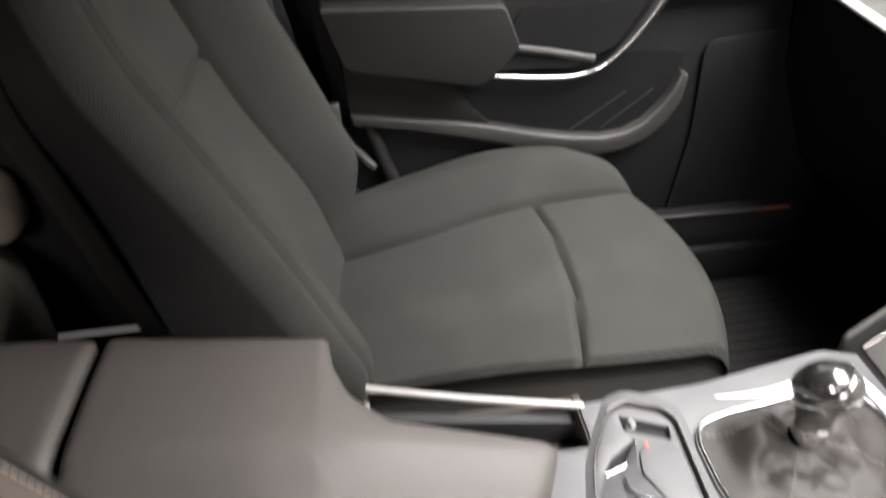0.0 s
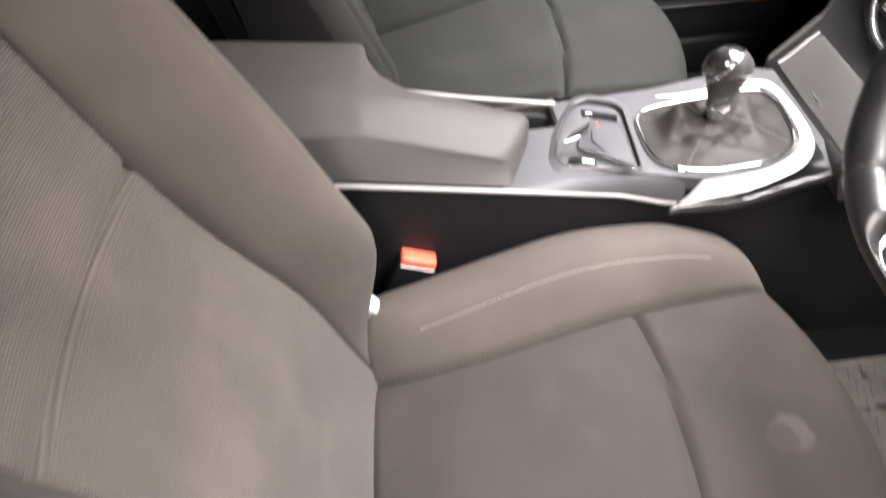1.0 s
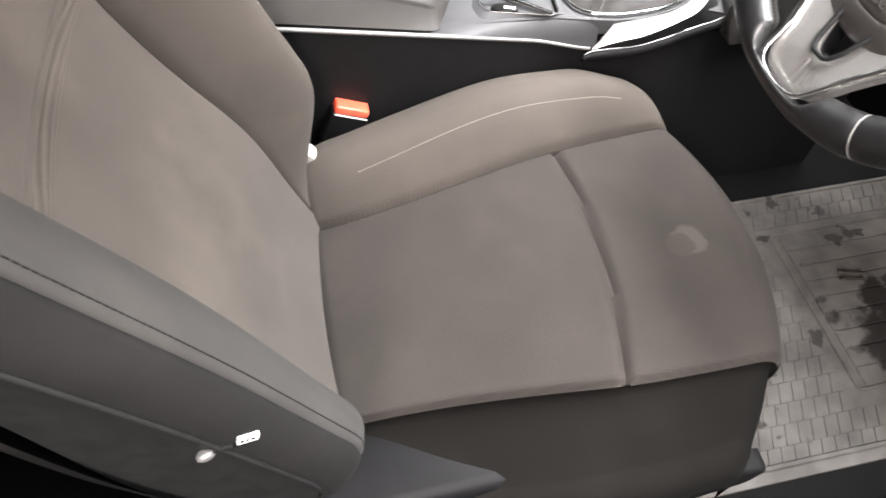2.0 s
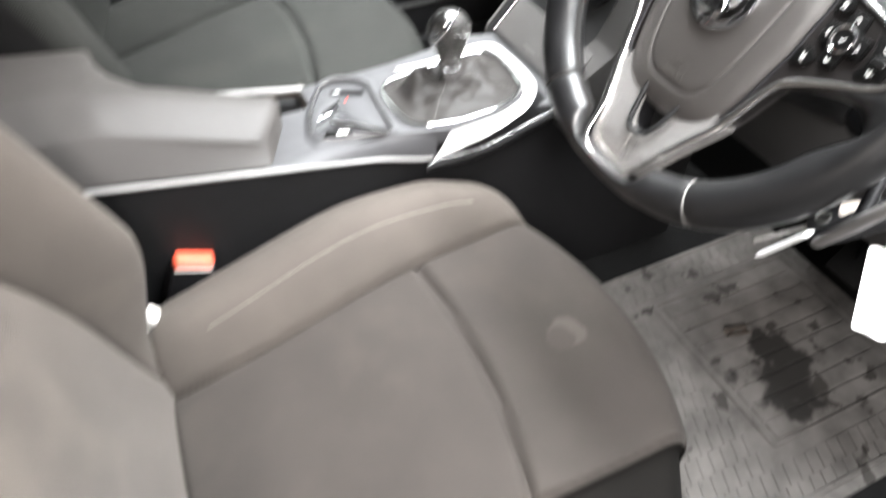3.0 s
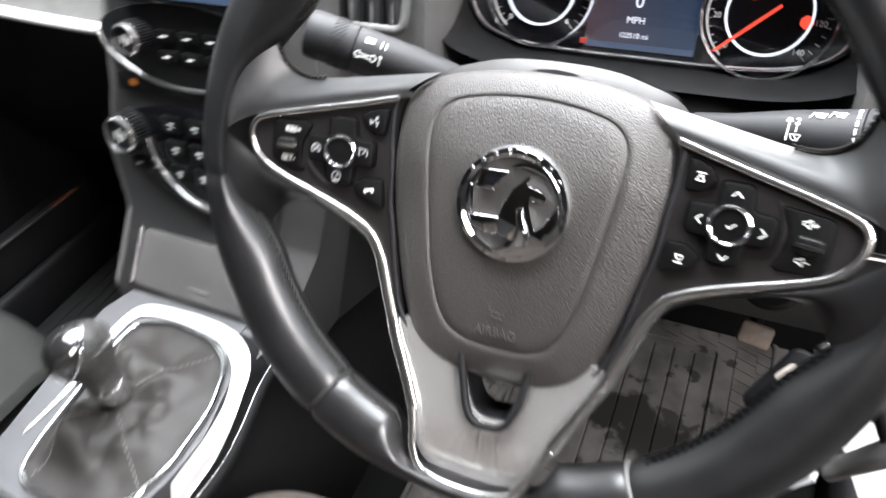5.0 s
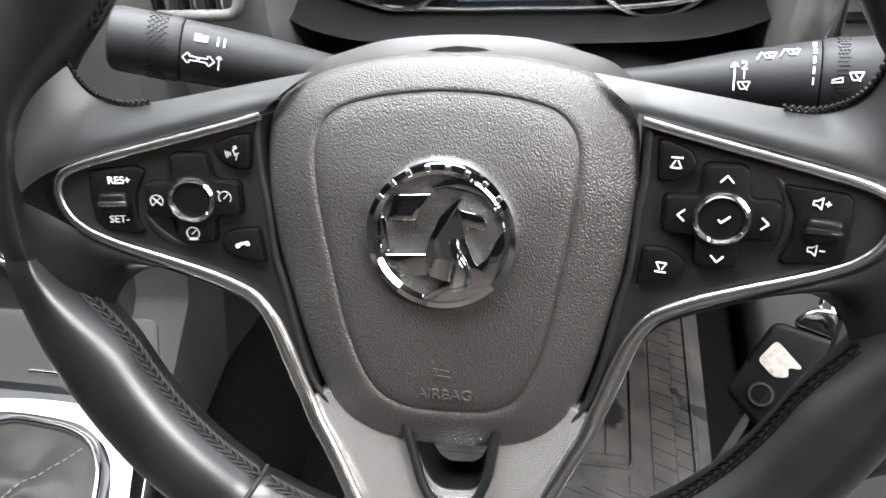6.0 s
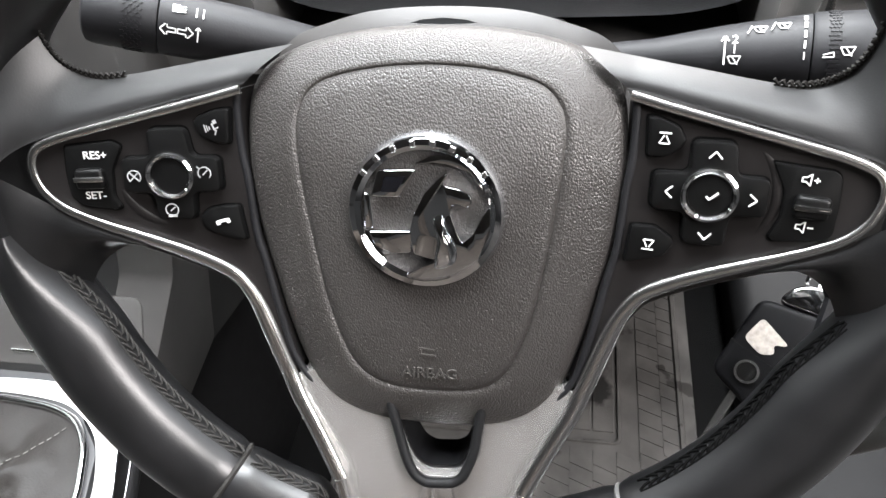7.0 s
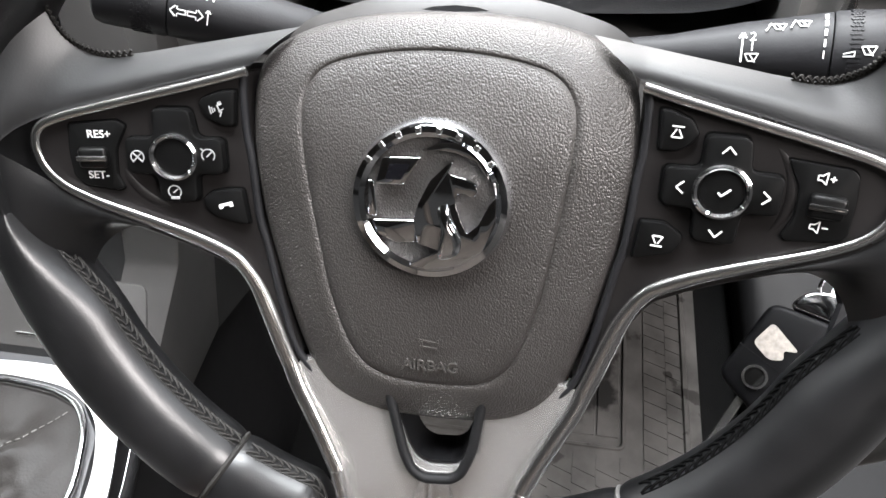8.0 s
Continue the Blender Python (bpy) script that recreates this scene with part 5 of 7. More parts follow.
button("corner_key", rounded(mm([(-82.6, -4.6), (-80.9, -19.8), (-83, -20.3), (-93.4, -17.1), (-97.3, -14.1), (-99, -9), (-95.6, -5.8), (-88.4, -4.6)]), 0.0016), 0.0030)
button("corner_key", rounded(mm(swap([(-83.8, 37), (-87.9, 36.8), (-95.3, 33.6), (-98, 28.6), (-95.6, 24.8), (-91.5, 22), (-84.6, 21.8)])), 0.0016), 0.0030)
button("corner_key", rounded(mm(swap([(-81.5, -6), (-90.7, -5.9), (-97.3, -10.4), (-97.2, -13.2), (-94.1, -18.2), (-79.9, -22)])), 0.0016), 0.0030)
button("rocker_base", rounded(mm([(-151, 21.8), (-131.6, 23.6), (-128, 21.2), (-133.2, 11.2), (-134.2, 0.3), (-131.6, -4.7), (-134.3, -6.1), (-147.8, -4.1), (-151.8, 0.3), (-152.2, 10)]), 0.0016), 0.0016)
button("rocker_base", rounded(mm(swap([(-128.4, 22.5), (-149, 20.4), (-151.1, 18), (-151.7, 9.9), (-151.5, -2.7), (-149.4, -5.8), (-132.4, -7.6), (-130.4, -5.9), (-133.7, 1.8), (-133.4, 12.3)])), 0.0016), 0.0016)
for x, y, mat, nm in ((-0.1418, 0.0082, SATINCHR, "bright thumb roller"), (0.1428, 0.0068, SCREEN, "glossy black thumb roller")):
    roll_m = at_pad(x, y, -4 if x > 0 else 1, -0.0112)
    part("thumb_roller", box(-0.0060, 0.0060, -0.0044, 0.0044, -0.004, 0.0030, 0.0018, 3, roll_m), BUTTON, wheel, "black thumb roller")
    part("roller_ridge", box(-0.0062, 0.0062, -0.0011, 0.0012, 0.0020, 0.0038, 0.0006, 2, roll_m), SATINCHR if x < 0 else KNOB, wheel, "bright ridge of the roller")

ZB = -0.0086


def mark(x, y, strokes, a=0.0, z=ZB, mat=None):
    part("switch_mark", bars([(sx / 1000, sy / 1000, w / 1000, h / 1000, t) for sx, sy, w, h, t in strokes], 0, at_pad(x / 1000, y / 1000, a, z)), mat or MARK, wheel)


part("switch_lettering", lettering("RES+", 0.0046, at_pad(-0.1388, 0.0178, 0, -0.0111)), MARK, wheel)
part("switch_lettering", lettering("SET-", 0.0046, at_pad(-0.1412, 0.0006, 0, -0.0111)), MARK, wheel)
CHEVRON = [(-0.4, 1.15, 3.5, 0.62, 42), (-0.4, -1.15, 3.5, 0.62, -42)]
for x, y, a in ((93.8, 9.2, 0), (122.4, 8.2, 180), (108.2, 23.9, -90), (107.9, -6.9, 90)):
    mark(x, y, CHEVRON, a)
mark(108, 8.6, [(-0.9, -0.5, 1.9, 0.7, -45), (1.2, 0.4, 3.9, 0.7, 42)], 0, -0.0077)
TRI = [(-1.2, 0, 3.4, 0.5, 62), (1.2, 0, 3.4, 0.5, -62), (0, -1.5, 3.4, 0.5, 0), (0, 2.5, 4.4, 0.55, 0)]
mark(90.2, 28.7, TRI, -2, -0.0098)
mark(88.3, -12.9, [(x, -y, w, h, -a) for x, y, w, h, a in TRI], -2, -0.0098)
SPEAKER = [(-3.0, 0, 0.45, 1.7, 0), (-2.4, 0.85, 1.2, 0.4, 0), (-2.4, -0.85, 1.2, 0.4, 0), (-1.0, 1.4, 2.2, 0.4, 40), (-1.0, -1.4, 2.2, 0.4, -40), (-0.1, 0, 0.45, 4.4, 0), (1.9, 0, 2.0, 0.5, 0)]
mark(141.2, 16.9, SPEAKER + [(1.9, 0, 0.5, 2.0, 0)], -3, -0.0111)
mark(141.8, -1.0, SPEAKER, -3, -0.0111)
mark(-89.1, 29.2, [(1.0, 2.3, 1.5, 1.5, 20), (0.4, 0.2, 0.5, 3.2, 20), (1.4, -0.4, 2.2, 0.5, 25), (1.2, -2.0, 0.5, 2.2, -20), (-1.2, -0.2, 0.45, 1.4, 12), (-2.1, -0.3, 0.45, 2.3, 12), (-3.0, -0.4, 0.45, 3.2, 12)], 0, -0.0098, FAINT2)
mark(-89.5, -11.5, [(0, 0.5, 5.2, 1.2, 14), (-2.1, -0.5, 1.6, 1.7, 14), (2.2, 0.5, 1.6, 1.9, 14)], 0, -0.0098)
GAUGE = [(2.6 * math.cos(a), 2.6 * math.sin(a), 1.4, 0.42, math.degrees(a) + 90) for a in np.linspace(-0.5, 3.64, 9)]
mark(-122.8, 9.2, GAUGE + [(0, 0, 5.8, 0.5, 45), (0, 0, 5.8, 0.5, -45)], 0, ZB, FAINT2)
mark(-94.1, 10.3, GAUGE + [(0.4, 0.4, 3.0, 0.5, 45), (-2.4, 2.4, 1.6, 0.45, -45)], 0, ZB, FAINT2)
mark(-109.4, -5.4, GAUGE + [(0.4, 0.4, 2.6, 0.5, 40), (0, -2.6, 3.6, 1.1, 0)], 0, ZB, FAINT2)

# ---- steering column, stalks and key ----
column = thing("steering_column", (0.60, -0.088, 0.66), "black plastic steering column shroud behind the wheel", "steering column")
CM = WM @ Matrix.Translation((0, 0.012, 0))
part("shroud", prism(rounded(mm([(-62, 52), (62, 52), (72, 10), (60, -52), (38, -70), (-38, -70), (-60, -52), (-72, 10)]), 0.02), -0.26, -0.068, 0.012, 3, CM), DARK, column, split=50)
part("upper_cowl", prism(rounded(mm([(-60, 48), (66, 48), (74, 14), (64, 2), (-64, 2), (-70, 14)]), 0.02), -0.20, -0.10, 0.014, 4, CM), COLUMNGREY, column, "grey upper cowl of the column", split=50)
part("shroud_collar", lathe([(0.05, -0.075), (0.058, -0.07), (0.058, -0.055), (0.045, -0.050), (0, -0.05)], 36, CM), BLACK, column)


def stalk(root, tip, name, label, c, radii):
    """A round control stalk with a ribbed cap from the fraction c on."""
    root, tip = Vector(root), Vector(tip)
    s = thing(name, root, label, "control stalk", "steering column stalks")
    d = tip - root
    stations, rads = (0, 0.25 * c, 0.6 * c, c), list(radii)
    fat = radii[3] / 0.0200
    part("arm", tube([root + d * t for t in stations], rads, seg=32), STALK, s, split=60)
    part("cap", tube([root + d * t for t in (c + 0.006, c + 0.02, 0.97, 0.99, 1.0)], [fat * r for r in (0.0198, 0.0206, 0.0206, 0.0196, 0.017)], seg=32), STALK, s, "ribbed black end cap")
    knurls = []
    x = d.normalized()
    for i in range(6):
        t = c + 0.06 + (0.86 - c - 0.06) * i / 5
        for j in range(30):
            q = 2 * math.pi * (j + 0.5 * (i % 2)) / 30
            side = x.cross(Vector((0, 0, 1))).normalized()
            n = side * math.cos(q) + x.cross(side) * math.sin(q)
            p = root + d * t + n * 0.0206 * fat
            knurls.append(box(-0.0008, 0.0008, -0.0007, 0.0007, -0.0004, 0.0004, 0, m=Matrix.Translation(p) @ n.to_track_quat("Z", "Y").to_matrix().to_4x4()))
    part("cap_ribs", join(*knurls), STALK, s, smooth=False)

    def spot(along, turn):
        """A small plane on the stalk: metres along it, radians round it towards its top."""
        t = along / d.length
        r = float(np.interp(t, stations + (c + 0.02, 1.0), rads + [0.0206 * fat] * 2))
        e = -x if x.y > 0 else x
        n = Vector((-0.80, 0, 0.60))
        n = (n - e * n.dot(e)).normalized()
        y = n.cross(e)
        n, y = n * math.cos(turn) + y * math.sin(turn), y * math.cos(turn) - n * math.sin(turn)
        p = root + x * along + n * (r + 0.0001)
        return Matrix(((e.x, y.x, n.x, p.x), (e.y, y.y, n.y, p.y), (e.z, y.z, n.z, p.z), (0, 0, 0, 1)))

    return s, spot


ARROW = [(-0.0022, 0.0013, 0.0036, 0.0006, 45), (-0.0022, -0.0013, 0.0036, 0.0006, -45), (0.0019, 0.0010, 0.0038, 0.0005, 0), (0.0019, -0.0010, 0.0038, 0.0005, 0), (0.0038, 0, 0.0005, 0.0024, 0), (-0.0002, 0.0018, 0.0005, 0.0014, 0), (-0.0002, -0.0018, 0.0005, 0.0014, 0)]
WIPER = [(-0.0022, 0.0002, 0.0005, 0.0036, 25), (0.0022, 0.0002, 0.0005, 0.0036, -25), (0, 0.0018, 0.0056, 0.0006, 0), (0, -0.0016, 0.0026, 0.0005, 0), (0.0005, -0.0004, 0.0005, 0.0044, 35)]
ls, lspot = stalk((0.562, -0.03, 0.729), (0.5321, 0.0950, 0.7800), "indicator_stalk", "black indicator stalk with white printed symbols", 0.744, (0.0105, 0.0125, 0.0152, 0.0160))
LD = 0.158
part("print", bars(ARROW, 0, lspot(0.578 * LD + 0.007, -0.16)), MARK, ls)
part("print", bars([(-x, y, w, h, -a) for x, y, w, h, a in ARROW], 0, lspot(0.524 * LD + 0.007, -0.16)), MARK, ls)
part("print", bars([(0, -0.0006, 0.0006, 0.0062, 0), (-0.0007, 0.0026, 0.0006, 0.0018, -35), (0.0007, 0.0026, 0.0006, 0.0018, 35)], 0, lspot(0.488 * LD + 0.007, -0.16)), MARK, ls)
part("print", bars([(-0.002, 0, 0.0034, 0.0040, 0), (0.0014, 0.0014, 0.0026, 0.0005, 8), (0.0014, 0, 0.0026, 0.0005, 8), (0.0014, -0.0014, 0.0026, 0.0005, 8)], 0, lspot(0.545 * LD + 0.007, 0.52)), MARK, ls)
part("print", bars([(-0.0016, 0, 0.0006, 0.0050, 0), (0.0016, 0, 0.0006, 0.0050, 0)], 0, lspot(0.487 * LD + 0.007, 0.50)), MARK, ls)
rs, rspot = stalk((0.575, -0.163, 0.722), (0.553, -0.284, 0.743), "wiper_stalk", "black wiper stalk with white printed symbols", 0.77, (0.0085, 0.0100, 0.0150, 0.0188))
RD = 0.1265
part("print", bars([(0, -0.001, 0.0007, 0.0130, 0), (-0.0010, 0.0050, 0.0007, 0.0026, -30), (0.0010, 0.0050, 0.0007, 0.0026, 30)], 0, rspot(0.465 * RD, 0.20)), MARK, rs)
part("print", lettering("2", 0.0062, rspot(0.50 * RD, 0.48)), MARK, rs)
part("print", lettering("1", 0.0062, rspot(0.50 * RD, 0.18)), MARK, rs)
part("print", bars(WIPER, 0, rspot(0.50 * RD, -0.14)), MARK, rs)
for at, turn in ((0.585, 0.76), (0.665, 0.80)):
    part("print", join(bars(WIPER, 0, rspot(at * RD, turn)), bars([(-0.0046, 0, 0.0006, 0.0052, -20)], 0, rspot(at * RD, turn))), MARK, rs)
for i in range(5):
    part("print", bars([(0, 0, 0.0016 - 0.00026 * i, 0.0034, 0)], 0, rspot(0.737 * RD, 1.02 - 0.27 * i)), MARK, rs)
part("print", bars(WIPER, 0, rspot(0.875 * RD, 0.02)), MARK, rs)
part("print", bars([(0, 0.0008, 0.0046, 0.0005, 14), (0, -0.0008, 0.0046, 0.0005, 0), (0.0022, 0, 0.0005, 0.0020, 0)], 0, rspot(0.815 * RD, -0.06)), MARK, rs)

key = thing("car_key", (0.449, -0.243, 0.62), "black flip key fob with a worn pale patch at the ignition", "car key")
KU, KN, KX = Vector((0.7, -0.468, 0.5394)), Vector((-0.4715, 0.2644, 0.8413)), Vector((-0.5364, -0.8432, -0.0357))
KO = Vector((0.4490, -0.2430, 0.6190))
KM = Matrix(((KX.x, KU.x, KN.x, KO.x), (KX.y, KU.y, KN.y, KO.y), (KX.z, KU.z, KN.z, KO.z), (0, 0, 0, 1)))
part("fob", prism(rounded(mm([(-16, -8), (14, -18), (21, 3), (20, 44), (-13, 38)]), 0.006), -0.012, 0.0, 0.003, 3, KM), BLACK, key)
part("worn_patch", prism(rounded(mm([(-10, 15), (1, 11), (7, 15), (4, 19), (11, 22), (-7, 29)]), 0.003), 0.0, 0.0004, 0, m=KM), WORN, key, "worn pale patch")
part("fob_badge", lathe([(0.0048, 0.0), (0.0050, 0.0014), (0.0062, 0.0014), (0.0066, 0.0)], 28, KM), SATINCHR, key, "small round silver ring")
part("badge_centre", lathe([(0.0, 0.0010), (0.0049, 0.0005), (0.0049, 0.0), (0.0, 0.0)], 24, KM), KNOB, key)
part("fob_seam", bars([(0.002, 0.0095, 0.034, 0.0005, -6)], 0.0, KM, 0.0002), DARK, key)
part("blade", box(-0.0022, 0.0022, -0.056, -0.010, -0.006, -0.004, 0.0004, 1, KM), SATINCHR, key, "folded steel blade")
part("fob_end", prism(rounded(mm([(-6, 40), (20, 44), (19, 54), (10, 58), (-2, 52)]), 0.006), -0.010, 0.001, 0.003, 3, KM), CHROME, key, "bright chrome ring end")
part("split_ring", tube([KM @ Vector((0.010 + 0.009 * math.cos(a), 0.060 + 0.009 * math.sin(a), -0.004 + 0.004 * math.sin(a))) for a in np.linspace(0, 6.28, 24, endpoint=False)], 0.0011, True, 6), CHROME, key, "steel split ring")
part("lock_barrel", lathe([(0.017, -0.05), (0.017, 0.0), (0.013, 0.004), (0, 0.004)], 28, Matrix.Translation((0.47, -0.225, 0.70)) @ pose(0, 0, 0, 0, -60, 0)), BLACK, column)

tag = thing("key_tag", (0.456, -0.295, 0.58), "blank white card tag hanging on the car key", "key tag")
TU = Vector((0.025, 0.036, 0.062)).normalized()
TN = Vector((-0.72, -0.35, 0.5))
TN = (TN - TU * TN.dot(TU)).normalized()
TX = TU.cross(TN)
TO = Vector((0.467, -0.310, 0.585))
TM = Matrix(((TX.x, TU.x, TN.x, TO.x), (TX.y, TU.y, TN.y, TO.y), (TX.z, TU.z, TN.z, TO.z), (0, 0, 0, 1)))
hole = [Vector((0.0015 * math.cos(a), -0.034 + 0.0015 * math.sin(a))) for a in np.linspace(0, 6.28, 12, endpoint=False)]
part("card", prism(rounded(mm([(-20, 36), (18, 36), (18, -34), (11, -35), (1, -40), (-8, -35), (-20, -34)]), 0.004), -0.0006, 0.0006, 0, m=TM, holes=(hole[::-1],)), WHITE, tag)
ring_at = KM @ Vector((0.012, 0.068, -0.004))
part("strap", tube(smooth_line([TM @ Vector((-0.004, 0.035, 0)), TM @ Vector((-0.003, 0.060, 0.006)), ring_at], False, 8), 0.0060, seg=8, flat=0.22), WHITE, tag, "white paper strap")
part("strap", tube(smooth_line([TM @ Vector((0.010, 0.030, 0.001)), TM @ Vector((0.030, 0.034, 0.003)), TM @ Vector((0.034, 0.050, 0.005)), TM @ Vector((0.016, 0.085, 0.003)), ring_at], False, 8), 0.0060, seg=8, flat=0.22), WHITE, tag, "white paper strap")

sticker = thing("column_label", (0.40, -0.25, 0.616), "white printed label strip under the steering column", "label")
a, b = Vector((0.40, -0.237, 0.592)), Vector((0.40, -0.264, 0.640))
part("strip", tube([a, b], 0.0075, seg=4, flat=0.3), WHITE, sticker)
part("holder", tube([(a + b) / 2 + Vector((0.003, 0, 0)), Vector((0.47, -0.275, 0.66)), Vector((0.50, -0.255, 0.70))], 0.003, seg=6), BLACK, sticker, "black holder")
adj = thing("column_lever", (0.42, -0.28, 0.66), "dark grey steering column adjusting lever", "lever")
part("lever", tube([(0.405, -0.272, 0.636), (0.402, -0.290, 0.672), (0.402, -0.306, 0.704)], [0.007, 0.009, 0.007], seg=12, flat=0.6), GREYPL, adj)
part("lever_arm", tube([(0.404, -0.290, 0.672), (0.45, -0.265, 0.70), (0.478, -0.232, 0.705)], 0.005, seg=8), BLACK, adj)

# ---- dashboard ----
dash = thing("dashboard", (0.8, 0.285, 0.5), "dark dashboard with a grey upper pad and a silver trim line", "dashboard")


def profile_loft(profiles):
    """Skin from (y, [(x, z), ...]) sections with equal counts."""
    bm = bmesh.new()
    rows = [[bm.verts.new((x, y, z)) for x, z in pts] for y, pts in profiles]
    for a, b in zip(rows, rows[1:]):
        for i in range(len(a)):
            j = (i + 1) % len(a)
            bm.faces.new((a[i], a[j], b[j], b[i]))
    bm.faces.new(rows[0])
    bm.faces.new(rows[-1][::-1])
    return bm


def section(x_top, x_mid, x_low, z_top=0.86):
    pts = [(1.12, z_top - 0.01), (x_top + 0.12, z_top), (x_top + 0.02, z_top - 0.012), (x_top, z_top - 0.04), (x_mid, 0.70)]
    return pts + [(1.14, 0.70)]


def lower(x_mid, x_knee, x_low, z_low):
    return [(1.14, 0.697), (x_mid + 0.004, 0.697), (x_mid + 0.02, 0.66), (x_knee, 0.52), (x_low, z_low), (1.0, z_low), (1.0, 0.4)]


YS = [0.415, 0.47, 0.56, 0.68, 0.80, 0.92, 0.985]
part("upper_pad", profile_loft([(y, section(0.70 + 0.03 * ((y - 0.45) / 0.5) ** 2, 0.625 + 0.05 * max(0.0, (y - 0.42) / 0.56) ** 1.5, 0)) for y in YS]), GREYPL, dash, "grey soft upper pad", split=45)
part("glovebox", profile_loft([(y, lower(0.628 + 0.05 * max(0.0, (y - 0.42) / 0.56) ** 1.5, 0.70 + 0.03 * (y - 0.42), 0.80, 0.34)) for y in YS]), BLACK, dash, "black lower panel with the glovebox", split=45)
part("trim_line", tube([(0.622 + 0.05 * max(0.0, (y - 0.42) / 0.56) ** 1.5, y, 0.702) for y in np.linspace(0.42, 0.97, 14)], 0.007, seg=8, flat=0.8), SILVER, dash, "silver trim line")
# driver's side
DY = [0.150, 0.10, 0.0, -0.10, -0.20, -0.28, -0.34, -0.415]
part("driver_pad", profile_loft([(y, [(1.12, 0.85), (0.84, 0.87), (0.80, 0.865), (0.79, 0.85), (0.775, 0.70), (1.12, 0.70)]) for y in DY]), DARK, dash, split=45)
part("knee_panel", profile_loft([(y, [(1.0, 0.66), (0.66, 0.66), (0.635, 0.62), (0.66, 0.50), (0.72, 0.40), (1.0, 0.40)]) for y in DY]), KNEEGREY, dash, "grey knee panel", split=45)
part("end_panel", profile_loft([(y, [(0.80, 0.84), (0.70, 0.835), (0.640, 0.78), (0.632, 0.60), (0.70, 0.50), (0.80, 0.50)]) for y in (-0.262, -0.30, -0.34, -0.415)]), GREYPL, dash, "grey end panel", split=45)
lights = thing("light_switch", (0.632, -0.30, 0.64), "black light switch panel beside the steering wheel", "switch panel")
part("plate", box(0.622, 0.634, -0.345, -0.268, 0.60, 0.675, 0.004, 3), SCREEN, lights)
part("plate_rim", tube([(0.621, y, z) for y, z in rounded([(-0.346, 0.599), (-0.267, 0.599), (-0.267, 0.676), (-0.346, 0.676)], 0.008)], 0.002, True, 6), SATINCHR, lights, "thin chrome rim")
for i in range(2):
    part("key_mark", box(0.6205, 0.622, -0.292 + 0.012 * i, -0.284 + 0.012 * i, 0.648, 0.652, 0.0005), MARK, lights)
side_vent = thing("side_air_vent", (0.632, -0.32, 0.74), "grey air vent with slats at the dashboard's end", "air vent")
part("frame", tube([(0.630, y, z) for y, z in rounded([(-0.375, 0.70), (-0.285, 0.70), (-0.285, 0.79), (-0.375, 0.79)], 0.012)], 0.005, True, 8), SATINCHR, side_vent, "silver vent frame")
for i in range(5):
    part("slat", box(0.630, 0.645, -0.372, -0.288, 0.708 + 0.017 * i, 0.711 + 0.017 * i, 0.0006), BLACK, side_vent)

# ---- instrument cluster ----
cluster = thing("instrument_cluster", (0.74, -0.093, 0.70), "instrument cluster with two dials and a central screen under a hood", "instrument cluster")
CU = Vector((0.36, 0, 0.933))
CN = Vector((-0.933, 0, 0.36))
CO = Vector((0.7395, -0.100, 0.7405))
IM = Matrix(((0, CU.x, CN.x, CO.x), (-1, 0, 0, CO.y), (0, CU.z, CN.z, CO.z), (0, 0, 0, 1)))
bez = smooth_line(mirror(mm([(0, 62), (-60, 64), (-110, 66), (-145, 52), (-163, 20), (-163, -16), (-148, -44), (-110, -57), (-55, -60), (0, -60)])), True, 4)
part("face", prism(bez, -0.012, -0.004, 0, m=IM), SCREEN, cluster, "gloss black face")
part("bezel_trim", tube([Vector((p.x * 0.975, p.y * 0.97, 0.0)) for p in bez], 0.0016, True, 8, IM), SATINCHR, cluster, "thin bright bezel")


def hood(u, v):
    i = v * len(bez)
    a, b = bez[int(i) % len(bez)], bez[(int(i) + 1) % len(bez)]
    p = a.lerp(b, i - int(i))
    grow = 1.02 + 0.16 * math.sin(u * 1.57) + 0.06 * u
    up = max(0.0, p.y / 0.06)
    return IM @ Vector((p.x * (1.01 + 0.13 * u), p.y * grow + 0.018 * up * u, -0.006 + (0.050 + 0.035 * up) * u))


part("hood", sheet(hood, 10, len(bez), wrap=True), DARK, cluster, "dark hood round the dials", split=60)


def hood_out(u, v):
    i = v * len(bez)
    a, b = bez[int(i) % len(bez)], bez[(int(i) + 1) % len(bez)]
    p = a.lerp(b, i - int(i))
    up = max(0.0, p.y / 0.06)
    return IM @ Vector((p.x * (1.14 + 0.03 * math.sin(u * 3.1)), p.y * (1.24 + 0.05 * math.sin(u * 3.1)) + 0.018 * up, 0.044 + 0.035 * up - 0.10 * u))


part("hood_outer", sheet(hood_out, 8, len(bez), wrap=True), DARK, cluster, split=60)


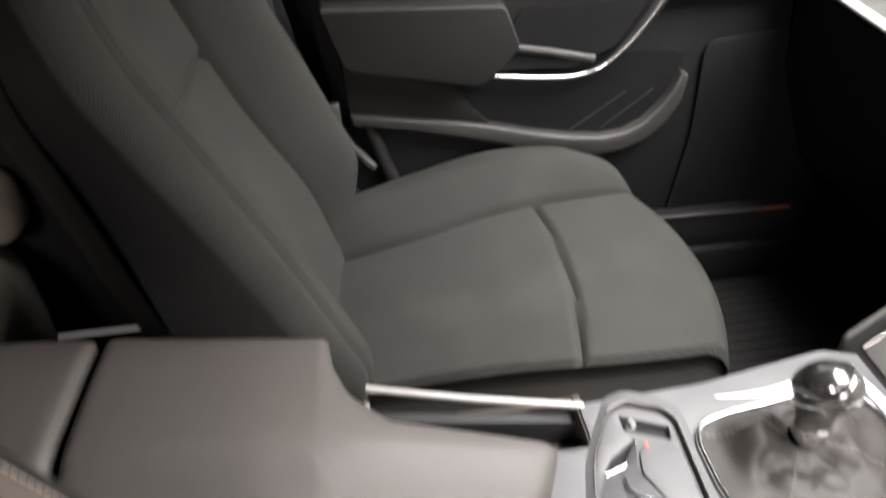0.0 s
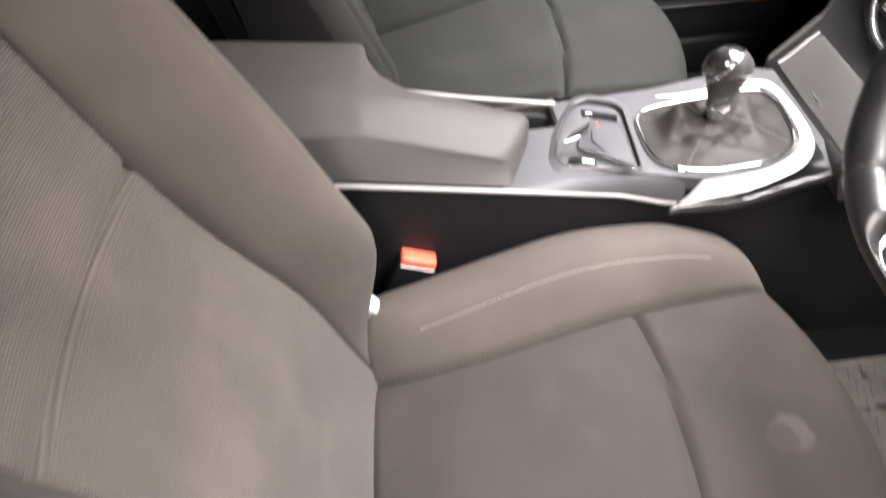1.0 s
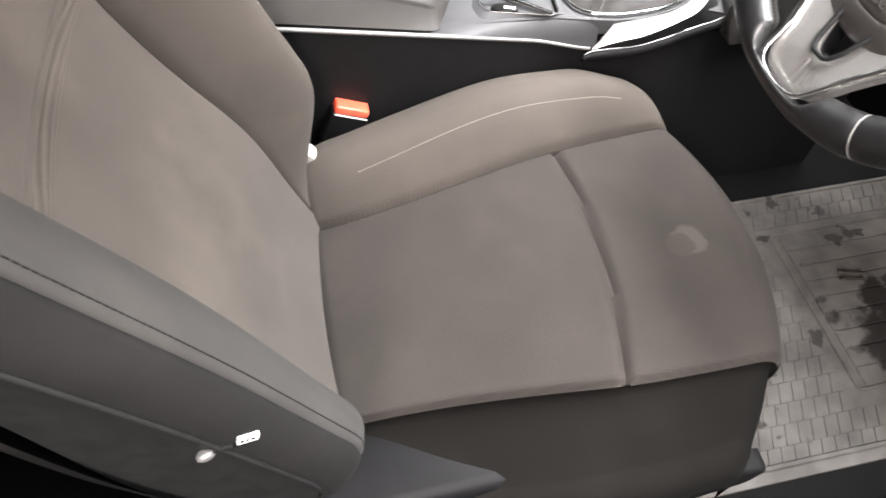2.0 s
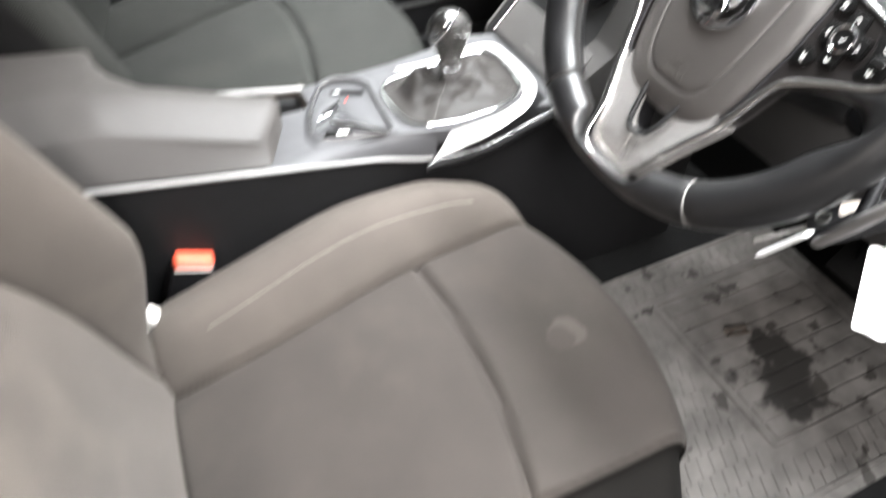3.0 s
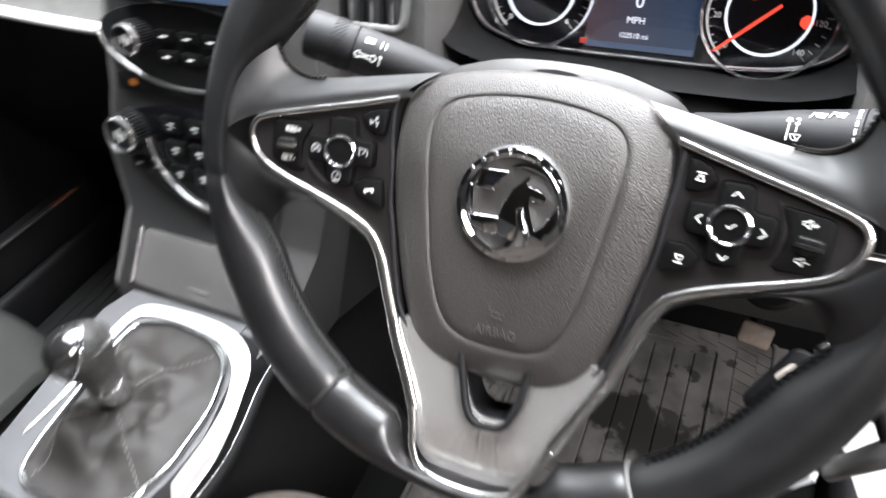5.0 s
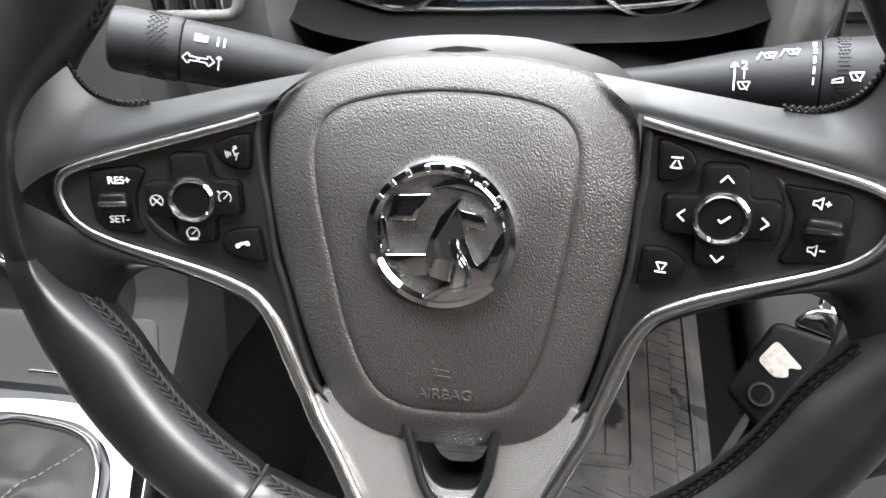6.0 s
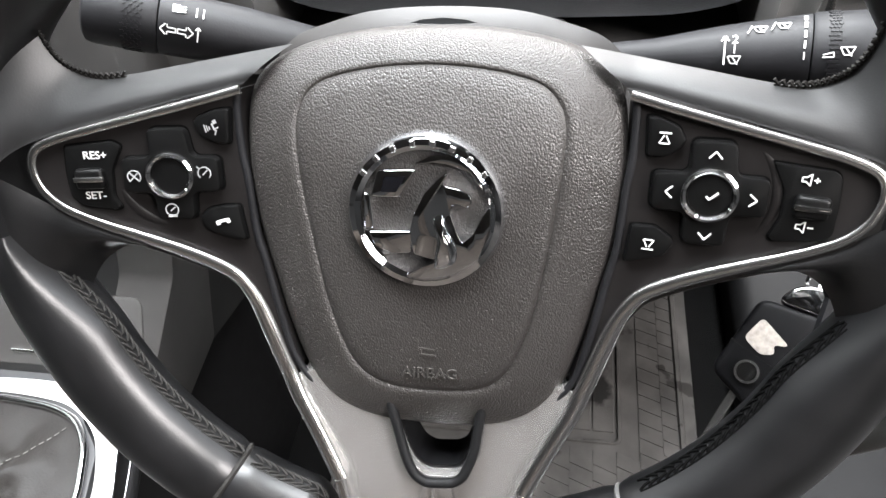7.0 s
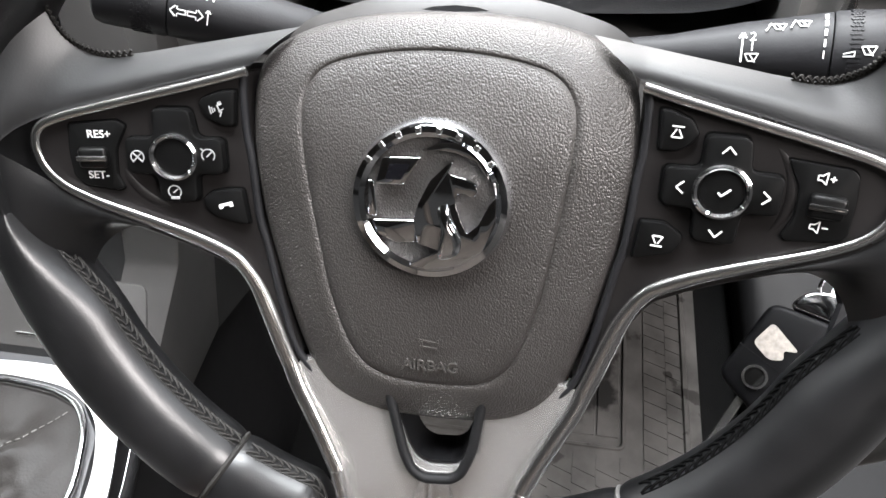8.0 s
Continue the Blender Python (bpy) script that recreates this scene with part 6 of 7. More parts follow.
def dial(cx, needle_deg, span, k=0.85, cy=-0.006):
    d = part("dial_ring", lathe([(0.0545 * k, -0.004), (0.0555 * k, 0.003), (0.0580 * k, 0.004), (0.060 * k, 0.0), (0.060 * k, -0.004)], 56, IM @ Matrix.Translation((cx, cy, 0))), CHROME, cluster, "chrome dial ring")
    part("outer_arc", tube([IM @ Vector((cx + 0.0520 * k * math.cos(a), cy + 0.0520 * k * math.sin(a), -0.001)) for a in np.linspace(2.3, 4.0, 20)], 0.0012, seg=8, flat=0.4), FAINT2, d, "grey outer arc")
    part("inner_ring", lathe([(0.0348 * k, -0.003), (0.0348 * k, 0.0005), (0.0370 * k, 0.0005), (0.0370 * k, -0.003)], 48, IM @ Matrix.Translation((cx, cy, 0))), GLOW_WHITE, d, "lit white ring")
    ticks = []
    for i in range(31):
        a = radians(225 - 270 * i / 30)
        ticks.append(box(-0.0022 if i % 5 else -0.0035, 0.002, -0.0003, 0.0003, -0.0035, -0.0028, 0, m=IM @ pose(cx + 0.0505 * k * math.cos(a), cy + 0.0505 * k * math.sin(a), 0, 0, 0, math.degrees(a))))
    part("tick_marks", join(*ticks), FAINT2, d)
    for i, txt in enumerate(span):
        a = radians(225 - 270 * i / (len(span) - 1))
        part("dial_number", lettering(txt, 0.0062, IM @ pose(cx + 0.0435 * k * math.cos(a), cy + 0.0435 * k * math.sin(a), -0.003)), MARK, d)
    a = radians(needle_deg)
    part("needle", tube([IM @ Vector((cx + r * k * math.cos(a), cy + r * k * math.sin(a), 0.002)) for r in (-0.012, 0.02, 0.054)], [0.0012, 0.0014, 0.0010], seg=6), GLOW_NEEDLE, d, "lit red needle")
    return d


d1 = dial(-0.094, 180, ["0", "1", "2", "3", "4", "5", "6"], 0.85, -0.009)
d2 = dial(0.093, 222, ["0", "20", "40", "60", "80", "100", "120", "140"], 0.88, -0.014)
part("warning_lamp", prism(rounded(mm([(-4.2, -1.0), (-4.2, 1.6), (-2.4, 1.6), (-2.4, 2.6), (2.2, 2.6), (2.2, 1.4), (4.4, 1.4), (4.4, -2.4), (-2.6, -2.4), (-2.6, -1.0)]), 0.0004, 2), -0.003, 0.0, 0, m=IM @ Matrix.Translation((-0.0775, 0.001, 0))), GLOW_AMBER, d1, "lit amber engine lamp")
for x, y, c in ((0.080, 0.000, GLOW_NEEDLE), (0.121, -0.018, GLOW_NEEDLE)):
    part("warning_lamp", lathe([(0, 0.0), (0.0052, 0.0), (0.0052, -0.003), (0, -0.003)], 7, IM @ Matrix.Translation((x, y, 0.0))), c, d2, "lit red lamp")
disp = part("display", box(-0.050, 0.043, -0.053, 0.008, -0.0045, -0.001, 0.001, 1, IM), GLOW_FADE, cluster, "lit dark blue screen")
part("display_band", box(-0.049, 0.042, -0.0525, -0.0480, -0.002, -0.0005, 0, 1, IM), GLOW_BLUE, disp)
part("display_corner", box(-0.0535, -0.0475, -0.0510, -0.0465, -0.0012, 0.0, 0, 1, IM), GLOW_RED, disp)
part("display_text", lettering("Speed", 0.0090, IM @ pose(-0.031, 0.0015, 0.0002)), GLOW_WHITE, disp)
part("display_text", lettering("0", 0.0145, IM @ pose(-0.007, -0.0135, 0.0002)), GLOW_WHITE, disp)
part("display_text", lettering("MPH", 0.0078, IM @ pose(-0.008, -0.0285, 0.0002)), GLOW_WHITE, disp)
part("display_text", lettering("122510 mi", 0.0058, IM @ pose(-0.008, -0.0410, 0.0004)), GLOW_WHITE, disp)
lens = part("lens", prism(bez, 0.006, 0.008, 0, m=IM @ Matrix.Diagonal((0.97, 0.965, 1, 1))), GLASS, cluster, "clear lens")
lens.visible_shadow = False

# ---- centre stack ----
stack = thing("centre_stack", (0.55, 0.285, 0.46), "satin graphite centre stack with radio and heater controls", "centre stack")
YC = 0.285


def stack_x(z):
    """The face of the stack over its height."""
    return 0.540 + (z - 0.515) * 0.26


def stack_frame(z, y=YC, off=0.0):
    """x to the driver's right, y up the face, z out of it."""
    u = Vector((0.26, 0, 1)).normalized()
    n = Vector((-1, 0, 0.26)).normalized()
    p = Vector((stack_x(z), y, z)) + n * off
    return Matrix(((0, u.x, n.x, p.x), (-1, 0, 0, p.y), (0, u.z, n.z, p.z), (0, 0, 0, 1)))


def tapered(bm):
    """The stack narrows upwards on the passenger's side."""
    for v in bm.verts:
        v.co.y -= 0.040 * clamp((v.co.z - 0.60) / 0.12) * clamp((v.co.y - 0.285) / 0.12)
    return bm


part("body", tapered(profile_loft([(y, [(0.78, 0.84), (0.640, 0.835), (stack_x(0.80), 0.80), (stack_x(0.70), 0.70), (stack_x(0.65), 0.65), (stack_x(0.60), 0.60), (0.545, 0.525), (0.484, 0.462), (0.484, 0.42), (0.80, 0.30)]) for y in (0.191, 0.20, 0.285, 0.395, 0.408)])), STACKDARK, stack, "dark graphite body", split=45)


def cheek(sg, y0):
    pts = [(0.500, 0.40), (0.486, 0.44), (0.486, 0.466), (0.546, 0.53), (0.560, 0.595), (0.577, 0.66), (0.594, 0.72), (0.615, 0.80), (0.68, 0.80), (0.640, 0.62), (0.610, 0.46), (0.57, 0.40)]
    m = Matrix(((1, 0, 0, 0), (0, 0, sg, y0), (0, 1, 0, 0), (0, 0, 0, 1)))
    bm = prism(rounded(pts, 0.006), 0, 0.008 if sg > 0 else 0.048, 0.003, 2, m)
    if sg < 0:  # the stack narrows towards its foot
        for v in bm.verts:
            v.co.y += 0.038 * clamp((0.585 - v.co.z) / 0.12)
    return bm


part("cheek", cheek(-1, 0.191), STACK, stack, "grey side cheek")
part("cheek", tapered(cheek(1, 0.408)), STACK, stack, "graphite side cheek")
TU2 = Vector((0.061, 0, 0.063)).normalized()
TM2 = Matrix(((0, TU2.x, -TU2.z, 0.4845), (-1, 0, 0, YC), (0, TU2.z, TU2.x, 0.4635), (0, 0, 0, 1)))
part("tray_lid", prism(rounded([(-0.100, 0.008), (0.098, 0.008), (0.096, 0.072), (-0.098, 0.072)], 0.008), -0.003, 0.0035, 0.0015, 2, TM2), STACK, stack, "satin graphite tray lid")
part("lid_edge", tube([TM2 @ Vector((-0.103, y, 0.003)) for y in (0.01, 0.04, 0.072)], 0.0028, seg=8), SATINCHR, stack, "bright edge")
part("lid_mark", box(-0.015, 0.015, -0.0016, 0.0016, 0.003, 0.0050, 0.0006, 1, TM2 @ Matrix.Translation((-0.010, 0.020, 0))), SATINCHR, stack, "small bright bar")
# heater controls
heat = [Vector((0.095 * math.cos(a) * (1 if math.sin(a) < 0 else 1.06), (0.085 if math.sin(a) < 0 else 0.03) * math.sin(a))) for a in np.linspace(0, 2 * math.pi, 44, endpoint=False)]
HM = stack_frame(0.630)
part("heater_panel", prism(heat, -0.002, 0.004, 0.002, 2, HM), SCREEN, stack, "gloss black heater panel")
part("heater_trim", tube([HM @ Vector((p.x * 0.70, p.y * 0.90, 0.005)) for p in heat[21:44]], 0.0030, seg=8), SATINCHR, stack, "bright curved trim")


def knob(m, r, name="knob"):
    k = part(name, lathe([(r * 1.12, 0.0), (r * 1.10, 0.004), (r, 0.006), (r * 0.94, 0.022), (r * 0.80, 0.0245), (r * 0.76, 0.023), (0, 0.023)], 40, m), BLACK, stack)
    teeth = [box(-0.0008, 0.0008, -0.0006, 0.0006, 0.006, 0.021, 0, m=m @ pose(r * math.cos(a), r * math.sin(a), 0, 0, 0, math.degrees(a))) for a in np.linspace(0, 2 * math.pi, 36, endpoint=False)]
    part("grip_ribs", join(*teeth), DARK, k)
    part("knob_ring", lathe([(r * 0.80, 0.0235), (r * 0.83, 0.0255), (r * 0.95, 0.0235), (r * 0.97, 0.021)], 40, m), SATINCHR, k, "bright ring")
    part("knob_print", bars([(0, 0.0, 0.0012, r * 0.7, 0), (r * 0.25, 0, 0.0012, r * 0.4, 0), (-r * 0.25, 0, 0.0012, r * 0.4, 0)], 0.023, m), MARK, k)
    return k


knob(stack_frame(0.627, YC + 0.084), 0.020)
knob(stack_frame(0.627, YC - 0.080), 0.020)
for i, y in enumerate((0.03, 0.0, -0.03)):
    for j, z in enumerate((0.640, 0.615, 0.590)):
        b = part("heater_button", box(-0.012, 0.012, -0.009, 0.009, 0, 0.0065, 0.002, 2, stack_frame(z, YC + y)), BUTTON, stack)
        part("button_print", bars([(0, 0.001, 0.007, 0.0016, 0), (0, -0.003, 0.005, 0.0010, 0)], 0.0065, stack_frame(z, YC + y)), MARK, b)
for y in (0.085, 0.06):
    b = part("heater_button", box(-0.010, 0.010, -0.007, 0.007, 0, 0.0065, 0.002, 2, stack_frame(0.592, YC + y)), BUTTON, stack)
    part("button_print", bars([(0, 0, 0.006, 0.0015, 0)], 0.0065, stack_frame(0.592, YC + y)), MARK, b)
part("toggle_strip", prism(rounded([(-0.092, -0.009), (0.096, -0.009), (0.096, 0.009), (-0.090, 0.009)], 0.005), -0.001, 0.004, 0.001, 2, stack_frame(0.676)), BLACK, stack)
for y in (0.07, -0.07):
    part("seat_heater_mark", bars([(0.003 * i, 0, 0.0012, 0.006, 15) for i in (-1, 0, 1)], 0.0042, stack_frame(0.676, YC + y)), DIM_AMBER, stack, "dimly lit amber mark")
# radio
radio = [Vector((0.098 * math.cos(a) * (1.02 if math.sin(a) > 0 else 1), (0.032 if math.sin(a) > 0 else 0.045) * math.sin(a))) for a in np.linspace(0, 2 * math.pi, 44, endpoint=False)]
RM = stack_frame(0.721)
part("radio_panel", prism(radio, -0.002, 0.005, 0.002, 2, RM), BLACK, stack, "black radio panel")
part("radio_trim", tube([RM @ Vector((p.x * 1.01, p.y * 1.01, 0.004)) for p in radio[22:44]], 0.0026, seg=8), SATINCHR, stack, "bright curved trim")
knob(stack_frame(0.7215, YC + 0.046), 0.0155)
knob(stack_frame(0.7215, YC - 0.080), 0.0155)
for i in range(4):
    for j in range(2):
        m = stack_frame(0.7245 - 0.018 * j, YC + 0.014 - 0.027 * i)
        b = part("radio_button", box(-0.011, 0.011, -0.0055, 0.0055, 0.003, 0.009, 0.002, 2, m), BUTTON, stack)
        part("button_print", bars([(0, 0, 0.007, 0.0016, 0)], 0.009, m), MARK, b)
tablet = part("infotainment_screen", box(-0.072, 0.076, -0.036, 0.036, 0.0, 0.010, 0.004, 3, stack_frame(0.787, YC - 0.012, 0.004)), SCREEN, stack, "lit colour screen")
part("screen_area", box(-0.064, 0.068, -0.006, 0.030, 0.010, 0.0105, 0, 1, stack_frame(0.787, YC - 0.012, 0.004)), GLOW_RED, tablet)
part("screen_area", box(-0.064, 0.068, -0.030, -0.0065, 0.010, 0.0105, 0, 1, stack_frame(0.787, YC - 0.012, 0.004)), GLOW_BLUE, tablet)
part("screen_text", lettering("Classi", 0.010, stack_frame(0.776, YC - 0.055, 0.0152)), GLOW_WHITE, tablet)
part("screen_text", bars([(-0.04, -0.012, 0.03, 0.005, 0), (0.01, -0.012, 0.03, 0.005, 0)], 0.0106, stack_frame(0.787, YC - 0.012, 0.004)), GLOW_WHITE, tablet)
vent = thing("centre_air_vent", (0.66, 0.135, 0.76), "dark centre air vent with silver-edged slats", "air vent")
VM = Matrix(((0, 0.35, -0.936, 0.660), (-1, 0, 0, 0.117), (0, 0.936, 0.35, 0.775), (0, 0, 0, 1)))
part("frame", tube([VM @ Vector((p.x, p.y, 0.004)) for p in rounded([(-0.040, -0.05), (0.036, -0.05), (0.044, 0.05), (-0.044, 0.05)], 0.01)], 0.004, True, 8), GREYPL, vent)
part("backing", box(-0.041, 0.040, -0.05, 0.05, -0.012, -0.006, 0, 1, VM), BLACK, vent)
for i in range(8):
    part("slat", box(-0.0016, 0.0016, -0.047, 0.047, -0.008, 0.005, 0.0007, 1, VM @ Matrix.Translation((-0.034 + 0.0096 * i, 0, 0))), BLACK if i % 2 else CHROME, vent)
part("pod", profile_loft([(y, [(0.82, 0.86), (0.70, 0.845), (0.672, 0.80), (0.645, 0.72), (0.64, 0.66), (0.80, 0.62)]) for y in (0.162, 0.13, 0.09, 0.066)]), GREYPL, dash, "grey vent pod", split=45)

# ---- passenger door ----
door = thing("passenger_door", (0.4, 1.0, 0.1), "closed passenger door with black pocket and chrome pull handle", "car door")
DYP = 0.992


def on_door(y):
    """x along the car, y up, z out of the door towards the cabin."""
    return Matrix(((1, 0, 0, 0), (0, 0, -1, y), (0, 1, 0, 0), (0, 0, 0, 1)))


def door_window():
    return box(-0.10, 0.95, 1.012, 1.018, 0.86, 1.26, 0)


part("door_skin", prism(rounded([(-0.06, 0.06), (0.98, 0.06), (0.98, 0.86), (-0.12, 0.86), (-0.075, 0.5)], 0.03), 0, 0.05, 0.004, 2, on_door(1.05)), DARK, door, "dark lower door trim")
g = part("door_glass", door_window(), GLASS, door, "clear window glass", smooth=False)
g.visible_shadow = False
part("door_seal", tube([(-0.085, 0.995, 0.86), (-0.062, 0.992, 0.72), (-0.040, 0.990, 0.55), (0.0, 0.988, 0.40), (0.035, 0.988, 0.30), (0.05, 0.99, 0.10)], 0.013, seg=10), RUBBER, door, "black rubber seal")
pocket = smooth_line(mm([(105, 565), (150, 505), (183, 466), (250, 436), (340, 426), (420, 424), (480, 448), (515, 500), (524, 545), (500, 570), (300, 575), (180, 572)]), True, 5)
part("upper_trim", prism(rounded([(-0.045, 0.60), (0.17, 0.56), (0.225, 0.615), (0.30, 0.66), (0.98, 0.66), (0.98, 0.86), (-0.10, 0.86)], 0.02), 0, 0.022, 0.006, 3, on_door(DYP)), DOORTRIM, door, "dark grey upper door trim")
part("arm_block", prism(rounded([(-0.05, 0.600), (0.160, 0.556), (0.178, 0.566), (0.226, 0.618), (0.20, 0.685), (-0.08, 0.70)], 0.012), 0, 0.060, 0.014, 4, on_door(DYP)), DOORTRIM, door, "padded dark grey door armrest", split=50)
part("middle_trim", prism(rounded([(-0.05, 0.508), (0.19, 0.462), (0.152, 0.503), (0.111, 0.566), (0.10, 0.578), (-0.055, 0.60)], 0.006), 0, 0.016, 0.004, 2, on_door(DYP)), DOORTRIM, door, "dark grey side trim")
part("pocket_back", prism(pocket, 0, 0.004, 0, m=on_door(DYP - 0.001)), BLACK, door, "black door pocket")
band = [(-0.05, 0.510), (0.05, 0.493), (0.13, 0.479), (0.19, 0.466), (0.272, 0.443), (0.335, 0.430), (0.389, 0.424), (0.43, 0.428), (0.462, 0.444), (0.490, 0.474), (0.508, 0.505), (0.518, 0.535), (0.532, 0.528), (0.528, 0.482), (0.510, 0.444), (0.478, 0.411), (0.435, 0.392), (0.389, 0.387), (0.33, 0.393), (0.27, 0.407), (0.18, 0.436), (0.05, 0.470), (-0.05, 0.490)]
part("pocket_rim", prism([Vector(p) for p in band], 0, 0.022, 0.006, 3, on_door(DYP - 0.004)), DOORRIM, door, "grey pocket rim", split=50)
for i in range(2):
    part("pocket_rib", tube([Vector((0.33 + 0.06 * i, 0.43, 0.006)), Vector((0.43 + 0.05 * i, 0.50, 0.006))], 0.0025, seg=6, m=on_door(DYP)), DARK, door)
loop = [(0.172, 0.566), (0.25, 0.556), (0.32, 0.552), (0.365, 0.563), (0.40, 0.592), (0.43, 0.63), (0.46, 0.68), (0.50, 0.74)]
part("pull_handle", tube([Vector((x, z, 0.035)) for x, z in smooth_line(loop, False, 6)], [0.0040 + 0.008 * clamp((i - 16) / 24) for i in range(43)], seg=12, m=on_door(DYP), flat=1.3), SATINCHR, door, "bright chrome pull handle", split=60)
part("handle_recess", prism(rounded([(0.18, 0.57), (0.33, 0.562), (0.40, 0.60), (0.45, 0.67), (0.23, 0.665), (0.21, 0.61)], 0.01), 0, 0.004, 0, m=on_door(DYP - 0.02)), BLACK, door)
part("switch_bar", tube([Vector((0.212, 0.609, 0.03)), Vector((0.285, 0.594, 0.03)), Vector((0.356, 0.577, 0.03))], 0.0062, seg=12, m=on_door(DYP)), DOORRIM, door, "grey switch bar")
part("lower_trim", prism(rounded([(0.54, 0.10), (0.96, 0.10), (0.96, 0.60), (0.56, 0.58), (0.57, 0.40)], 0.03), 0, 0.004, 0.002, 2, on_door(DYP)), BLACK, door, "black front door trim")
sill = solid("passenger_sill", box(-0.1, 0.95, 0.945, 1.0, 0.05, 0.15, 0.012, 3), DARK, "black plastic sill plate of the passenger door", "door sill", "structure")
part("sill_step", box(0.40, 0.84, 0.958, 0.999, 0.148, 0.232, 0.010, 3), DARK, sill, "raised black sill step")
part("scuff_strip", tube([(0.45, 0.957, 0.236), (0.60, 0.957, 0.234), (0.74, 0.957, 0.231)], [0.003, 0.0065, 0.0065], seg=10, flat=0.6), DOORRIM, sill, "dull grey scuff strip")
part("scuff_end", tube([(0.742, 0.957, 0.231), (0.80, 0.957, 0.229)], [0.0062, 0.004], seg=10, flat=0.6), ORANGE, sill, "orange-brown strip end")
belt = thing("seat_belt", (-0.13, 0.965, 0.10), "dark seat belt with chrome anchor beside the passenger seat", "seat belt")
part("webbing", tube([(-0.20, 0.955, 1.10), (-0.15, 0.965, 0.70), (-0.10, 0.965, 0.42), (-0.06, 0.95, 0.34)], 0.022, seg=6, flat=0.08, up=(0, 1, 0)), WEB, belt)
part("anchor", tube([(-0.075, 0.955, 0.505), (-0.055, 0.955, 0.46), (-0.02, 0.955, 0.415)], 0.007, seg=8), GRIP, belt, "bright steel anchor")
part("tongue", box(-0.095, -0.065, 0.945, 0.958, 0.50, 0.545, 0.003, 2), SATINCHR, belt, "bright steel tongue")

# ---- rear ----
rear = thing("rear_seat", (-0.9, 0.285, 0.06), "beige rear bench seat behind the front seats", "car seat")


def bench(u, v):
    ang = 2 * math.pi * v
    r = (abs(math.cos(ang)) ** 4 + abs(math.sin(ang)) ** 4) ** -0.25
    k = 1 - 0.25 * abs(2 * u - 1) ** 6
    return Vector((-0.85 + 0.27 * r * math.cos(ang) * k, -0.40 + 1.35 * u, 0.235 + 0.185 * r * math.sin(ang) * k))


part("cushion", sheet(bench, 30, 40, wrap=True), BEIGE, rear)
part("backrest", box(-1.34, -1.14, -0.40, 0.95, 0.30, 0.80, 0.05, 4, None), BEIGE, rear)
rear_door = thing("rear_door_panel", (-0.8, 1.0, 0.3), "dark rear door panel with an orange-brown trim strip", "car door")
part("panel", box(-1.2, -0.25, 0.985, 1.03, 0.08, 0.86, 0.01, 2), DARK, rear_door)
solid("pillar_b_lower", box(-0.40, 0.02, 1.055, 1.09, -0.05, 0.90, 0.008), DARK, "dark lower body side behind the passenger door's edge", "car pillar", "structure")
part("strip", box(-1.1, -0.42, 0.965, 0.988, 0.555, 0.60, 0.008, 3), ORANGE, rear_door, "orange-brown strip")
part("armrest", box(-1.10, -0.60, 0.885, 0.99, 0.36, 0.485, 0.04, 5), TAUPE, rear_door, "taupe cloth armrest")

# ---- footwells ----
mat_d = thing("driver_floor_mat", (0.75, -0.09, 0.055), "dusty dark rubber floor mat with slotted tread and wet stains", "floor mat")
part("base", box(0.30, 1.0, -0.345, 0.135, 0.056, 0.064, 0.002), MATRUB, mat_d)
pads = []
for i in range(27):
    for j in range(15):
        x, y = 0.405 + 0.0215 * i, -0.315 + 0.0305 * j
        if not (0.635 < x < 0.950 and -0.255 < y < 0.062) and x < 0.975 and y < 0.112:
            pads.append(prism([Vector((x + sx * 0.0099 + sy * 0.0055, y + sy * 0.0150)) for sx, sy in ((-1, -1), (1, -1), (1, 1), (-1, 1))], 0.063, 0.0658, 0.0))
tread = part("slotted_tread", join(*pads), MATRUB, mat_d, smooth=False)
tread["kind"] = "stuff"
for i in range(9):
    part("long_rib", box(0.662, 0.925, -0.222 + 0.0315 * i - 0.0145, -0.222 + 0.0315 * i + 0.0145, 0.063, 0.0665, 0.001, 1), MATRUB, mat_d)
part("border", tube([(x, y, 0.0655) for x, y in rounded([(0.647, -0.243), (0.940, -0.243), (0.940, 0.051), (0.647, 0.051)], 0.01)], 0.003, True, 6), MATRUB, mat_d)
part("edge", tube([(x, y, 0.065) for x, y in rounded([(0.31, -0.325), (0.995, -0.325), (0.995, 0.13), (0.31, 0.13)], 0.03)], 0.005, True, 6), MATRUB, mat_d)
twig = thing("debris", (0.74, -0.056, 0.066), "small curled dark leaf on the floor mat", "leaf")
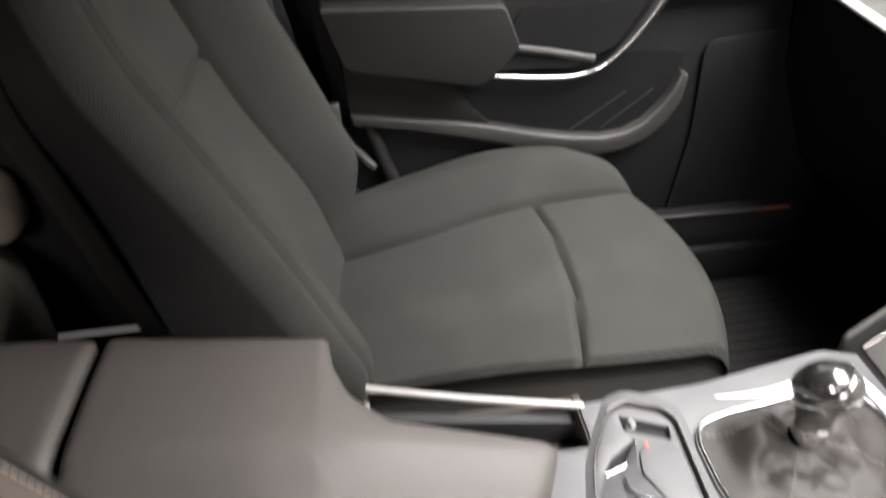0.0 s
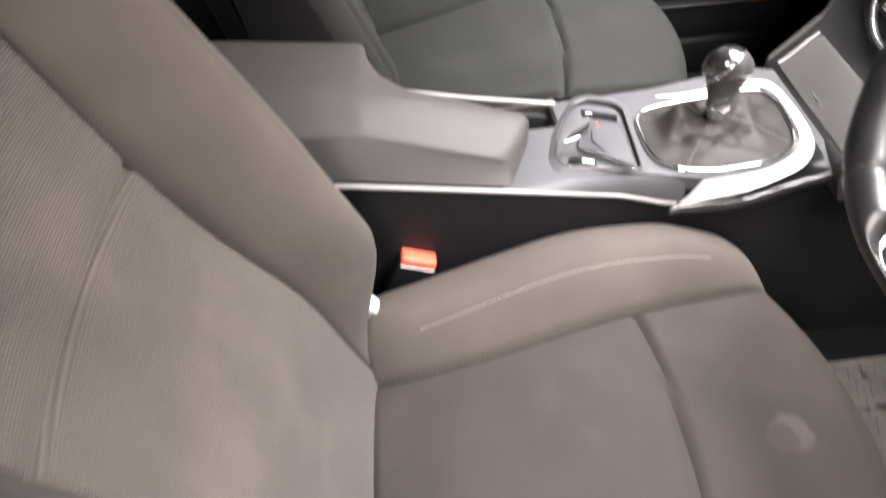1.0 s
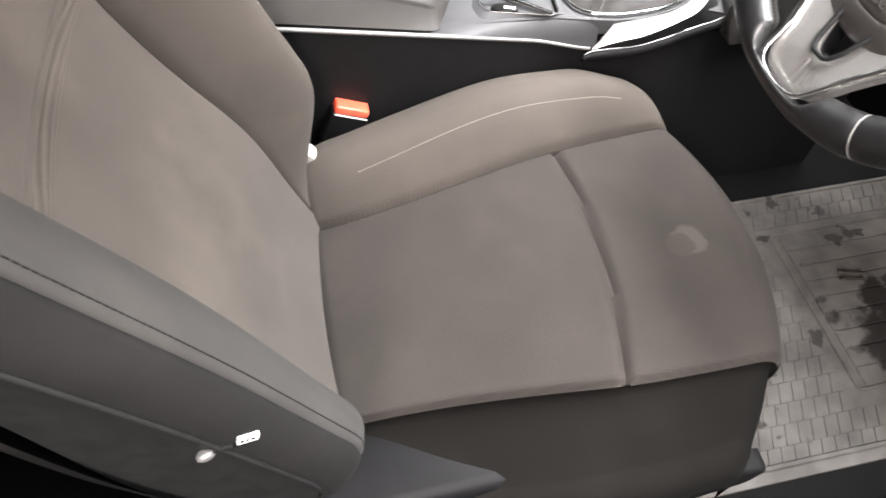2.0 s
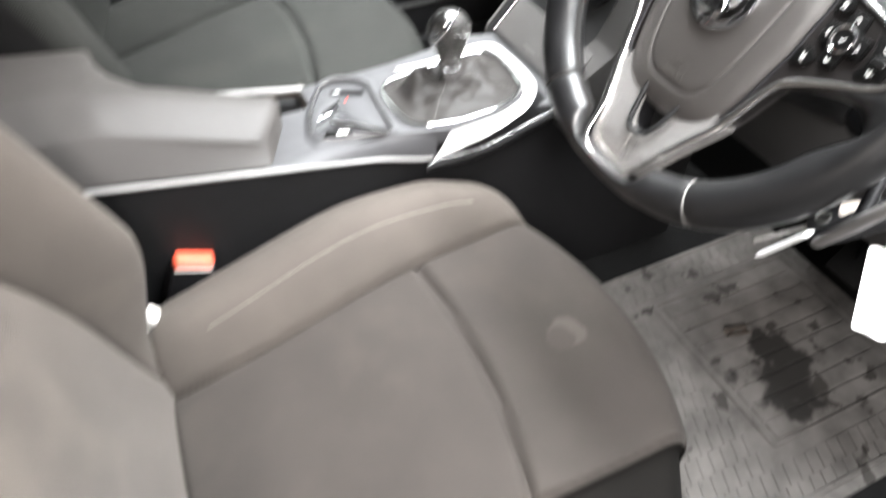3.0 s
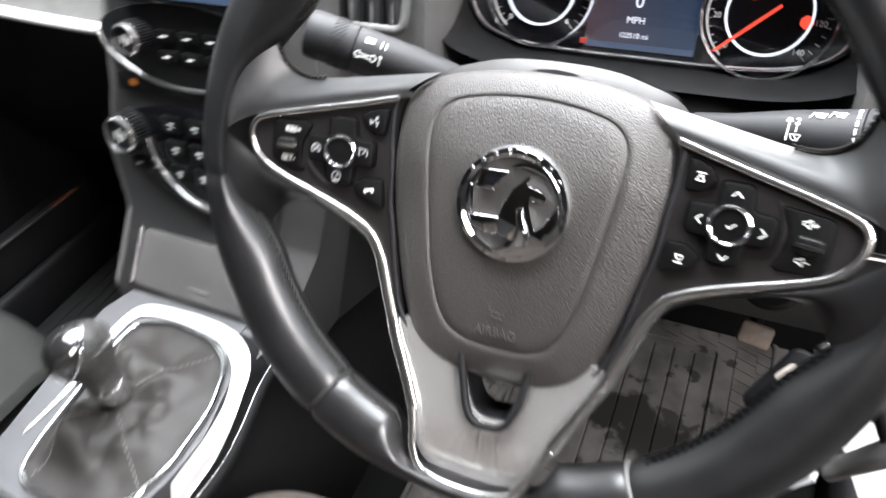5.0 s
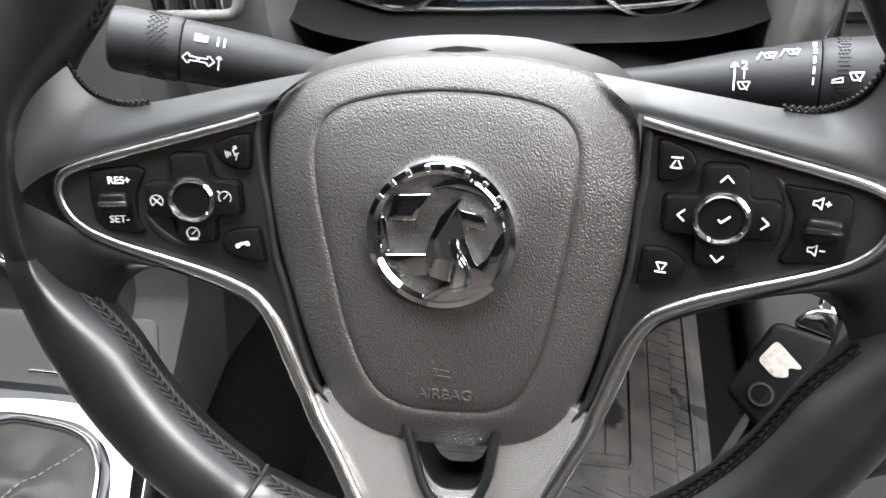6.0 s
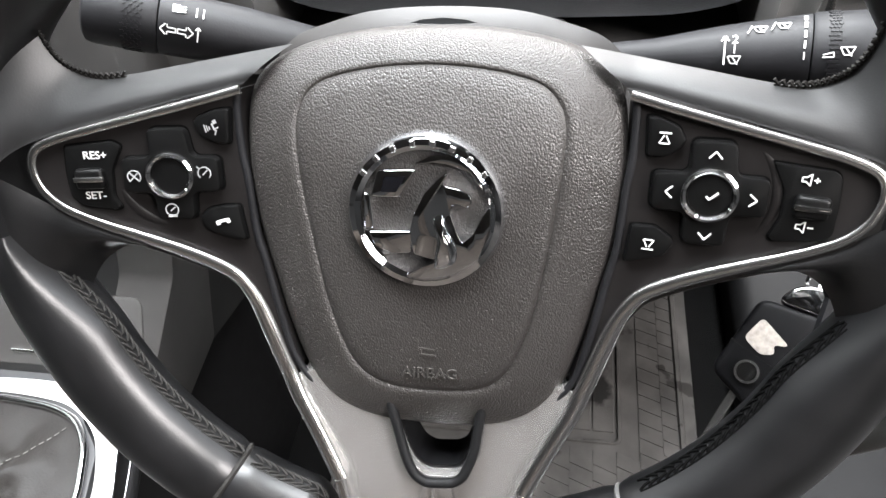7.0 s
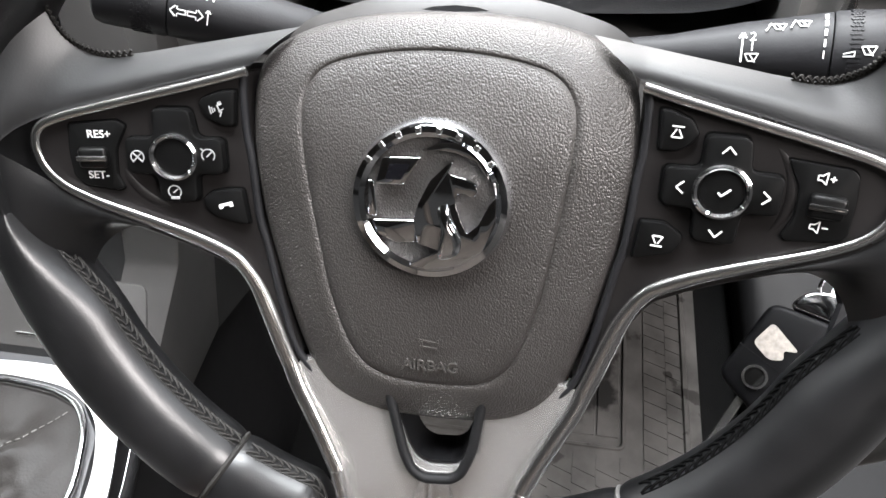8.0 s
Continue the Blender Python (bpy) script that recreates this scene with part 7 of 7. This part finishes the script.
part("leaf", sheet(lambda u, v: Vector((0.722 + 0.040 * u, -0.050 - 0.010 * u, 0.0735)) + Vector((0.05, 0.2, 0)).normalized() * (0.0065 * (1 + 0.5 * v) * math.sin(5.2 * v)) + Vector((0, 0, 0.0065 * (1 + 0.2 * v) * math.cos(5.2 * v) + 0.0008 * math.sin(u * 9))), 10, 24), material("dry_leaf", (0.030, 0.022, 0.016), 0.7, vary=0.3, scale=90), twig, "curled brown leaf", split=80)
mat_p = thing("passenger_floor_mat", (0.75, 0.67, 0.055), "rubber floor mat darkened for the shaded passenger footwell", "floor mat")
part("base", box(0.42, 1.0, 0.43, 0.94, 0.056, 0.064, 0.002), MATSHADE, mat_p)
part("rib", join(*[box(0.45, 0.97, 0.45 + 0.024 * i, 0.465 + 0.024 * i, 0.063, 0.067, 0.001, 1) for i in range(20)]), MATSHADE, mat_p)
pedal_b = thing("clutch_pedal", (0.93, 0.02, 0.2), "black rubber clutch pedal", "pedal", "pedals")
part("pad", box(-0.03, 0.03, -0.03, 0.03, -0.006, 0.006, 0.003, 2, Matrix.Translation((0.90, 0.03, 0.20)) @ pose(0, 0, 0, 0, -50, 0)), RUBBER, pedal_b)
part("arm", tube([(0.905, 0.03, 0.21), (0.95, 0.03, 0.35), (0.97, 0.03, 0.45)], 0.008, seg=8), BLACK, pedal_b)
pedal_c = copy_thing(pedal_b, pose(0.93, -0.10, 0.2))
pedal_c.name = "brake_pedal"
tagged(pedal_c, "black rubber brake pedal", "pedal")

accel = thing("accelerator_pedal", (0.87, -0.27, 0.064), "accelerator pedal with a worn pale brown pad", "pedal", "pedals")
part("pad", box(-0.015, 0.015, -0.020, 0.020, -0.006, 0.006, 0.005, 3, Matrix.Translation((0.80, -0.267, 0.283)) @ pose(0, 0, 0, 0, -48, 0) @ pose(0, 0, 0, 0, 0, -8)), material("worn_pedal_rubber", (0.17, 0.135, 0.11), 0.6, vary=0.2, scale=120), accel, "worn pale brown pad")
part("arm", tube([(0.81, -0.267, 0.275), (0.86, -0.267, 0.30), (0.93, -0.267, 0.42)], 0.008, seg=8), BLACK, accel)
